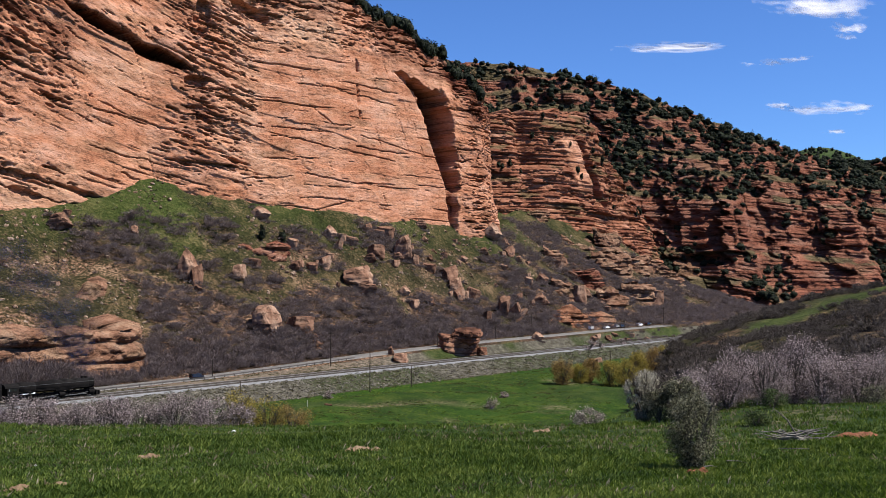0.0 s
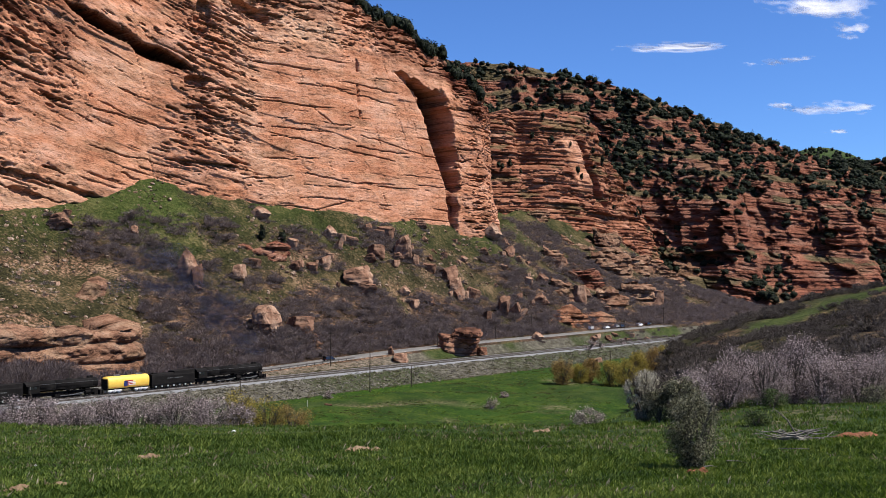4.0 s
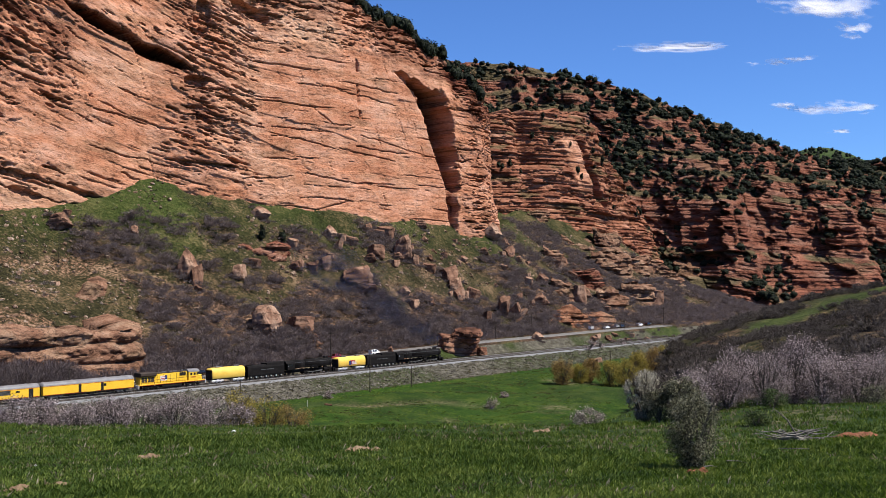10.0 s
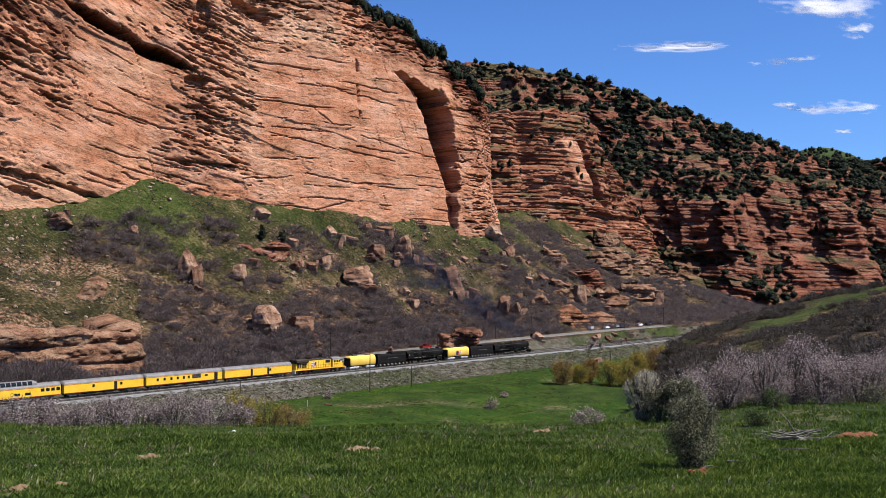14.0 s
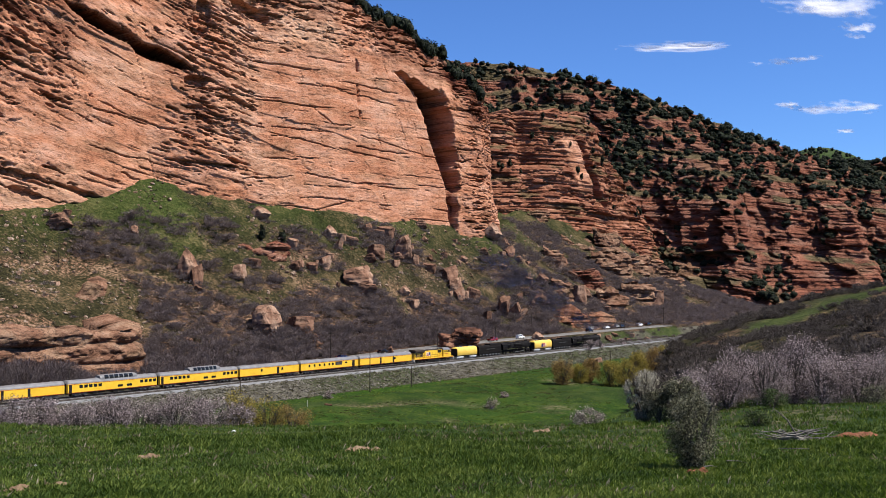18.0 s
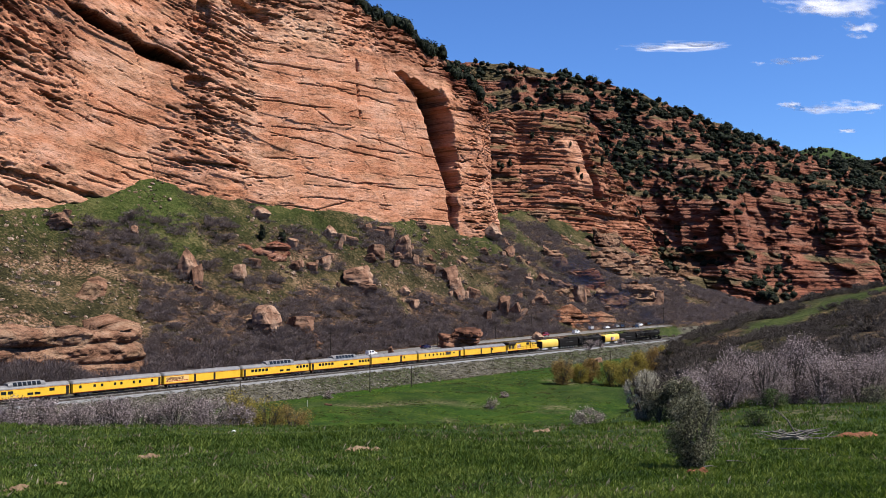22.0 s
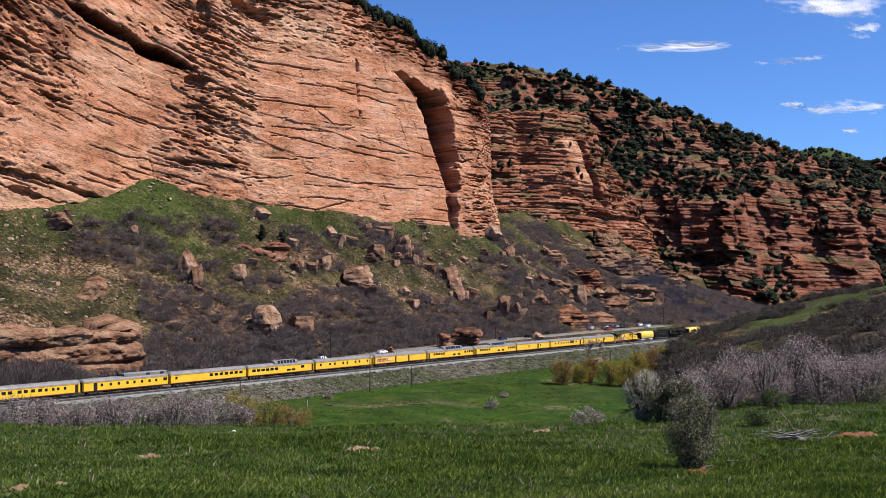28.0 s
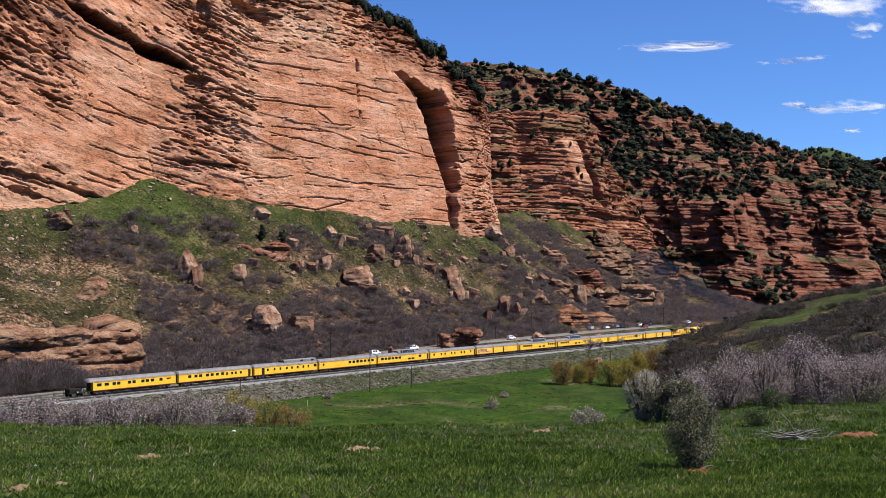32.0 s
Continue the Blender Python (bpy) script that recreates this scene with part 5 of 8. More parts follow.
u, v = rs.uniform(-60, 420, 3000), rs.uniform(-21, -8.5, 3000)
x, y = to_xy(u, v)
hh = rs.uniform(0.3, 0.8, 3000)
scatter("bank_weeds", [twigs(18, 710 + k, 0.2, (0.3, 0.7), 0.6) for k in range(5)], np.stack([x, y, ground_z(x, y) - 0.05], 1), np.stack([hh * 1.5, hh], 1), TUFT, "weeds and dry grass on the railway bank", "grass", 23)


# outcrops of layered rock
def outcrop_style(seed, thick, slope=0.15, ledge=1.6):
    def style(S, W, Z):
        c1, f1, g1 = blocks(S, Z, thick, thick * 2.6, seed)
        c2, f2, g2 = blocks(S, Z, thick * 0.36, thick * 0.9, seed + 3)
        D = ledge * (c1 + 0.42 * c2 + 0.4 * (0.5 - f1)) - 1.3 * ledge * seams(S, Z, thick, 0.16 * thick, seed + 11, -0.15) - 0.7 * ledge * seams(S, Z, thick * 0.45, 0.08 * thick, seed + 13, 0.2)
        D = D + 1.5 * fbm(S / 9, Z / 9, 0, 3, seed + 5) + 0.4 * fbm(S / 1.3, Z / 0.9, 0, 3, seed + 6)
        D = D - 2.5 * smooth(0.8, 1.0, W) ** 2
        return D, W, smooth(0, 0.8, fbm(S / 8, Z / 5, 0, 3, seed + 7)) * 0.8, smooth(0.5, 0.9, fbm(S / 9, Z / 3, 0, 2, seed + 8)) * 0.5
    return style


def massive_style(S, W, Z):
    """Three thick rounded beds over one another, with hollows along the partings."""
    zb = Z + 0.9 * fbm(S / 15, Z / 30, 0, 2, 641) + 0.02 * (S - 60)
    edge = np.array([-6.0, 0.2, 5.4, 10.8, 17.8])
    k = np.clip(np.searchsorted(edge, zb) - 1, 0, 3)
    f = np.clip((zb - edge[k]) / (edge[k + 1] - edge[k]), 0, 1)
    push = vnoise(S / 16, k * 4.1, 0, 642)
    D = 2.0 * (1 - np.abs(2 * f - 1) ** 3) + 1.6 * push + 1.6 * fbm(S / 9, Z / 5, 0, 3, 643) + 0.35 * fbm(S / 1.4, Z / 0.8, 0, 3, 644)
    D -= 2.0 * pockets(S, zb - 2.7, 5.4, 13, 7.0, 0.65, 645, 0.55) + 1.2 * pockets(S, zb, 2.2, 6, 3.4, 0.36, 647, 0.22) + 0.8 * seams(S, zb, 2.4, 0.16, 648, 0.15)
    D -= 2.5 * smooth(0.82, 1.0, W) ** 2
    return D, W, np.clip(smooth(-0.2, 0.6, fbm(S / 8, Z / 4, 0, 3, 649)) * 0.9, 0, 1), smooth(0.45, 0.9, fbm(S / 9, Z / 3, 0, 2, 650)) * 0.4


rock_wall("rock_outcrop_road", [(-150, 262, 1), (-117, 286, 0), (-102, 304, 0), (-93.5, 318, 0), (-92, 324, 1), (-95, 336, 6), (-104, 346, 12)],
          [(-152, 266, 17), (-121, 292, 16.5), (-106, 309, 16), (-97, 321, 14.5), (-95, 327, 14), (-98, 338, 16), (-106, 348, 18)], 0.35, 0.25, OUTCROP,
          "layered tan and red sandstone outcrop above the road", massive_style, 11, 9, rag=0.9)
rock_wall("rock_outcrop_cut", [(50, 499, 3), (58, 507, 3.5), (66, 516, 3.5), (75, 524, 3.5), (82, 534, 5), (86, 546, 10)],
          [(47, 507, 9), (54, 515, 15), (62, 524, 16), (70, 532, 11), (77, 541, 12), (82, 552, 8)], 0.4, 0.3, CUT, "crumbling orange rock cut beside the road", outcrop_style(611, 2.6, 0.3, 2.4), 13, 8)
rock_wall("rock_outcrop_small", [(-47, 379, 2.5), (-43.5, 382, 2.6), (-41, 386, 3), (-41, 392, 6)], [(-49, 384, 10), (-45.5, 387, 11), (-43.5, 391, 9), (-43, 396, 9)], 0.35, 0.3, OUTCROP,
          "broken orange rock outcrop at the foot of the slope", outcrop_style(621, 2.6, 0.3, 1.2), 15, 4)
for k, (px0, py0, ln, h) in enumerate(LEDGES):
    pts = [(px0 + (t - 0.5) * ln * 0.73 - 0.20 * ln * abs(2 * t - 1) ** 3, py0 + (t - 0.5) * ln * 0.68 + 0.22 * ln * abs(2 * t - 1) ** 3) for t in np.linspace(0, 1, 9)]
    zs = [float(ground_z(a, b, False)) for a, b in pts]
    rock_wall("rock_ledge", [(a, b, z - 4) for (a, b), z in zip(pts, zs)], [(a - 1.6, b + 1.9, z + h * (1.05 - 0.4 * abs(2 * i / 8 - 1) ** 2.5)) for i, ((a, b), z) in enumerate(zip(pts, zs))], 0.5, 0.36, ROCK_DARK if k % 4 == 2 and h > 4 else OUTCROP,
              "layered red sandstone ledge jutting from the slope", outcrop_style(630 + 9 * k, max(2.6, 0.5 * h) if h > 4 else 1.3, 0.2, 2.0 if h > 4 else 0.8), 17 + k, 9)
# the dense row of junipers along the main rim
V, nor = SURFACE["cliff_main"]
n_ = V.shape[1]
jj = rs.randint(int(0.55 * n_), int(0.84 * n_), 420)
off = rs.uniform(-0.5, 10, 420)
P_ = np.stack([V[-1, jj, 0] - nor[jj, 0] * off, V[-1, jj, 1] - nor[jj, 1] * off, V[-1, jj, 2] - 0.6 - off / 15], 1)
hgt = rs.uniform(4.5, 8.5, 420)
scatter("juniper_wood", [np.concatenate([leaf_cloud(150, 440 + k, 0.17, 16, 1.0, 0.35, 0.40), lump(445 + k, 0.66, 1.6, 0.1, 2)]) for k in range(4)], P_, np.stack([hgt * 0.46, hgt * 0.5], 1), JUNIPER, "dense dark junipers along the cliff rim", "trees", 24)


# ---------------------------------------------------------------- meadow grass
def blades(pos, height, width, seed, bend=0.95):
    """Bent grass blades at the points given."""
    r = np.random.RandomState(seed)
    n = len(pos)
    a = r.rand(n) * 6.283
    lean = bend * r.rand(n) * height
    side = np.stack([np.cos(a + 1.57), np.sin(a + 1.57), 0 * a], 1) * width[:, None] / 2
    mid = pos + np.stack([np.cos(a) * lean * 0.3, np.sin(a) * lean * 0.3, height * 0.6], 1)
    tip = pos + np.stack([np.cos(a) * lean, np.sin(a) * lean, height * (0.9 + 0.1 * r.rand(n))], 1)
    V = np.stack([pos - side, pos + side, mid + side * 0.75, tip], 1).reshape(-1, 3)
    b = np.arange(n)[:, None] * 4
    return V, np.concatenate([b + np.array([0, 1, 2]), b + np.array([0, 2, 3])])


def sward(name, tufts, per, y0, y1, half, mat, label, hscale, seed, patchy=0.0):
    r = np.random.RandomState(seed)
    y = 1 / (1 / y1 + (1 / y0 - 1 / y1) * r.rand(tufts)) if patchy == 0 else r.uniform(y0, y1, tufts)
    x = (r.rand(tufts) * 2 - 1) * (half * y + 2.5)
    lush = turf(x / 5, y / 5, 0, 3, 301)
    if patchy:
        k = lush < patchy
        x, y, lush = x[k], y[k], lush[k]
    bare = ((((x + 7.3) / 0.3) ** 2 + ((y - 20.6) / 0.45) ** 2) < 1) | ((((x + 8.2) / 0.35) ** 2 + ((y - 30.1) / 0.6) ** 2) < 1) | ((((x - 4.6) / 0.5) ** 2 + ((y - 49.7) / 0.9) ** 2) < 1) | ((((x + 2.4) / 0.75) ** 2 + ((y - 32.6) / 1.1) ** 2) < 1) | ((((x - 15.2) / 1.2) ** 2 + ((y - 39.7) / 1.1) ** 2) < 1)
    x, y, lush = x[~bare], y[~bare], lush[~bare]
    h = hscale * (0.17 + 0.10 * r.rand(len(x)) + 0.11 * np.clip(lush, -0.6, 1)) * (0.7 + 0.3 * smooth(20, 45, y))
    x, y, h = np.repeat(x, per), np.repeat(y, per), np.repeat(h, per)
    x, y = x + r.randn(len(x)) * 0.07, y + r.randn(len(x)) * 0.07
    h = h * (0.6 + 0.6 * r.rand(len(x)))
    V, F = blades(np.stack([x, y, ground_z(x, y) - 0.02], 1), h, (0.009 + 0.0005 * y) * (0.7 + 0.6 * r.rand(len(x))), seed + 1)
    return tagged(new(name, mesh_from(name, V, F, mat)), label, "grass", kind="stuff")


sward("meadow_grass", 76000, 4, 13.5, 66, 0.44, GRASS, "ankle-high fresh green meadow grass", 0.72, 71)
sward("dry_grass", 2600, 3, 14, 60, 0.44, DRY, "scattered dry straw stalks in the meadow", 1.1, 73, -0.05)
# tussocks on the lower meadow
u, v = rs.uniform(-40, 330, 16000), rs.uniform(-140, -21, 16000)
x, y = to_xy(u, v)
keep = (x < 0.165 * y - 3) & (turf(x / 14, y / 14, 0, 3, 311) > -0.35)
x, y = x[keep], y[keep]
hh = rs.uniform(0.2, 0.6, len(x))
scatter("meadow_tussocks", [twigs(16, 700 + k, 0.22, (0.4, 0.8), 0.9) for k in range(5)], np.stack([x, y, ground_z(x, y) - 0.05], 1), np.stack([hh * 1.9, hh * 0.7], 1), GRASS, "rough green tussocks on the lower meadow", "grass", 9)
keep = turf(x / 9, y / 9, 0, 3, 317) > 0.28
scatter("dry_tussocks", [twigs(16, 705 + k, 0.20, (0.4, 0.8), 0.9) for k in range(5)], np.stack([x, y, ground_z(x, y) - 0.05], 1)[keep], np.stack([hh * 1.7, hh * 0.9], 1)[keep], TUFT, "dry tussocks and sedge on the lower meadow", "grass", 10)


# ---------------------------------------------------------------- shrubs near the meadow
def shrub(x, y, r, h, n, mat, seed, label, name="shrub", leafy=True, size=0.05, width=0.02, group="", cone=0.0, clumps=26, tight=0.34, waist=0.0):
    z = float(ground_z(x, y))
    t = thing(name, label, "shrub", group, pose(x, y, z - 0.03))
    bm = new_bm()
    rr = random.Random(seed)
    for k in range(14):
        a, q1 = rr.uniform(0, 6.28), rr.uniform(0.2, 0.75)
        p0, p1 = (0.06 * math.cos(a), 0.06 * math.sin(a), 0), (r * q1 * 0.55 * math.cos(a), r * q1 * 0.55 * math.sin(a), h * 0.42)
        p2 = (r * q1 * math.cos(a + 0.3), r * q1 * math.sin(a + 0.3), h * rr.uniform(0.65, 0.95))
        rod(bm, p0, p1, 0.022 * h, 0.013 * h, 5)
        rod(bm, p1, p2, 0.013 * h, 0.004 * h, 5)
        for _ in range(3):
            b = Vector(p1).lerp(Vector(p2), rr.random())
            rod(bm, b, b + Vector((rr.uniform(-0.3, 0.3) * r, rr.uniform(-0.3, 0.3) * r, rr.uniform(0.08, 0.25) * h)), 0.007 * h, 0.002 * h, 4)
    part("stem", bm, BARK, t)
    if leafy:
        tri_part("crown", leaf_cloud(n, seed, size / r, clumps, 1.2, cone, tight, waist) * (r, r, h / 2), mat, t)
    else:
        tri_part("crown", twigs(n, seed, width / r, (0.12, 0.42), 0.8, 12, 0.4) * (r, r, h), mat, t)
    return t


shrub(5.75, 24.9, 0.82, 1.78, 19000, SAGE, 801, "upright grey-green sagebrush standing in the meadow grass", size=0.022, clumps=110, cone=0.1, tight=0.26, waist=0.38)
shrub(10.75, 57.5, 1.35, 2.9, 12000, PALE_LEAF, 803, "pale silvery bush with upright twigs at the meadow edge", size=0.040, clumps=110, tight=0.15, waist=0.35)
shrub(11.4, 57.0, 1.2, 1.7, 5000, SAGE, 809, "grey-green bush below a pale silvery one", size=0.05, clumps=40)
shrub(12.5, 56.5, 1.25, 2.1, 9000, SAGE, 804, "grey-green bush at the meadow edge", size=0.06, clumps=50)
shrub(8.2, 60.5, 1.1, 1.2, 3500, TWIG_LILAC, 805, "low grey bush at the meadow edge", size=0.05)
shrub(13.9, 47.7, 0.75, 0.75, 3000, GREEN_LEAF, 806, "low dark green bush in the grass", size=0.05)
shrub(17.6, 57.5, 0.9, 1.0, 3000, GREEN_LEAF, 807, "low green bush beside lilac-grey scrub", size=0.055)
shrub(23.5, 58.5, 0.9, 1.1, 3000, SAGE, 808, "dark sagebrush beside lilac-grey scrub", size=0.055)
for k, (x, y) in enumerate([(14.2, 61), (16.5, 62.5), (18.6, 62), (20.6, 63), (22.7, 62), (25, 63), (27, 62), (29, 64), (19.5, 66), (24, 67), (28.2, 68), (22, 65.5), (26.2, 66), (31, 66.5), (15.4, 63.5), (17.4, 64.5), (21.6, 61.2), (23.8, 61.6), (26, 60.8), (28.2, 61.5), (30.4, 62.5)]):
    shrub(x, y, 1.3 + 0.3 * (k % 3), (2.2 + 0.6 * ((k * 5) % 4) / 2) * (1.0 + 0.22 * math.exp(-((x - 21) / 3.5) ** 2)), 8000, TWIG_LILAC, 820 + k, "budding lilac-grey scrub bush at the meadow edge", size=0.044, group="lilac-grey scrub", clumps=60)
for k in range(17):
    x, y = -30 + 1.13 * k, 62.0 + 1.6 * ((k * 7) % 5) / 4 - 0.03 * k
    shrub(x, y, 1.25 + 0.25 * (k % 2), 1.75 + 0.4 * ((k * 3) % 4) / 3, 5000, TWIG_LILAC, 850 + k, "budding lilac-grey scrub bush at the meadow edge", size=0.05, group="lilac-grey scrub", clumps=40)
for k, (x, y) in enumerate([(-12.0, 63.5), (-10.4, 64), (-9.0, 64)]):
    shrub(x, y, 1.35, 2.75 - 0.3 * k, 5200, WILLOW if k < 2 else RUSTY, 880 + k, "yellow-green budding willow bush at the meadow edge", size=0.05, group="willow bushes", clumps=36)
for k, (x, y, r, h, m) in enumerate([(37.5, 338, 4.2, 8.0, RUSTY), (43.5, 342, 3.4, 5.6, WILLOW), (47.5, 346, 3.6, 7.4, RUSTY), (53, 340, 4.6, 8.2, WILLOW), (58.5, 342, 4.4, 8.4, WILLOW), (63.5, 350, 4.4, 8.6, WILLOW), (68, 362, 4.2, 8.4, RUSTY), (64, 352, 4.0, 9.0, WILLOW), (70.5, 358, 4.0, 9.6, RUSTY), (75, 366, 4.0, 10, WILLOW)]):
    shrub(x, y, r, h, 5200, m, 890 + k, "tall budding willow clump on the valley floor", size=0.20, name="willow", group="willow clumps", clumps=40)
for k, (x, y, r, h) in enumerate([(12.9, 286, 2.6, 3.0), (17, 300, 1.6, 1.6), (-32, 300, 2.0, 2.2), (60, 440, 3.0, 4.5), (66, 452, 2.6, 3.5), (78, 470, 2.4, 3.0)]):
    shrub(x, y, r, h, 900, TWIG_LILAC, 900 + k, "bare grey bush on the valley floor", size=0.2)

# dead branches, bare earth and bits in the grass
DEAD = material("bleached_wood", ramp3((0.10, 0.088, 0.076), (0.21, 0.19, 0.165), (0.38, 0.35, 0.31)), 4, 0.9, 0.3, thick=0.02)
pile = thing("branch_pile", "heap of bleached dead branches lying in the grass", "branches", "", pose(12.0, 36.9, float(ground_z(12.0, 36.9))))
rr = random.Random(31)
for k in range(34):
    bm = new_bm()
    a = rr.gauss(0.1, 0.35) + (math.pi if rr.random() < 0.4 else 0)
    p = Vector((rr.uniform(-0.5, 0.9), rr.uniform(-0.5, 0.5), rr.uniform(0.05, 0.35)))
    for s in range(3):
        ln = rr.uniform(0.25, 0.5)
        q2 = p + Vector((math.cos(a) * ln, math.sin(a) * ln, rr.uniform(-0.06, 0.14)))
        rod(bm, p, q2, 0.028 - 0.007 * s, 0.021 - 0.007 * s, 5)
        p, a = q2, a + rr.uniform(-0.5, 0.5)
    part("branch", bm, DEAD, pile)
bm = new_bm()
rod(bm, (0.15, 0.1, 0.2), (-0.15, 0.2, 0.75), 0.03, 0.025, 6)
rod(bm, (-0.15, 0.2, 0.75), (-0.62, 0.3, 1.15), 0.025, 0.010, 6)
part("branch", bm, DEAD, pile)
for x, y, ln, a in [(6.8, 25.9, 0.5, -0.4), (11.0, 32.4, 0.9, 2.75), (5.9, 24.4, 0.3, 0.1)]:
    st = thing("stick", "pale dead stick lying in the grass", "stick", "sticks in the grass", pose(x, y, float(ground_z(x, y)) + 0.12, 0, 4, math.degrees(a)))
    bm = new_bm()
    rod(bm, (0, 0, 0), (ln * 0.55, 0.02, 0.03), 0.014, 0.011, 6)
    rod(bm, (ln * 0.55, 0.02, 0.03), (ln, -0.02, 0.02), 0.011, 0.006, 6)
    part("wood", bm, DEAD, st)
EARTH_RED = material("red_earth", ramp3((0.11, 0.042, 0.024), (0.23, 0.090, 0.048), (0.36, 0.17, 0.10)), 2.5, 0.98, 0.8, thick=0.06)
EARTH_TAN = material("tan_earth", ramp3((0.16, 0.10, 0.058), (0.28, 0.19, 0.115), (0.40, 0.29, 0.19)), 2.5, 0.98, 0.8, thick=0.06)


def mound(x, y, rx, ry, h, mat, label, seed):
    n = 26
    a, b = np.meshgrid(np.linspace(-1, 1, n), np.linspace(-1, 1, n))
    X, Y = x + a * rx, y + b * ry
    rad = np.sqrt(a ** 2 + b ** 2) + 0.25 * fbm(a * 2, b * 2, seed, 3, seed)
    Z = ground_z(X, Y) - 0.06 + (h + 0.06) * smooth(1.0, 0.25, rad) + 0.09 * turf(X * 4, Y * 4, 0, 4, seed + 1) * smooth(1.0, 0.5, rad)
    tagged(new("earth_mound", mesh_from("earth_mound", np.stack([X, Y, Z], -1).reshape(-1, 3), grid_faces(n, n), mat, None, True)), label, "mound")


mound(15.2, 39.7, 1.1, 1.1, 0.12, EARTH_RED, "low heap of bare red earth in the meadow", 331)
mound(-2.4, 32.6, 0.8, 1.2, 0.06, EARTH_TAN, "bare tan earth patch among the grass", 333)
for k, (x, y, rx, ry) in enumerate([(-7.3, 20.6, 0.35, 0.5), (-8.2, 30.1, 0.4, 0.7), (4.6, 49.7, 0.55, 1.0), (-7.7, 19.5, 0.3, 0.35)]):
    mound(x, y, rx, ry, 0.05, EARTH_TAN, "small bare tan earth patch in the grass", 335 + 2 * k)
mound(5.7, 24.1, 0.35, 0.4, 0.04, EARTH_RED, "small bare red earth patch beside the sagebrush", 345)
WHITE_STONE = material("pale_limestone", ramp3((0.55, 0.53, 0.50), (0.75, 0.73, 0.70), (0.85, 0.84, 0.82)), 6, 0.9, 0.4, thick=0.03)
pale_stone = STONES[0].copy()
pale_stone.materials.clear()
pale_stone.materials.append(WHITE_STONE)
for k, (x, y, s) in enumerate([(-9.6, 49.4, 0.075), (-9.69, 25.63, 0.035)]):
    ob = new("stone", pale_stone)
    ob.matrix_world = Matrix.LocRotScale((x, y, float(ground_z(x, y)) + s * 1.1), Euler((0, 0, k)), (s * 1.5, s, s * 0.8))
    tagged(ob, "small pale stone lying in the meadow grass", "stone", "stones in the meadow")

# ---------------------------------------------------------------- poles and guardrail
POLE = material("dark_pole_timber", ramp3((0.03, 0.024, 0.02), (0.06, 0.048, 0.04), (0.10, 0.085, 0.07)), 2, 0.9, 0.4, stretch=(1, 1, 0.15), thick=0.03)
GALV = material("weathered_galvanised_steel", ramp3((0.06, 0.055, 0.05), (0.12, 0.11, 0.105), (0.20, 0.19, 0.18)), 1.5, 0.6, 0.1, metal=0.4)


def pole(x, y, h, arms, r=0.16, label="dark timber utility pole beside the railway"):
    t = thing("utility_pole", label, "utility pole", "poles along the railway", pose(x, y, float(ground_z(x, y)) - 0.3, 0, 0, 52))
    part("post", rod(new_bm(), (0, 0, 0), (0, 0, h + 0.3), r, r * 0.65, 10), POLE, t)
    for k in range(arms):
        zz = h - 0.35 - 0.9 * k
        arm = part("crossarm", box(new_bm(), -0.06, 0.06, -1.2, 1.2, zz - 0.07, zz + 0.07, 0.01), POLE, t)
        for q in (-1.0, -0.5, 0.5, 1.0):
            part("insulator", rod(new_bm(), (0, q, zz + 0.07), (0, q, zz + 0.25), 0.05, 0.03, 6), GALV, arm)
    return t


for x, y, h, arms in [(-21.5, 317, 15.5, 0), (-37.1, 355.5, 11.5, 1), (-98.8, 284.5, 7.2, 1), (-131.7, 368, 9.5, 1), (-62.2, 409, 6.0, 0), (-69.6, 325, 5.2, 0), (-2.2, 415.5, 6.6, 1), (22, 452, 6, 0), (40, 487, 6.5, 0),
                      (88, 520, 6, 0), (118, 575, 9, 1)]:
    pole(x, y, h, arms)
for x, y, h in [(-9.7, 330.5, 6.6), (23.5, 372.5, 5.9), (-54.3, 288.5, 3.6), (57.9, 427, 3.4), (66, 424, 4.4)]:
    pole(x, y, h, 0, 0.14, "short dark timber line post beside the track")
# white marker post and a pale stump on the lower meadow
mk = thing("marker_post", "thin white marker post in the lower meadow", "marker post", "", pose(-35.5, 282, float(ground_z(-35.5, 282))))
part("post", box(new_bm(), -0.09, 0.09, -0.09, 0.09, 0, 1.7, 0.02), PAINT, mk)
boulder(-30.4, 284, 1.8, 0.8, 3, 0.1, "pale stone lying in the lower meadow")
boulder(60.5, 420, 4.0, 2.2, 4, 0.3, "pale tan rock slab on the railway bank")

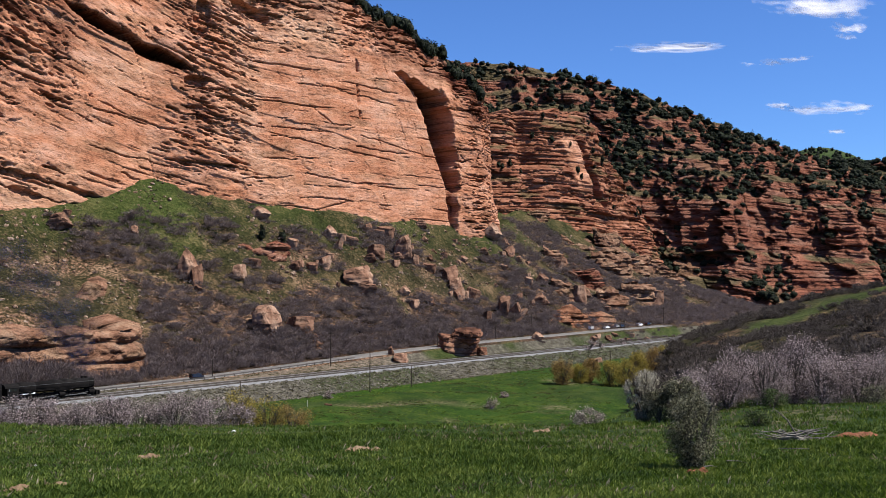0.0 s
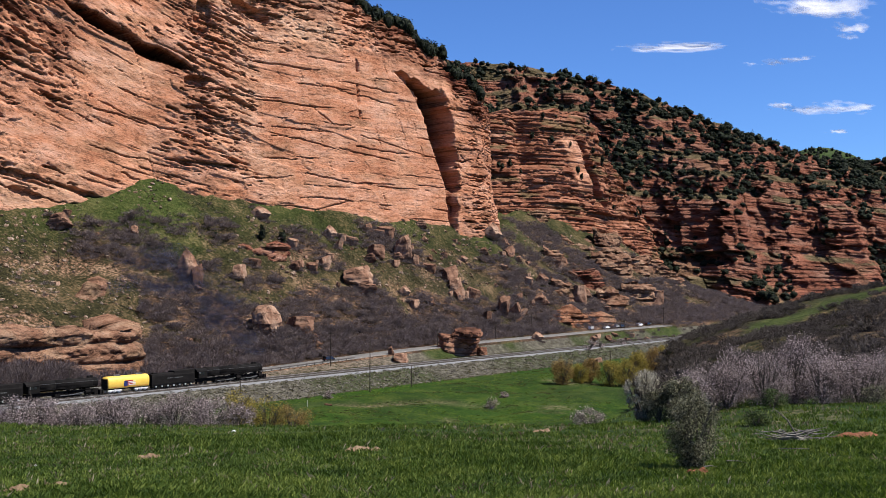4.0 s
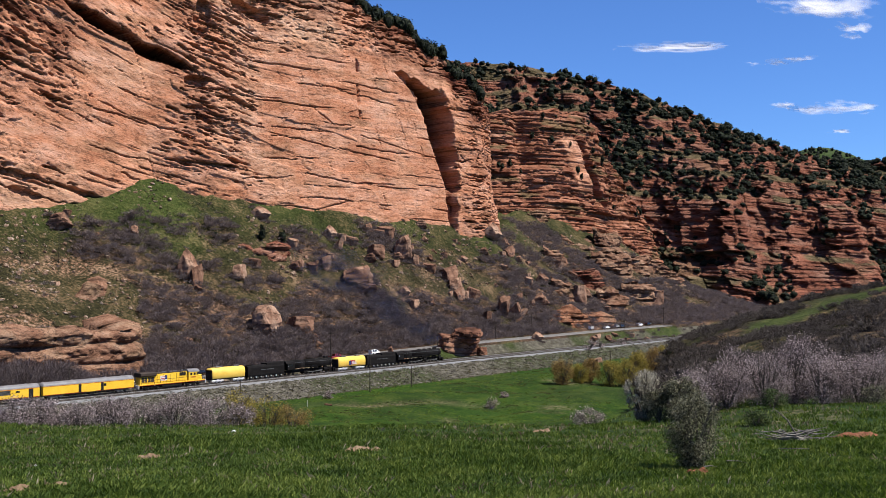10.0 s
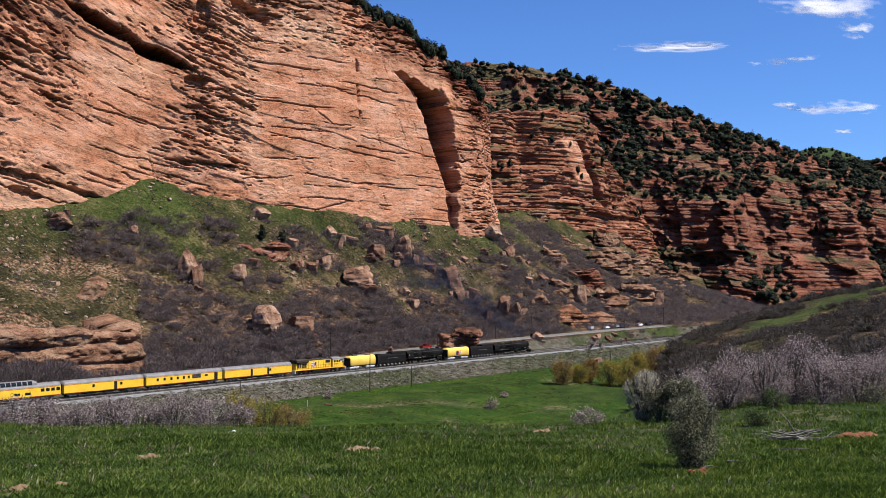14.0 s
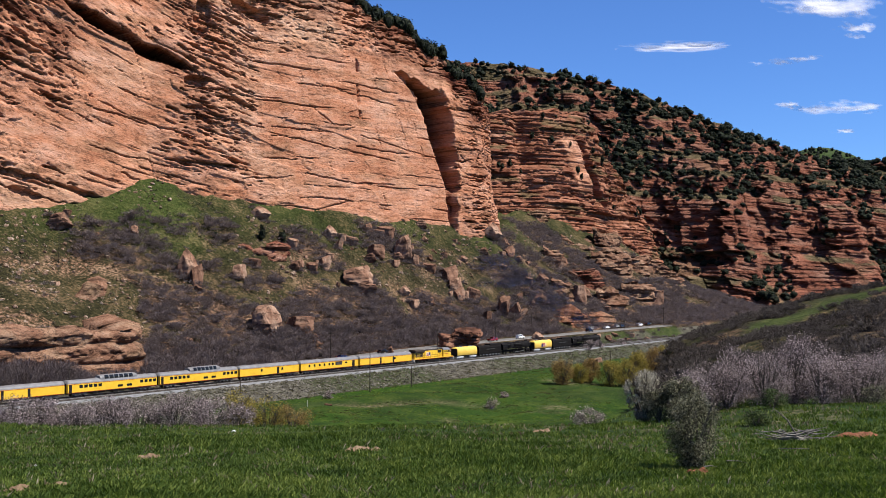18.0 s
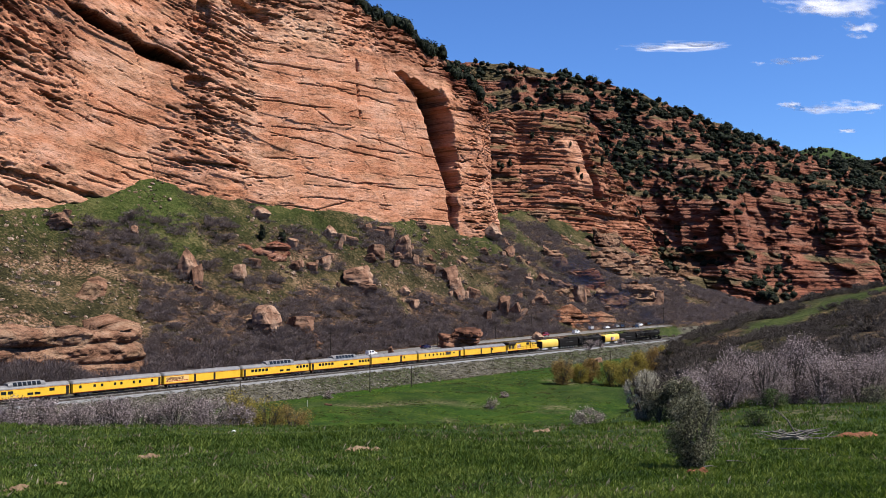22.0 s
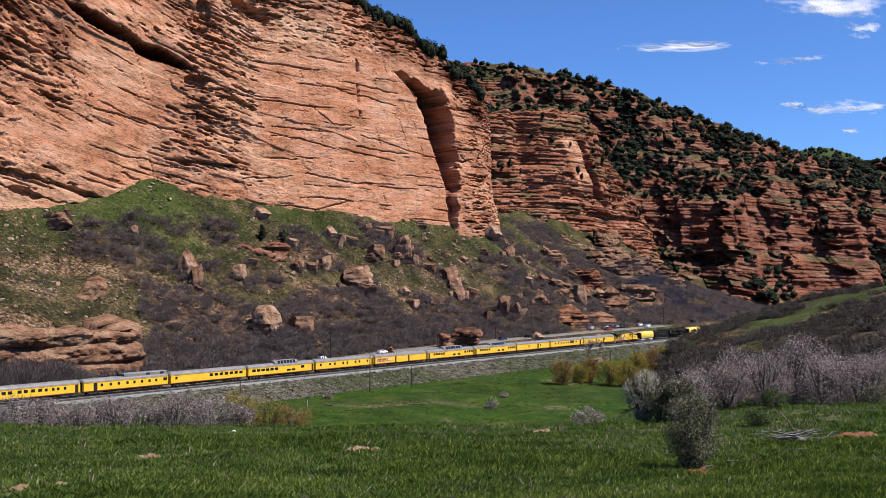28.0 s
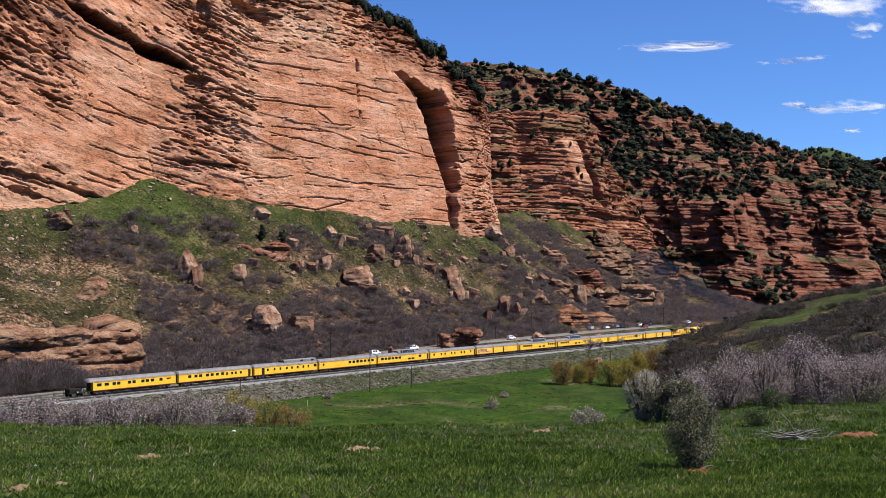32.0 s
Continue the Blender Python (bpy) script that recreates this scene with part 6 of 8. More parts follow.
rail_ = thing("guardrail", "weathered steel guardrail with posts along the road edge", "guardrail")
us = np.arange(-30, 104, 3.8)
for a, b in zip(us[:-1], us[1:]):
    bm = new_bm()
    x0, y0 = to_xy(a, 17.2)
    x1, y1 = to_xy(b, 17.2)
    z0, z1 = float(road_z(a)), float(road_z(b))
    for lo, hi in ((0.42, 0.56), (0.60, 0.76)):
        vs = [bm.verts.new((px, py, pz)) for px, py, pz in ((x0, y0, z0 + lo), (x1, y1, z1 + lo), (x1, y1, z1 + hi), (x0, y0, z0 + hi))]
        bm.faces.new(vs)
        ws = [bm.verts.new((v.co.x - DY * 0.06, v.co.y + DX * 0.06, v.co.z)) for v in vs]
        bm.faces.new(ws[::-1])
        for k in range(4):
            bm.faces.new((vs[k], ws[k], ws[(k + 1) % 4], vs[(k + 1) % 4]))
    part("beam", bm, GALV, rail_)
    bm = new_bm()
    box(bm, -0.09, 0.09, -0.09, 0.09, -0.4, 0.80, 0.01)
    pp = part("post", bm, POLE, rail_)
    pp.matrix_local = pose(*to_xy(a, 17.4), z0, 0, 0, 52)

RUST = material("dark_brown_paint", ramp3((0.025, 0.018, 0.014), (0.05, 0.036, 0.028), (0.09, 0.06, 0.045)), 1.2, 0.8, 0.2, thick=0.03)


# ---------------------------------------------------------------- train
def paint(name, a, b, c, rough=0.35, scale=0.5, coat=0.2, bump=0.0, metal=0.0):
    return material(name, ramp3(a, b, c), scale, rough, bump, metal=metal, clear=coat, thick=0.02)


YELLOW = paint("yellow_coach_paint", (0.95, 0.56, 0.035), (1.12, 0.70, 0.055), (1.22, 0.80, 0.09))
PALE_YELLOW = paint("pale_yellow_tank_paint", (0.98, 0.60, 0.08), (1.15, 0.76, 0.13), (1.25, 0.88, 0.2))
GREY_ROOF = paint("grey_roof_paint", (0.15, 0.145, 0.15), (0.23, 0.225, 0.23), (0.34, 0.335, 0.34), 0.5)
SILVER = paint("bright_aluminium_paint", (0.75, 0.75, 0.76), (1.0, 1.0, 1.01), (1.2, 1.2, 1.2), 0.4, metal=0.1)
BLACK = paint("black_engine_paint", (0.006, 0.005, 0.005), (0.011, 0.010, 0.010), (0.026, 0.023, 0.021), 0.91, coat=0.0)
UNDER = paint("dusty_black_running_gear", (0.012, 0.011, 0.010), (0.026, 0.024, 0.022), (0.055, 0.050, 0.045), 0.92, 1.2, 0)
REDSTRIPE = paint("red_stripe_paint", (0.36, 0.02, 0.012), (0.46, 0.03, 0.02), (0.5, 0.05, 0.03))
MAROON = paint("maroon_lettering_paint", (0.09, 0.016, 0.014), (0.13, 0.024, 0.02), (0.18, 0.04, 0.03))
SIGN = paint("pale_sign_panel", (1.0, 0.62, 0.20), (1.15, 0.76, 0.30), (1.2, 0.85, 0.40))
BLUEPANEL = paint("blue_panel_paint", (0.02, 0.03, 0.14), (0.03, 0.05, 0.2), (0.05, 0.07, 0.26))
GLASS = bpy.data.materials.new("dark_window_glass")
GLASS.use_nodes = True
gb = GLASS.node_tree.nodes["Principled BSDF"]
gb.inputs["Base Color"].default_value, gb.inputs["Roughness"].default_value = (0.012, 0.014, 0.016, 1), 0.08
STEAMGREY = paint("grey_smokebox_paint", (0.09, 0.09, 0.092), (0.15, 0.15, 0.152), (0.22, 0.22, 0.222), 0.55)


def loft(bm, xs, profile, caps=True, mat_of=None):
    """Sweeps a (y, z) profile along x; xs: (x, scale y, scale z, lift) rows."""
    rings = []
    for x, sy, sz, lift in xs:
        rings.append([bm.verts.new((x, y * sy, z * sz + lift)) for y, z in profile])
    n = len(profile)
    for a, b in zip(rings[:-1], rings[1:]):
        for k in range(n - 1):
            bm.faces.new((a[k], a[k + 1], b[k + 1], b[k]))
    if caps:
        bm.faces.new(rings[0][::-1])
        bm.faces.new(rings[-1])
    return bm


def wheel_mesh(name, r, mat, spokes=0):
    bm = new_bm()
    rod(bm, (0, -0.07, 0), (0, 0.07, 0), r, r, 20)
    rod(bm, (0, -0.10, 0), (0, -0.05, 0), r * 0.28, r * 0.28, 10)
    for k in range(spokes):
        a = 6.283 * k / spokes
        rod(bm, (0, -0.09, 0), (r * 0.85 * math.cos(a), -0.09, r * 0.85 * math.sin(a)), r * 0.06, r * 0.05, 4)
    me = bpy.data.meshes.new(name)
    bm.to_mesh(me)
    bm.free()
    me.materials.append(mat)
    return me


WHEEL = wheel_mesh("wheel", 0.46, UNDER)
WHEEL_SILVER = wheel_mesh("wheel", 0.46, SILVER)
DRIVER = wheel_mesh("driving_wheel", 0.86, BLACK, 10)
LEADER = wheel_mesh("wheel", 0.53, BLACK, 8)


def truck(parent, x, axles, spread, wheel, mat, z=0.46):
    bm = new_bm()
    ln = spread * (axles - 1) / 2 + 0.75
    for s in (-1, 1):
        box(bm, x - ln, x + ln, s * 1.12 - 0.09, s * 1.12 + 0.09, z + 0.02, z + 0.34, 0.04)
        for k in range(axles):
            cx = x + (k - (axles - 1) / 2) * spread
            box(bm, cx - 0.2, cx + 0.2, s * 1.2 - 0.1, s * 1.2 + 0.1, z - 0.2, z + 0.22, 0.05)
        box(bm, x - 0.3, x + 0.3, s * 1.2 - 0.1, s * 1.2 + 0.1, z - 0.12, z + 0.5, 0.05)
    box(bm, x - 0.3, x + 0.3, -1.1, 1.1, z + 0.1, z + 0.5)
    tr = part("truck", bm, mat, parent)
    for k in range(axles):
        for s in (-1, 1):
            shared("wheel", wheel, tr, pose(x + (k - (axles - 1) / 2) * spread, s * 0.76, z, 0, 0, 0 if s < 0 else 180))
    return tr


SIDE = [(1.5, 1.02), (1.52, 1.2), (1.52, 3.05), (1.47, 3.22)]
BODY_PROFILE = [(-a, b) for a, b in SIDE] + [(a, b) for a, b in SIDE[::-1]]
ROOF_PROFILE = [(-1.49, 3.20), (-1.45, 3.38), (-1.25, 3.72), (-0.85, 3.98), (-0.4, 4.09), (0, 4.12), (0.4, 4.09), (0.85, 3.98), (1.25, 3.72), (1.45, 3.38), (1.49, 3.20)]


def panel(parent, name, a, b, z0, z1, mat, ln, label="", proud=0.015, sides=(-1, 1), half=1.52):
    """A thin raised panel on the car's sides; a and b are shares of the length from the rear."""
    for s in sides:
        bm = new_bm()
        x0, x1 = -ln + a * ln, -ln + b * ln
        y0, y1 = sorted((s * (half - 0.03), s * (half + proud)))
        box(bm, x0, x1, y0, y1, z0, z1, 0.008)
        part(name, bm, mat, parent, label)


def coach(off, ln, label, windows=(), doors=(), small=(), dome=None, grille=None, crate=None, sign=None, platform=False, lowers=(), name="passenger_car"):
    """A streamlined passenger car; the origin is at the rail under its front end. windows: (share, width, height, z)."""
    t = thing(name, label, "train car", "cars of the train")
    rear = -ln + (1.5 if platform else 0.35)
    bm = new_bm()
    loft(bm, [(rear, 1, 1, 0), (-0.35, 1, 1, 0)], BODY_PROFILE)
    part("body", bm, YELLOW, t)
    bm = new_bm()
    loft(bm, [(-ln + 0.3, 0.96, 0.985, 0.03), (-ln + 0.9, 1, 1, 0), (-0.9, 1, 1, 0), (-0.3, 0.96, 0.985, 0.03)], ROOF_PROFILE)
    part("roof", bm, GREY_ROOF, t, "rounded grey roof", True)
    bm = new_bm()
    box(bm, rear, -0.4, -1.46, 1.46, 0.86, 1.03)
    for k in range(7):
        x0 = -ln * 0.72 + k * ln * 0.072
        box(bm, x0, x0 + ln * 0.055, -1.32, 1.32, 0.35 + 0.12 * (k % 3), 0.9, 0.04)
    part("underframe", bm, UNDER, t)
    for x, s in ((rear - 0.0, -1), (-0.35, 1)):
        part("vestibule", box(new_bm(), min(x, x + s * 0.38), max(x, x + s * 0.38), -0.75, 0.75, 1.05, 3.35, 0.04), UNDER, t)
    for x in (-ln * 0.145, -ln * 0.855):
        truck(t, x, 2, 2.6, WHEEL, STEAMGREY)
    for s in (-1, 1):
        part("stripe", box(new_bm(), rear, -0.35, *sorted((s * 1.50, s * 1.528)), 3.05, 3.15), REDSTRIPE, t)
        part("skirt_stripe", box(new_bm(), rear, -0.35, *sorted((s * 1.49, s * 1.528)), 1.04, 1.15), REDSTRIPE, t)
    for a, w, h, z in windows:
        panel(t, "window", a - w / ln / 2, a + w / ln / 2, z, z + h, GLASS, ln)
    for a in small:
        panel(t, "window", a - 0.35 / ln, a + 0.35 / ln, 2.05, 2.75, GLASS, ln)
    for a in lowers:
        panel(t, "window", a - 0.75 / ln, a + 0.75 / ln, 1.55, 2.15, GLASS, ln)
    for a, w, m in doors:
        panel(t, "door", a - w / ln / 2, a + w / ln / 2, 1.05, 3.04, m, ln)
    if grille:
        panel(t, "grille", grille[0], grille[1], 1.95, 3.0, UNDER, ln, "dark louvred grille")
        for k in range(6):
            panel(t, "louvre", grille[0] + 0.004, grille[1] - 0.004, 2.02 + 0.16 * k, 2.08 + 0.16 * k, STEAMGREY, ln, proud=0.035)
    if dome:
        x0, x1 = -ln + dome[0] * ln, -ln + dome[1] * ln
        prof = [(-1.28, 3.6), (-1.2, 4.25), (-0.95, 4.72), (-0.4, 4.86), (0.4, 4.86), (0.95, 4.72), (1.2, 4.25), (1.28, 3.6)]
        bm = new_bm()
        loft(bm, [(x0 - 1.1, 1, 0.80, 0.72), (x0, 1, 1, 0), (x1, 1, 1, 0), (x1 + 0.9, 1, 0.84, 0.58)], prof)
        d = part("dome", bm, GREY_ROOF, t, "raised dome with a row of glass panes")
        n = 6
        for k in range(n):
            a = x0 + 0.12 + (x1 - x0 - 0.24) * k / n
            b = a + (x1 - x0 - 0.24) / n - 0.26
            for s in (-1, 1):
                bm = new_bm()
                p = [(a, s * 1.272, 3.86), (b, s * 1.272, 3.86), (b, s * 1.222, 4.28), (b, s * 0.985, 4.74), (a, s * 0.985, 4.74), (a, s * 1.222, 4.28)]
                out = [bm.verts.new(q) for q in p]
                bm.faces.new((out[0], out[1], out[2], out[5]))
                bm.faces.new((out[5], out[2], out[3], out[4]))
                part("pane", bm, GLASS, d)
    if crate:
        x0, x1 = -ln + crate[0] * ln, -ln + crate[1] * ln
        bm = new_bm()
        loft(bm, [(x0, 1, 0.94, 0.25), (x0 + 1.2, 1, 1, 0), (x1, 1, 1, 0)], [(-1.15, 3.7), (-1.1, 4.5), (-0.8, 4.72), (0.8, 4.72), (1.1, 4.5), (1.15, 3.7)])
        c = part("roof_housing", bm, GREY_ROOF, t, "raised grey equipment housing")
        for a in (0.55, 0.88):
            xx = x0 + (x1 - x0) * a
            for s in (-1, 1):
                part("vent", box(new_bm(), xx - 0.6, xx + 0.6, *sorted((s * 1.08, s * 1.15)), 3.95, 4.5, 0.02), UNDER, c)
        part("fan", rod(new_bm(), (x0 - 0.5, 0, 3.9), (x0 - 0.5, 0, 4.6), 0.7, 0.6, 14), UNDER, t)
    if sign:
        panel(t, "sign_panel", sign[0], sign[1], 1.45, 2.9, SIGN, ln, proud=0.02, sides=(-1, 1))
        for k in range(9):
            a = sign[0] + (sign[1] - sign[0]) * (k + 0.18) / 9.3
            for dz, hgt, m in ((1.62, 0.26, REDSTRIPE),):
                panel(t, "sign_bar", a, a + (sign[1] - sign[0]) / 12.5, dz, dz + hgt, m, ln, proud=0.03, sides=(-1, 1))
        word = bpy.data.curves.new("lettering", "FONT")
        word.body, word.size, word.extrude = "EXPERIENCE", 1.0, 0.01
        word.offset = 0.028
        word.materials.append(MAROON)
        for s, turn in ((-1, 0), (1, 180)):
            ob = new("lettering", word)
            ob.parent = t
            ob.matrix_local = pose(-ln + (sign[0] if s < 0 else sign[1]) * ln + s * -0.2, s * 1.555, 2.02, 90, 0, turn)
    if platform:
        bm = new_bm()
        box(bm, -ln + 0.1, -ln + 1.6, -1.4, 1.4, 0.95, 1.08)
        for s in (-1, 1):
            for x in (-ln + 0.15, -ln + 0.8):
                rod(bm, (x, s * 1.35, 1.05), (x, s * 1.35, 3.3), 0.04, 0.04, 6)
        for zz in (1.5, 1.9):
            box(bm, -ln + 0.1, -ln + 0.16, -1.35, 1.35, zz, zz + 0.06)
        part("rear_platform", bm, UNDER, t, "dark open rear platform with railings")
    bm = new_bm()
    for k in range(5):
        x0 = -ln * (0.12 + 0.18 * k)
        box(bm, x0 - 0.25, x0 + 0.25, -0.25, 0.25, 4.08, 4.22, 0.03)
    part("roof_vent", bm, GREY_ROOF, t)
    MOVERS.append((t, off))
    return t


def steam_engine(off, ln, label, drivers, mallet):
    """A black steam locomotive; origin at the rail under the pilot."""
    t = thing("steam_locomotive", label, "locomotive", "steam locomotives")
    bm = new_bm()
    cz, r = 3.15, 1.25
    x_cab = -ln + 0.4
    rod(bm, (-3.2, 0, cz), (x_cab + 7.5, 0, cz), r, r, 28)
    rod(bm, (x_cab + 7.5, 0, cz), (x_cab + 3.2, 0, cz + 0.05), r, r * 1.12, 28)
    part("boiler", bm, BLACK, t, "long black riveted boiler", True)
    part("smokebox", rod(new_bm(), (-3.2, 0, cz), (-1.7, 0, cz), r * 1.0, r * 1.0, 28), BLACK, t)
    fr = part("smokebox_front", rod(new_bm(), (-1.7, 0, cz), (-1.5, 0, cz), r * 0.98, r * 0.75, 28), STEAMGREY, t)
    part("headlight", rod(new_bm(), (-1.5, 0, cz + 0.1), (-1.05, 0, cz + 0.1), 0.26, 0.26, 14), SILVER, fr)
    part("number_board", box(new_bm(), -1.6, -1.4, -0.5, 0.5, cz + 0.75, cz + 1.05, 0.02), BLACK, fr)
    for x in ((-3.4, -4.3) if mallet else (-2.9, -3.7)):
        part("smokestack", rod(new_bm(), (x, 0, cz + 1.0), (x, 0, cz + 1.72), 0.5, 0.42, 16), BLACK, t)
    for k, x in enumerate((-6.6, -9.6, -12.4) if mallet else (-6.0, -9.0)):
        bm = new_bm()
        bmesh.ops.create_uvsphere(bm, u_segments=16, v_segments=8, radius=0.75, matrix=Matrix.Translation((x, 0, cz + 1.0)) @ Matrix.Diagonal((1.6, 1, 0.75, 1)))
        part("sand_dome" if k != 1 else "steam_dome", bm, BLACK, t, "", True)
    bm = new_bm()
    box(bm, x_cab, x_cab + 3.0, -1.6, 1.6, 1.75, 3.55, 0.05)
    loft(bm, [(x_cab - 0.5, 1, 1, 0), (x_cab + 3.1, 1, 1, 0)], [(-1.66, 3.5), (-1.4, 4.0), (-0.7, 4.35), (0, 4.45), (0.7, 4.35), (1.4, 4.0), (1.66, 3.5)])
    cab = part("cab", bm, BLACK, t)
    for s in (-1, 1):
        for a in (0.5, 1.5):
            part("window", box(new_bm(), x_cab + a, x_cab + a + 0.75, *sorted((s * 1.58, s * 1.62)), 2.75, 3.35, 0.01), GLASS, cab)
        part("window_trim", box(new_bm(), x_cab + 0.4, x_cab + 0.46, *sorted((s * 1.58, s * 1.635)), 2.7, 3.4), SILVER, cab)
        part("running_board", box(new_bm(), x_cab + 3.0, -2.6, *sorted((s * 1.15, s * 1.6)), 2.35, 2.42), BLACK, t)
        part("handrail", rod(new_bm(), (x_cab + 3, s * 1.36, cz + 0.55), (-2.0, s * 1.36, cz + 0.55), 0.025, 0.025, 6), STEAMGREY, t)
        part("tank", rod(new_bm(), (-8, s * 1.25, 2.15), (-12.5 if mallet else -11, s * 1.25, 2.15), 0.28, 0.28, 12), BLACK, t)
        part("pipe", rod(new_bm(), (-3, s * 1.32, 2.55), (x_cab + 3.2, s * 1.42, 2.65), 0.06, 0.06, 6), BLACK, t)
    bm = new_bm()
    box(bm, x_cab, -1.2, -0.62, 0.62, 0.75, 1.55)
    for s in (-1, 1):
        loft(bm, [(-0.6, 1, 1, 0), (0.0, 0.5, 0.5, 0.1)], [(-1.5, 0.2), (-1.5, 1.1), (1.5, 1.1), (1.5, 0.2)])
    part("frame", bm, BLACK, t)
    bm = new_bm()
    loft(bm, [(-1.3, 1, 1, 0), (-0.05, 0.75, 0.9, 0.05)], [(-1.45, 0.15), (-1.45, 1.25), (1.45, 1.25), (1.45, 0.15)])
    part("pilot", bm, BLACK, t, "black pilot plough")
    groups = ([(-5.0, 4), (-13.2, 4)] if mallet else [(-7.2, 4)])
    for x0, n in groups:
        for s in (-1, 1):
            cyl = part("cylinder", rod(new_bm(), (x0 + 3.2, s * 1.2, 1.05), (x0 + 1.7, s * 1.2, 1.05), 0.48, 0.48, 16), BLACK, t)
            part("valve_chest", rod(new_bm(), (x0 + 3.1, s * 1.15, 1.8), (x0 + 1.8, s * 1.15, 1.8), 0.26, 0.26, 12), BLACK, cyl)
            for k in range(n):
                shared("driving_wheel", DRIVER, t, pose(x0 - 1.86 * k + (0.9 if mallet else 0.2), s * 0.80, 0.86, 0, 17 * k, 0 if s < 0 else 180))
            part("side_rod", box(new_bm(), x0 - 1.86 * (n - 1) + 0.7, x0 + 1.2, *sorted((s * 0.98, s * 1.06)), 0.55, 0.72, 0.02), STEAMGREY, t)
            part("main_rod", rod(new_bm(), (x0 - 1.5, s * 1.1, 0.66), (x0 + 1.8, s * 1.12, 1.05), 0.08, 0.07, 6), STEAMGREY, t)
    for x in (-2.0, -3.9):
        for s in (-1, 1):
            shared("wheel", LEADER, t, pose(x, s * 0.78, 0.53, 0, 0, 0 if s < 0 else 180))
    for x in (x_cab + 1.1, x_cab + 2.9):
        for s in (-1, 1):
            shared("wheel", LEADER, t, pose(x, s * 0.78, 0.53, 0, 0, 0 if s < 0 else 180))
    MOVERS.append((t, off))
    return t


def tender(off, ln):
    t = thing("tender", "long black tender with pale lettering bars and seven axles", "tender", "tenders")
    bm = new_bm()
    loft(bm, [(-ln + 0.2, 1, 1, 0), (-0.9, 1, 1, 0)], [(-1.5, 1.0), (-1.55, 1.3), (-1.55, 3.3), (-1.35, 3.75), (-0.9, 3.95), (0.9, 3.95), (1.35, 3.75), (1.55, 3.3), (1.55, 1.3), (1.5, 1.0)])
    part("water_tank", bm, BLACK, t)
    bm = new_bm()
    loft(bm, [(-ln * 0.5, 1, 1, 0), (-0.8, 1, 1.04, -0.05)], [(-1.4, 3.6), (-1.3, 4.25), (-1.1, 4.35), (1.1, 4.35), (1.3, 4.25), (1.4, 3.6)])
    part("bunker", bm, BLACK, t)
    part("hatch", box(new_bm(), -ln + 1.2, -ln + 2.6, -0.6, 0.6, 3.9, 4.15, 0.04), BLACK, t)
    part("underframe", box(new_bm(), -ln + 0.3, -0.4, -1.35, 1.35, 0.8, 1.05), UNDER, t)
    for k in range(7):
        x = -1.9 - k * (ln - 3.6) / 6
        for s in (-1, 1):
            w = shared("wheel", WHEEL, t, pose(x, s * 0.76, 0.46, 0, 0, 0 if s < 0 else 180))
            part("journal_box", box(new_bm(), x - 0.2, x + 0.2, *sorted((s * 1.15, s * 1.34)), 0.42, 0.82, 0.04), SILVER, t)
    bm = new_bm()
    for s in (-1, 1):
        box(bm, -ln + 0.9, -1.0, *sorted((s * 1.08, s * 1.18)), 0.62, 0.82)
    part("truck_frame", bm, UNDER, t)
    for s in (-1, 1):
        for k in range(13):
            if k == 5:
                continue
            x = -ln * 0.66 + k * ln * 0.026
            part("lettering_bar", box(new_bm(), x, x + ln * 0.017, *sorted((s * 1.54, s * 1.56)), 2.5, 2.72), STEAMGREY, t)
    MOVERS.append((t, off))


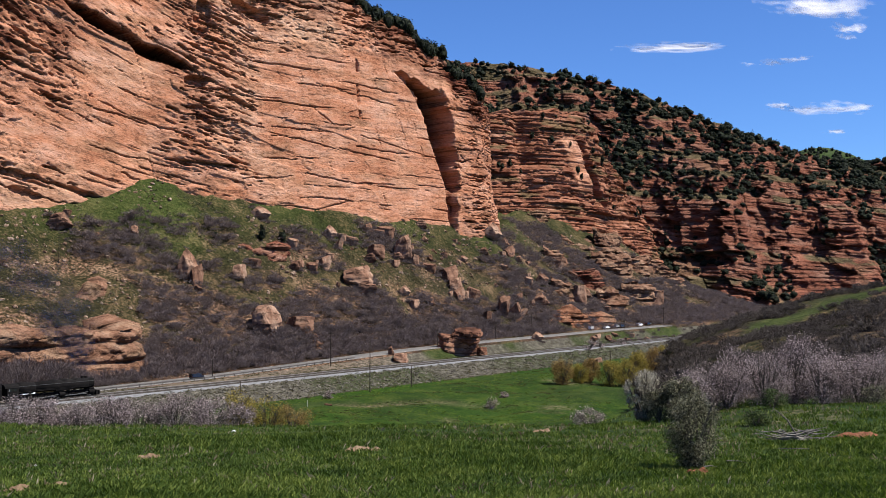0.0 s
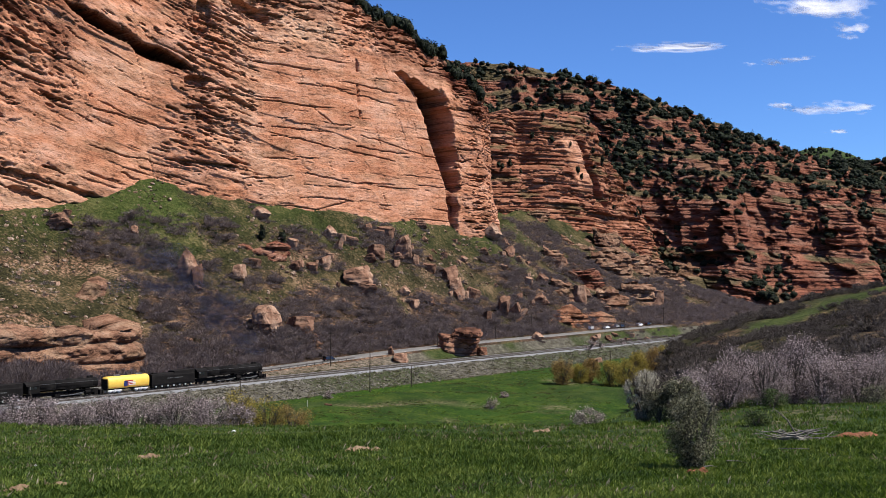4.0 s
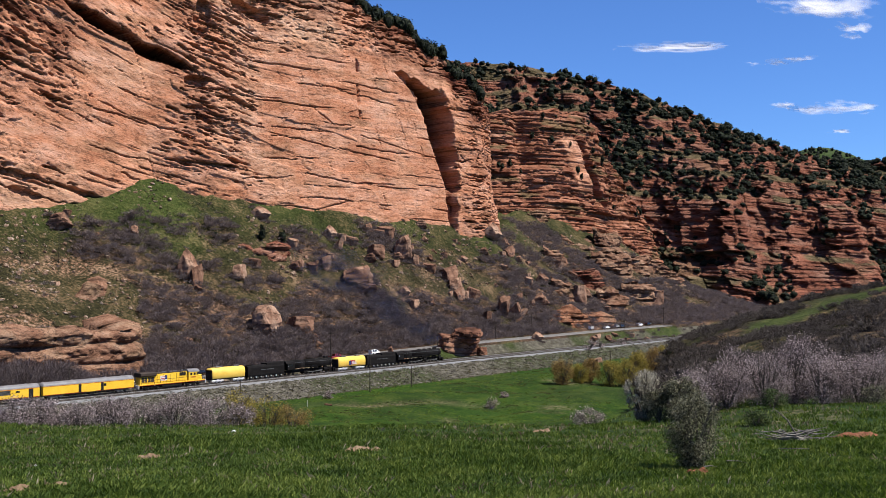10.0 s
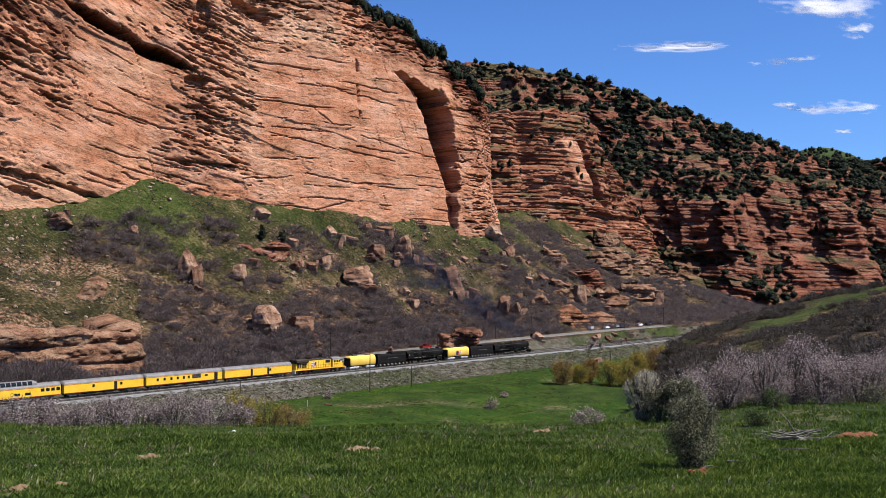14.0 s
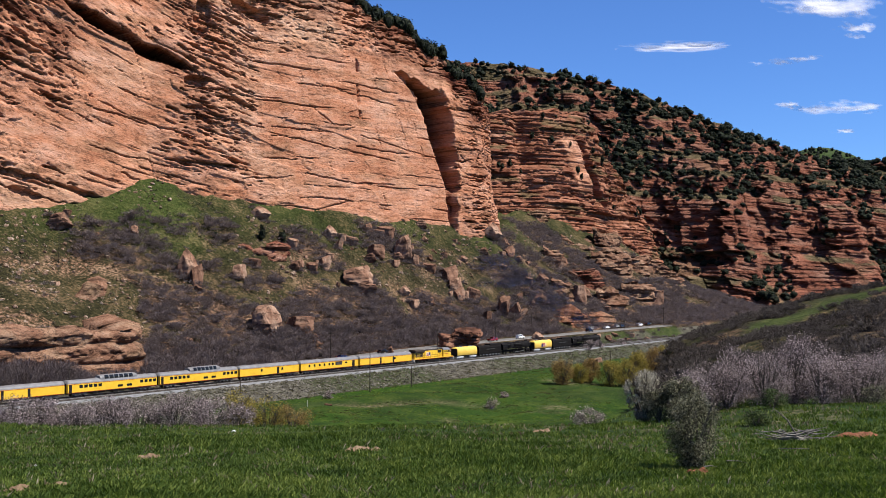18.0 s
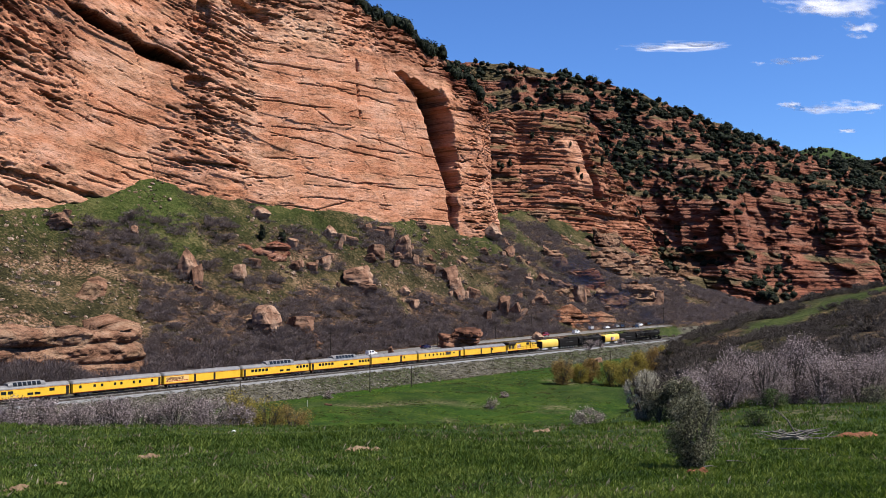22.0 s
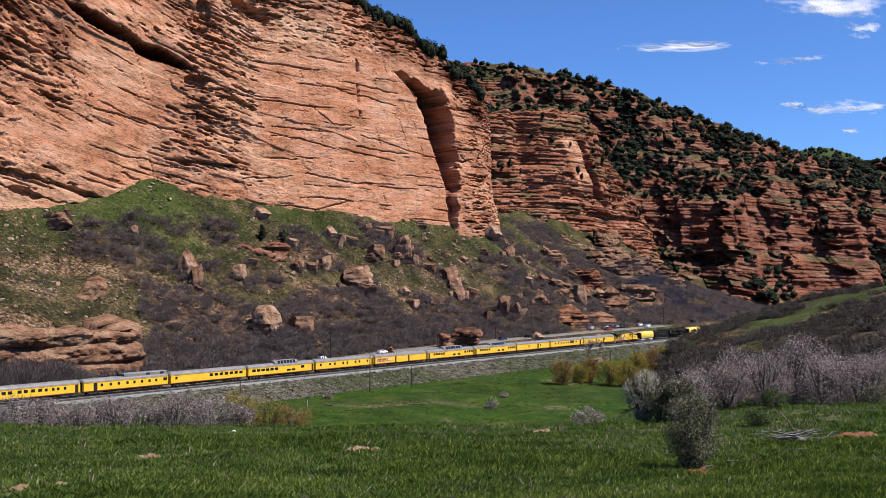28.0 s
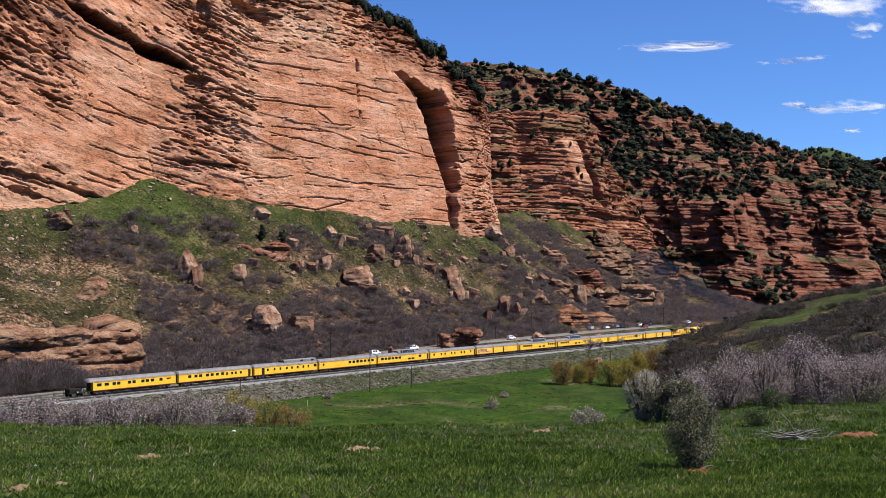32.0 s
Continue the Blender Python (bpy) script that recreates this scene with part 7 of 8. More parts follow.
def tank_car(off, ln, emblem):
    t = thing("water_tender", "yellow auxiliary water tender with bright silver trucks" + (" and a coloured emblem" if emblem else ""), "tank car", "water tenders")
    prof = [(-1.35, 1.15), (-1.52, 1.4), (-1.58, 2.6), (-1.5, 3.3), (-1.2, 3.85), (-0.7, 4.12), (0, 4.2), (0.7, 4.12), (1.2, 3.85), (1.5, 3.3), (1.58, 2.6), (1.52, 1.4), (1.35, 1.15)]
    bm = new_bm()
    loft(bm, [(-ln + 0.45, 0.97, 0.985, 0.03), (-ln + 0.7, 1, 1, 0), (-0.7, 1, 1, 0), (-0.45, 0.97, 0.985, 0.03)], prof)
    part("tank", bm, PALE_YELLOW, t, "rounded yellow tank", True)
    part("underframe", box(new_bm(), -ln + 0.2, -0.2, -1.2, 1.2, 0.85, 1.2), UNDER, t)
    for a in (0.22, 0.72):
        part("hatch", box(new_bm(), -ln * a - 1.0, -ln * a + 1.0, -0.5, 0.5, 4.1, 4.48, 0.06), STEAMGREY, t, "grey roof hatch")
    for x in (-ln * 0.2, -ln * 0.8):
        tr = truck(t, x, 3, 1.35, WHEEL_SILVER, SILVER)
    for x in (-ln + 0.35, -0.35):
        part("end_ladder", box(new_bm(), x - 0.05, x + 0.05, -1.3, 1.3, 1.1, 3.6), UNDER, t)
    if emblem:
        for s in (-1, 1):
            e = part("emblem", box(new_bm(), -ln * 0.60, -ln * 0.42, *sorted((s * 1.55, s * 1.60)), 1.7, 3.0, 0.02), REDSTRIPE, t, "plain red, white and dark emblem")
            for k in range(3):
                part("emblem_bar", box(new_bm(), -ln * 0.52, -ln * 0.36, *sorted((s * 1.56, s * 1.615)), 1.8 + 0.38 * k, 1.96 + 0.38 * k), SILVER, e)
            part("emblem_block", box(new_bm(), -ln * 0.62, -ln * 0.54, *sorted((s * 1.56, s * 1.62)), 1.6, 2.9, 0.02), BLUEPANEL, e)
            part("drip_stripe", box(new_bm(), -ln + 0.8, -0.8, *sorted((s * 1.50, s * 1.545)), 1.42, 1.48), REDSTRIPE, t)
    MOVERS.append((t, off))


def diesel(off, ln):
    t = thing("diesel_locomotive", "yellow diesel locomotive with grey roof and dark radiator end", "locomotive")
    part("underframe", box(new_bm(), -ln + 0.3, -0.3, -1.5, 1.5, 1.15, 1.45, 0.03), YELLOW, t)
    hood = part("hood", box(new_bm(), -ln + 5.6, -6.0, -0.95, 0.95, 1.45, 3.9, 0.06), YELLOW, t)
    part("roof", box(new_bm(), -ln + 5.6, -6.0, -0.98, 0.98, 3.9, 4.15, 0.08), RUST, t, "dark brown roof")
    rad = part("radiator", box(new_bm(), -ln + 0.9, -ln + 5.6, -1.0, 1.0, 1.45, 3.5, 0.05), YELLOW, t)
    bm = new_bm()
    loft(bm, [(-ln + 0.7, 1, 1, 0), (-ln + 5.7, 1, 1, 0)], [(-1.05, 3.3), (-1.55, 3.65), (-1.55, 4.2), (-1.2, 4.4), (1.2, 4.4), (1.55, 4.2), (1.55, 3.65), (1.05, 3.3)])
    part("radiator_top", bm, RUST, rad, "dark flared radiator wings")
    for s in (-1, 1):
        part("grille", box(new_bm(), -ln + 1.3, -ln + 5.2, *sorted((s * 0.99, s * 1.04)), 1.9, 3.2, 0.02), RUST, rad, "dark slatted grille")
        for x, w, z0, z1 in ((-ln + 2.25, 0.10, 1.95, 3.15), (-ln + 3.15, 0.34, 1.9, 3.2), (-ln + 4.15, 0.10, 1.95, 3.15)):
            part("grille_bar", box(new_bm(), x - w / 2, x + w / 2, *sorted((s * 1.03, s * 1.06)), z0, z1), YELLOW, rad)
        for k in range(5):
            part("door_seam", box(new_bm(), -ln + 6.14 + 2.1 * k, -ln + 6.22 + 2.1 * k, *sorted((s * 0.94, s * 0.975)), 1.5, 3.6), UNDER, hood)
        part("sill_stripe", box(new_bm(), -ln + 0.4, -0.4, *sorted((s * 1.48, s * 1.52)), 1.13, 1.24), REDSTRIPE, t)
        for k in range(4):
            part("hood_door", box(new_bm(), -ln + 6.3 + 2.1 * k, -ln + 8.1 + 2.1 * k, *sorted((s * 0.94, s * 0.97)), 1.6, 3.5, 0.01), YELLOW, hood)
        part("vent", box(new_bm(), -8.6, -6.5, *sorted((s * 0.95, s * 1.0)), 2.9, 3.8, 0.02), UNDER, hood)
        e = part("emblem", box(new_bm(), -ln + 7.2, -ln + 9.4, *sorted((s * 0.97, s * 1.0)), 2.0, 3.3, 0.02), SILVER, hood, "plain red, white and blue emblem")
        for k in range(3):
            part("emblem_bar", box(new_bm(), -ln + 7.3, -ln + 8.7, *sorted((s * 0.98, s * 1.012)), 2.1 + 0.4 * k, 2.28 + 0.4 * k), REDSTRIPE, e)
        part("emblem_block", box(new_bm(), -ln + 8.7, -ln + 9.4, *sorted((s * 0.98, s * 1.014)), 2.3, 3.35, 0.02), BLUEPANEL, e)
        for k in range(11):
            x = -ln + 1.0 + k * (ln - 2.2) / 10
            part("stanchion", rod(new_bm(), (x, s * 1.45, 1.45), (x, s * 1.45, 2.45), 0.04, 0.04, 6), UNDER, t)
        part("handrail", rod(new_bm(), (-ln + 1.0, s * 1.45, 2.45), (-1.2, s * 1.45, 2.45), 0.04, 0.04, 6), UNDER, t)
        for k in range(6):
            part("number_bar", box(new_bm(), -5.3 + 0.32 * k, -5.1 + 0.32 * k, *sorted((s * 1.5, s * 1.53)), 2.15, 2.5), REDSTRIPE, t)
    bm = new_bm()
    box(bm, -5.9, -2.6, -1.5, 1.5, 1.45, 3.75, 0.06)
    loft(bm, [(-2.6, 1, 1, 0), (-1.0, 0.8, 0.88, 0.18)], [(-1.2, 1.45), (-1.2, 2.75), (-0.8, 2.95), (0.8, 2.95), (1.2, 2.75), (1.2, 1.45)])
    cab = part("cab", bm, YELLOW, t)
    bm = new_bm()
    loft(bm, [(-6.0, 1, 1, 0), (-2.3, 1, 1, 0)], [(-1.55, 3.7), (-1.4, 4.1), (-0.8, 4.42), (0.8, 4.42), (1.4, 4.1), (1.55, 3.7)])
    part("cab_roof", bm, GREY_ROOF, cab)
    for s in (-1, 1):
        for a in (-5.4, -4.3, -3.3):
            part("window", box(new_bm(), a, a + 0.7, *sorted((s * 1.49, s * 1.53)), 2.85, 3.5, 0.02), GLASS, cab)
    for s in (-0.75, 0.75):
        part("windscreen", box(new_bm(), -2.62, -2.57, s - 0.55, s + 0.55, 3.0, 3.6, 0.01), GLASS, cab)
    part("door", box(new_bm(), -6.06, -5.98, -0.9, -0.2, 1.5, 3.4, 0.02), REDSTRIPE, cab)
    part("fuel_tank", box(new_bm(), -ln * 0.66, -ln * 0.36, -1.35, 1.35, 0.3, 1.15, 0.12), UNDER, t)
    for x in (-ln * 0.19, -ln * 0.81):
        truck(t, x, 3, 1.85, WHEEL, UNDER)
    for x in (-ln + 0.2, -0.1):
        part("coupler", box(new_bm(), x - 0.25, x + 0.2, -0.15, 0.15, 0.7, 1.0, 0.03), UNDER, t)
        part("step_end", box(new_bm(), x - 0.1, x + 0.1, -1.45, 1.45, 0.35, 1.3, 0.03), SILVER, t)
    for x in (-9.5, -11.2, -13.0):
        part("roof_fan", rod(new_bm(), (x, 0, 4.1), (x, 0, 4.32), 0.62, 0.62, 16), STEAMGREY, t)
    part("horn", box(new_bm(), -7.4, -6.9, -0.3, 0.3, 4.15, 4.5, 0.03), STEAMGREY, t)
    MOVERS.append((t, off))


MOVERS = []
steam_engine(40.6, 25.4, "black articulated steam locomotive with long boiler", 8, True)
tender(15.2, 15.0)
tank_car(0.0, 13.2, True)
steam_engine(-13.8, 21.2, "black steam locomotive with one set of driving wheels", 4, False)
tender(-35.0, 15.2)
tank_car(-50.6, 12.6, False)
diesel(-65.0, 22.0)
W5 = [(0.15 + 0.05 * k, 1.0, 0.75, 2.1) for k in range(5)]
W4 = [(0.81 + 0.05 * k, 0.95, 0.75, 2.1) for k in range(4)]
coach(-88.0, 26.3, "yellow baggage car with grey roof and dark door gaps", doors=((0.39, 0.8, UNDER), (0.63, 0.8, UNDER), (0.51, 2.6, YELLOW)), small=(0.66,), name="baggage_car")
coach(-114.5, 25.9, "yellow crew car with small windows and a louvred grille", small=(0.15, 0.235, 0.32, 0.40, 0.48, 0.54), grille=(0.585, 0.70), windows=((0.77, 1.0, 0.45, 2.3),), doors=((0.90, 1.2, UNDER),), name="crew_car")
coach(-140.6, 23.6, "short yellow baggage car with sliding doors", doors=((0.42, 2.6, YELLOW), (0.63, 0.9, UNDER)), small=(0.36, 0.70), name="baggage_car")
coach(-164.4, 27.2, "yellow dome car with glass dome and square windows", windows=W5 + W4, lowers=(0.57, 0.67), dome=(0.42, 0.73), doors=((0.04, 0.8, UNDER),), name="dome_car")
coach(-191.9, 26.8, "yellow dome car with glass dome and square windows", windows=W5 + W4, lowers=(0.57, 0.67), dome=(0.40, 0.73), doors=((0.04, 0.8, UNDER),), name="dome_car")
coach(-218.9, 26.8, "yellow display car with red sign lettering bars", doors=((0.39, 0.7, UNDER), (0.64, 0.7, UNDER), (0.46, 2.4, YELLOW)), sign=(0.03, 0.31), name="display_car")
coach(-246.0, 26.8, "yellow sleeping car with paired small windows", small=(0.09, 0.24, 0.32, 0.46, 0.53, 0.67, 0.74, 0.88), doors=((0.965, 0.7, UNDER),), name="sleeping_car")
coach(-273.0, 26.8, "yellow dome lounge car with wide windows", windows=[(0.09 + 0.065 * k, 1.35, 0.75, 2.1) for k in range(6)] + [(0.81, 1.4, 0.75, 2.1)], lowers=(0.60, 0.67), dome=(0.44, 0.72), doors=((0.965, 0.8, UNDER),), name="dome_car")
coach(-300.0, 26.8, "yellow coach with a half row of windows", windows=[(0.52 + 0.066 * k, 1.2, 0.75, 2.1) for k in range(7)], small=(0.08,), name="passenger_car")
coach(-327.0, 26.0, "yellow power car with raised grey roof housing", small=(0.21, 0.31, 0.40, 0.5, 0.58, 0.67, 0.76, 0.84), windows=((0.95, 1.2, 0.8, 2.1),), doors=((0.14, 1.1, UNDER),), crate=(0.47, 0.98), name="power_car")
coach(-353.3, 26.4, "yellow sleeping car with a row of windows", windows=[(a, 1.05, 0.75, 2.1) for a in (0.15, 0.23, 0.29, 0.38, 0.44, 0.51, 0.58)], small=(0.64, 0.71, 0.76, 0.83), doors=((0.95, 0.9, UNDER),), name="sleeping_car")
coach(-380.0, 27.0, "yellow business car with open rear platform", windows=[(a, 1.3, 0.75, 2.1) for a in (0.12, 0.20)] + [(a, 1.0, 0.75, 2.1) for a in (0.28, 0.33, 0.45, 0.50, 0.60, 0.65, 0.71, 0.81)] + [(0.90, 1.3, 0.35, 2.4)], platform=True, name="business_car")


def rail_cart(off, ln):
    """A low dark flat cart coupled behind the last car."""
    t = thing("rail_cart", "low dark rail cart with white marker lamps behind the train", "rail cart")
    part("deck", box(new_bm(), -ln, -0.4, -1.3, 1.3, 0.75, 1.0, 0.03), UNDER, t)
    part("crate", box(new_bm(), -ln + 0.3, -1.1, -1.1, 1.1, 1.0, 1.95, 0.06), UNDER, t)
    part("drawbar", box(new_bm(), -0.5, 0.6, -0.08, 0.08, 0.7, 0.86, 0.02), UNDER, t)
    for s in (-1, 1):
        for x in (-ln + 0.7, -1.0):
            shared("wheel", WHEEL, t, pose(x, s * 0.76, 0.46, 0, 0, 0 if s < 0 else 180))
        for x in (-ln + 0.1, -0.6):
            part("stake", rod(new_bm(), (x, s * 1.2, 0.95), (x, s * 1.2, 1.75), 0.04, 0.04, 6), UNDER, t)
        part("marker_lamp", rod(new_bm(), (-ln * 0.5, s * 1.28, 1.15), (-ln * 0.5, s * 1.42, 1.15), 0.14, 0.14, 10), SILVER, t, "round white marker lamp")
    MOVERS.append((t, off))


rail_cart(-407.4, 4.6)

# ---------------------------------------------------------------- road vehicles
def car_paint(name, c):
    return paint(name, tuple(v * 0.85 for v in c), c, tuple(min(1, v * 1.1) for v in c), 0.25, 1.0, 0.8)


CAR_PAINTS = {"white": car_paint("white_car_paint", (1.25, 1.25, 1.25)), "black": car_paint("black_car_paint", (0.012, 0.012, 0.014)), "red": car_paint("red_car_paint", (0.30, 0.02, 0.02)),
              "blue": car_paint("dark_blue_car_paint", (0.02, 0.025, 0.09)), "silver": car_paint("silver_car_paint", (0.40, 0.41, 0.42))}
TAIL = bpy.data.materials.new("lamp_glass")
TAIL.use_nodes = True
TAIL.node_tree.nodes["Principled BSDF"].inputs["Base Color"].default_value = (0.75, 0.75, 0.72, 1)
TAIL.node_tree.nodes["Principled BSDF"].inputs["Roughness"].default_value = 0.1
TYRE = wheel_mesh("wheel", 0.36, UNDER)


def vehicle(kind, colour, label, group):
    t = thing(kind, label, "car", group)
    m = CAR_PAINTS[colour]
    bm = new_bm()
    if kind == "pickup_truck":
        loft(bm, [(-2.75, 0.96, 1, 0), (-2.6, 1, 1, 0), (2.5, 1, 1, 0), (2.75, 0.9, 0.92, 0.05)], [(-0.95, 0.45), (-0.98, 0.8), (-0.92, 1.12), (0.92, 1.12), (0.98, 0.8), (0.95, 0.45)])
        body = part("body", bm, m, t)
        cabx = (-0.7, 1.5)
        part("bed", box(new_bm(), -2.6, -0.85, -0.78, 0.78, 0.95, 1.14), UNDER, body)
        top = 1.85
    else:
        top = 1.75 if kind == "suv" else 1.45
        loft(bm, [(-2.3, 0.92, 0.94, 0.02), (-2.15, 1, 1, 0), (1.6, 1, 1, 0), (2.25, 0.9, 0.86, 0.05)], [(-0.88, 0.35), (-0.92, 0.7), (-0.86, 1.0), (0.86, 1.0), (0.92, 0.7), (0.88, 0.35)])
        body = part("body", bm, m, t)
        cabx = (-2.0, 0.9) if kind == "suv" else (-1.5, 0.8)
    bm = new_bm()
    loft(bm, [(cabx[0] - 0.15, 1, 1, 0), (cabx[0] + 0.25, 0.92, 1, 0), (cabx[1] - 0.45, 0.92, 1, 0), (cabx[1] + 0.35, 1, 0.62, 0.4)], [(-0.84, 1.0), (-0.66, top - 0.05), (-0.5, top), (0.5, top), (0.66, top - 0.05), (0.84, 1.0)])
    cab = part("cabin", bm, m, t)
    for s in (-1, 1):
        w = (cabx[1] - cabx[0]) / 2
        for k in range(2):
            bm = new_bm()
            a = cabx[0] + 0.2 + k * (w - 0.15)
            p = [(a, s * 0.82, 1.05), (a + w - 0.35, s * 0.82, 1.05), (a + w - 0.45, s * 0.66, top - 0.1), (a + 0.12, s * 0.66, top - 0.1)]
            bm.faces.new([bm.verts.new((q[0], q[1] + s * 0.012, q[2])) for q in p])
            part("side_window", bm, GLASS, cab)
        part("headlight", box(new_bm(), 2.1, 2.28, *sorted((s * 0.55, s * 0.85)), 0.65, 0.85, 0.03), TAIL, body)
        part("tail_light", box(new_bm(), -2.36 if kind != "pickup_truck" else -2.78, -2.25, *sorted((s * 0.6, s * 0.85)), 0.7, 0.95, 0.03), REDSTRIPE, body)
        for x in ((-1.4, 1.4) if kind != "pickup_truck" else (-1.7, 1.75)):
            shared("wheel", TYRE, t, pose(x, s * 0.84, 0.36, 0, 0, 0 if s < 0 else 180))
    bm = new_bm()
    p = [(cabx[1] + 0.3, -0.76, 1.06), (cabx[1] + 0.3, 0.76, 1.06), (cabx[1] - 0.36, 0.6, top - 0.06), (cabx[1] - 0.36, -0.6, top - 0.06)]
    bm.faces.new([bm.verts.new((q[0] + 0.05, q[1], q[2] + 0.02)) for q in p])
    part("windscreen", bm, GLASS, cab)
    return t


HEAD = math.degrees(math.atan2(DY, DX))
ROAD_RUNS = []
for kind, colour, label, times in [
    ("suv", "black", "black sport utility car driving along the road", [(0, 38), (3, 80), (6, 121), (12, 196), (32, 420)]),
    ("pickup_truck", "red", "dark red pickup truck driving along the road", [(0, -40), (12, 122), (19, 199), (23, 237), (32, 320)]),
    ("suv", "white", "white car driving along the road", [(0, -16), (12, 141), (16.5, 192), (19, 220), (32, 370)]),
    ("suv", "white", "white sport utility car driving along the road", [(0, -110), (19, 81), (23, 126), (30, 187), (32, 202)]),
    ("sedan", "blue", "dark blue car driving along the road", [(0, -90), (19, 112), (23, 156), (30, 209), (32, 222)]),
    ("sedan", "black", "black car driving along the road", [(0, -70), (19, 131), (21, 150), (32, 252)]),
    ("sedan", "white", "white saloon car driving along the road", [(0, -136), (25, 94), (30, 140), (32, 160)]),
    ("pickup_truck", "white", "white pickup truck driving along the road", [(0, -230), (30, 114), (32, 138)]),
    ("suv", "white", "white van-like car driving along the road", [(0, -250), (30, 90), (32, 117)]),
    ("pickup_truck", "silver", "silver pickup truck driving along the road", [(0, -258), (32, 82)])]:
    ROAD_RUNS.append((vehicle(kind, colour, label, "cars on the road"), times))
for kind, colour, u, v, turn in [("suv", "white", 283, 29.5, 8), ("sedan", "white", 296, 28.5, 0), ("sedan", "black", 299, 30, 180), ("pickup_truck", "silver", 306, 29, 5), ("suv", "black", 311, 28.5, 0), ("suv", "white", 330, 28.5, 0),
                                 ("sedan", "black", 340, 29, 0), ("suv", "black", 240, 30, 0), ("sedan", "red", 248, 30.3, 0), ("sedan", "black", 252, 30.5, 180)]:
    t = vehicle(kind, colour, colour + " car parked on the gravel beside the road", "parked cars")
    x, y = to_xy(u, v)
    t.matrix_world = pose(x, y, float(ground_z(x, y)) + 0.02, 0, 0, HEAD + turn)


# ---------------------------------------------------------------- clouds and smoke
def vapour(name, colour, lo, hi, scale, most):
    m = bpy.data.materials.new(name)
    m.use_nodes = True
    n, l = m.node_tree.nodes, m.node_tree.links
    n.remove(n["Principled BSDF"])
    tc, nz, at = n.new("ShaderNodeTexCoord"), n.new("ShaderNodeTexNoise"), n.new("ShaderNodeAttribute")
    l.new(tc.outputs["Object"], nz.inputs["Vector"])
    nz.inputs["Scale"].default_value, nz.inputs["Detail"].default_value, nz.inputs["Roughness"].default_value = scale, 8, 0.6
    at.attribute_name = "vapour_depth"
    add, mr = n.new("ShaderNodeMath"), n.new("ShaderNodeMapRange")
    add.operation = "ADD"
    l.new(nz.outputs[0], add.inputs[0])
    l.new(at.outputs["Fac"], add.inputs[1])
    l.new(add.outputs[0], mr.inputs[0])
    for k, v in ((1, lo), (2, hi), (3, 0.0), (4, most)):
        mr.inputs[k].default_value = v
    dif, tl, ad, tr, mx = n.new("ShaderNodeBsdfDiffuse"), n.new("ShaderNodeBsdfTranslucent"), n.new("ShaderNodeMixShader"), n.new("ShaderNodeBsdfTransparent"), n.new("ShaderNodeMixShader")
    dif.inputs[0].default_value = tl.inputs[0].default_value = (*colour, 1)
    ad.inputs[0].default_value = 0.4
    l.new(dif.outputs[0], ad.inputs[1])
    l.new(tl.outputs[0], ad.inputs[2])
    l.new(mr.outputs[0], mx.inputs[0])
    l.new(tr.outputs[0], mx.inputs[1])
    l.new(ad.outputs[0], mx.inputs[2])
    l.new(mx.outputs[0], n["Material Output"].inputs[0])
    return m


CLOUD = vapour("white_cloud_vapour", (0.78, 0.77, 0.80), 0.45, 1.6, 0.012, 0.90)
SMOKE = vapour("thin_dark_smoke", (0.070, 0.076, 0.110), 0.28, 0.95, 0.10, 0.42)


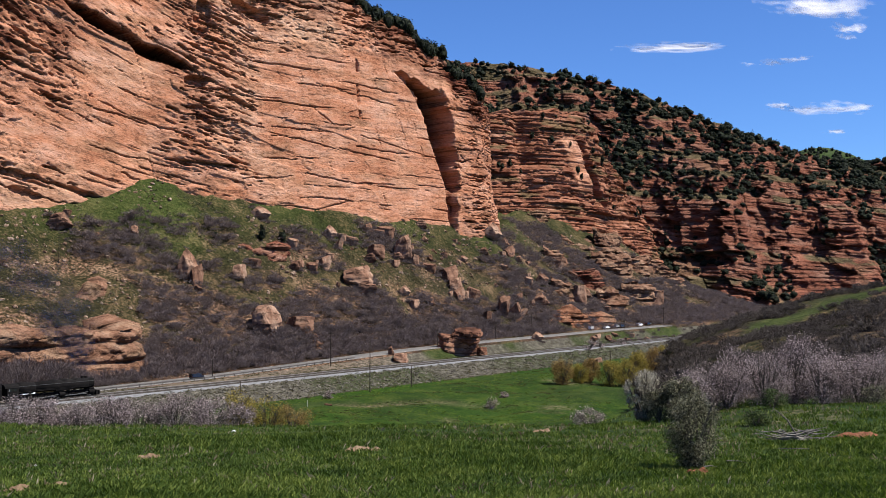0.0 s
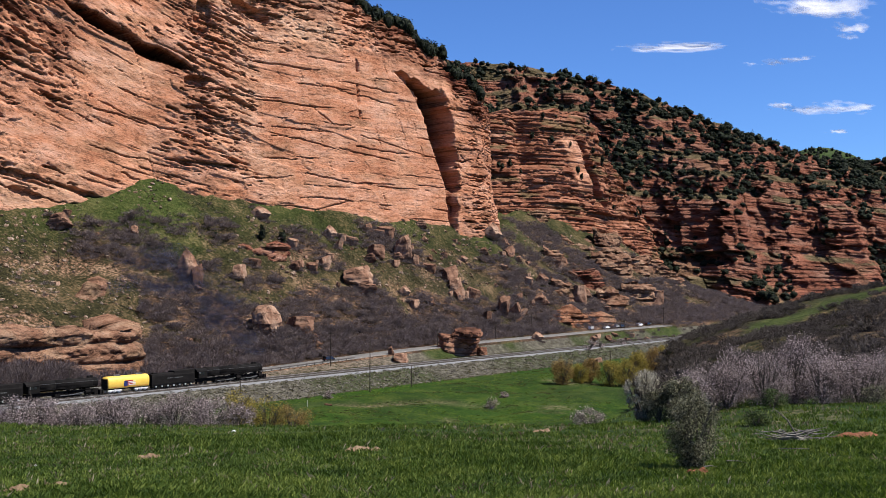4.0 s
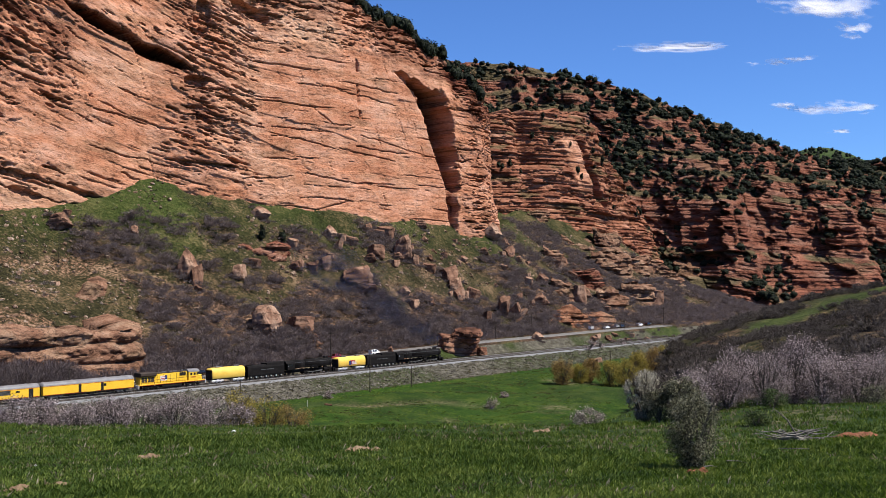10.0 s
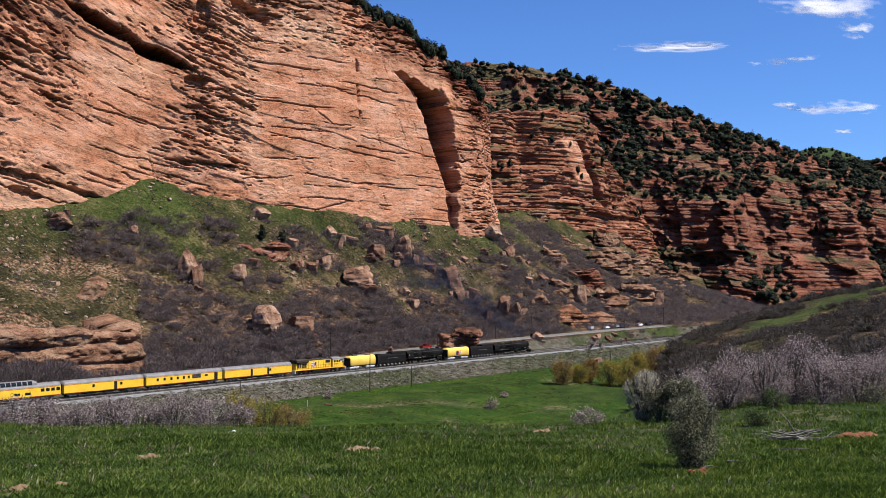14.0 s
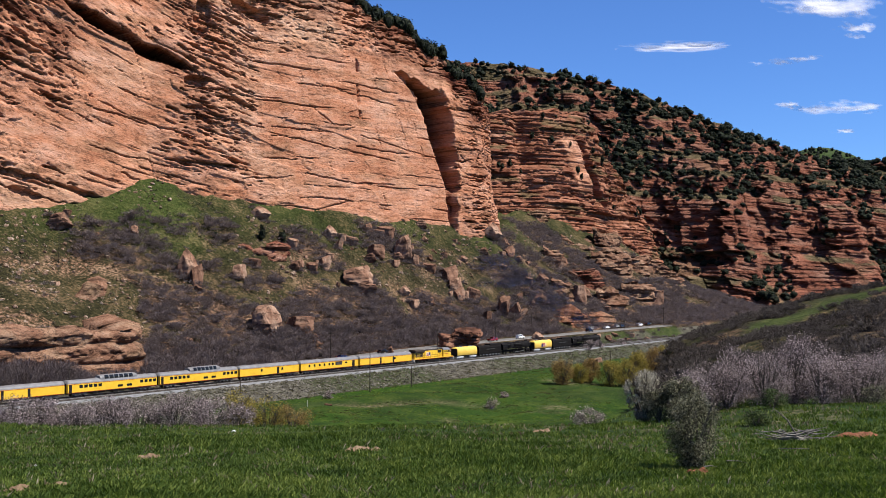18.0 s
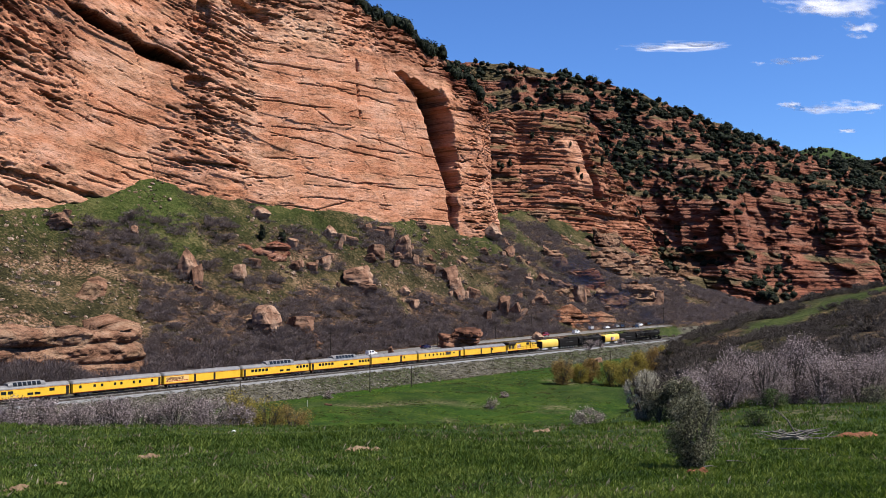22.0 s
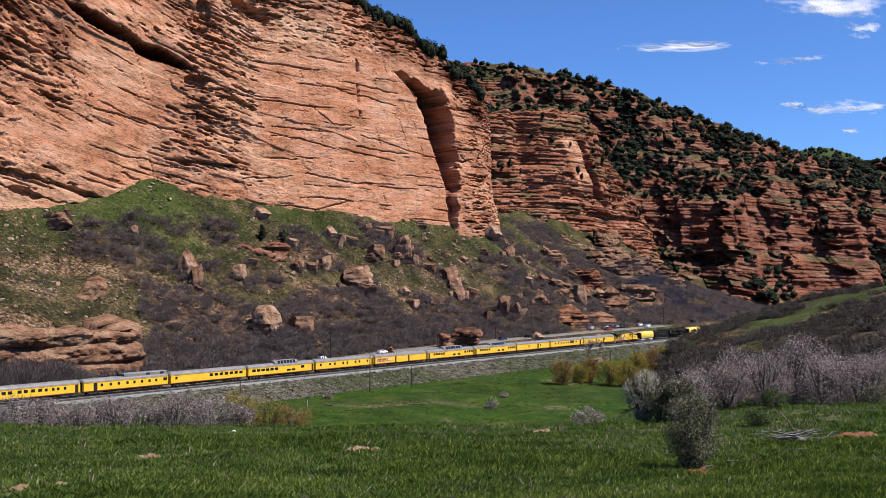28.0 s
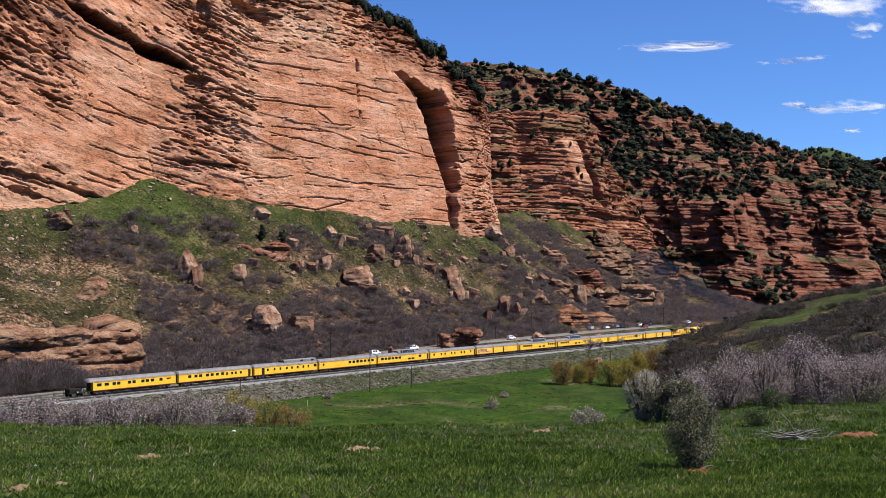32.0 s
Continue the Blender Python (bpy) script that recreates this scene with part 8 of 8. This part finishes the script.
def sheets(name, w, h, depth, n, mat, parent, seed, tilt):
    """Several lumpy sheets one behind the other, denser in the middle."""
    for k in range(n):
        a, b = np.meshgrid(np.linspace(-1, 1, 56), np.linspace(-1, 1, 26))
        wob = fbm(a * 1.6 + seed, b * 1.6, k * 0.7, 3, seed + k)
        rad = np.sqrt(a ** 2 + (b * (1.25 - 0.25 * np.sign(b))) ** 2)
        dens = np.clip(0.62 - 1.05 * rad + 0.60 * wob + 0.22 * fbm(a * 5, b * 3, k, 3, seed + 9), -0.6, 0.8)
        dens = np.where((np.abs(a) > 0.97) | (np.abs(b) > 0.96), -0.6, dens)
        off = (k - (n - 1) / 2) * depth / max(n - 1, 1)
        y = off + tilt * b * h / 2 + 0.03 * w * wob
        V = np.stack([a * w / 2, y, b * h / 2], -1).reshape(-1, 3)
        ob = new("wisp", mesh_from(name, V, grid_faces(26, 56), mat, None, True, {"vapour_depth": dens}))
        ob.parent = parent


CLOUDS = []
for k, (x, z, w, h, n) in enumerate([(1475, 1080, 500, 150, 3), (1605, 995, 190, 90, 2), (965, 930, 620, 80, 2), (1355, 878, 200, 55, 2), (1525, 690, 400, 90, 3), (1320, 700, 130, 40, 2), (1190, 865, 130, 36, 1), (1545, 602, 130, 28, 1)]):
    c = thing("cloud", "small white fair-weather cloud drifting in the blue sky", "cloud", "clouds")
    sheets("wisp", w, h, 60, n, CLOUD, c, 900 + 13 * k, 0.9)
    CLOUDS.append((c, (x, 4200, z), 62 if k != 2 else 30))
PUFFS = []
for k, (du, dv, z, w, h) in enumerate([(38, 3, 8.5, 10, 6), (43, 12, 11.5, 14, 9), (48, 24, 16, 20, 11), (52, 36, 21, 26, 13), (52, 48, 28, 30, 14), (46, 60, 35, 32, 13), (26, 44, 27, 26, 11)]):
    c = thing("smoke_puff", "thin dark exhaust smoke drifting behind the locomotive", "smoke", "smoke of the locomotive")
    sheets("wisp", w, h, 3.0, 2, SMOKE, c, 1200 + 17 * k, 0.0)
    PUFFS.append((c, du, dv, z))


def motions():
    """The train, the cars on the road, the clouds and the smoke."""
    for t, off in MOVERS:
        walk(t, [(s, pose(*to_xy(-50.23 + 13.87 * s + off, 0.0), RAIL, 0, 0, HEAD)) for s in (0.0, 32.0)])
    for t, times in ROAD_RUNS:
        rows = []
        for s, u in times:
            x, y = to_xy(u, 20.5)
            rows.append((float(s), pose(x, y, float(road_z(u)) + 0.07, 0, 0, HEAD)))
        walk(t, rows)
    for c, (x, y, z), drift in CLOUDS:
        walk(c, [(0.0, pose(x, y, z)), (32.0, pose(x + drift, y, z + 4))])
    for c, du, dv, z in PUFFS:
        rows = [(s, pose(*to_xy(-50.23 + 13.87 * s + du, dv), z, 0, 0, -8)) for s in (0.0, 9.0, 18.0, 27.0)]
        rows.append((32.0, pose(*to_xy(-50.23 + 13.87 * 27 + du + 40, dv + 8), z + 6, 0, 0, -8)))
        walk(c, rows)


motions()
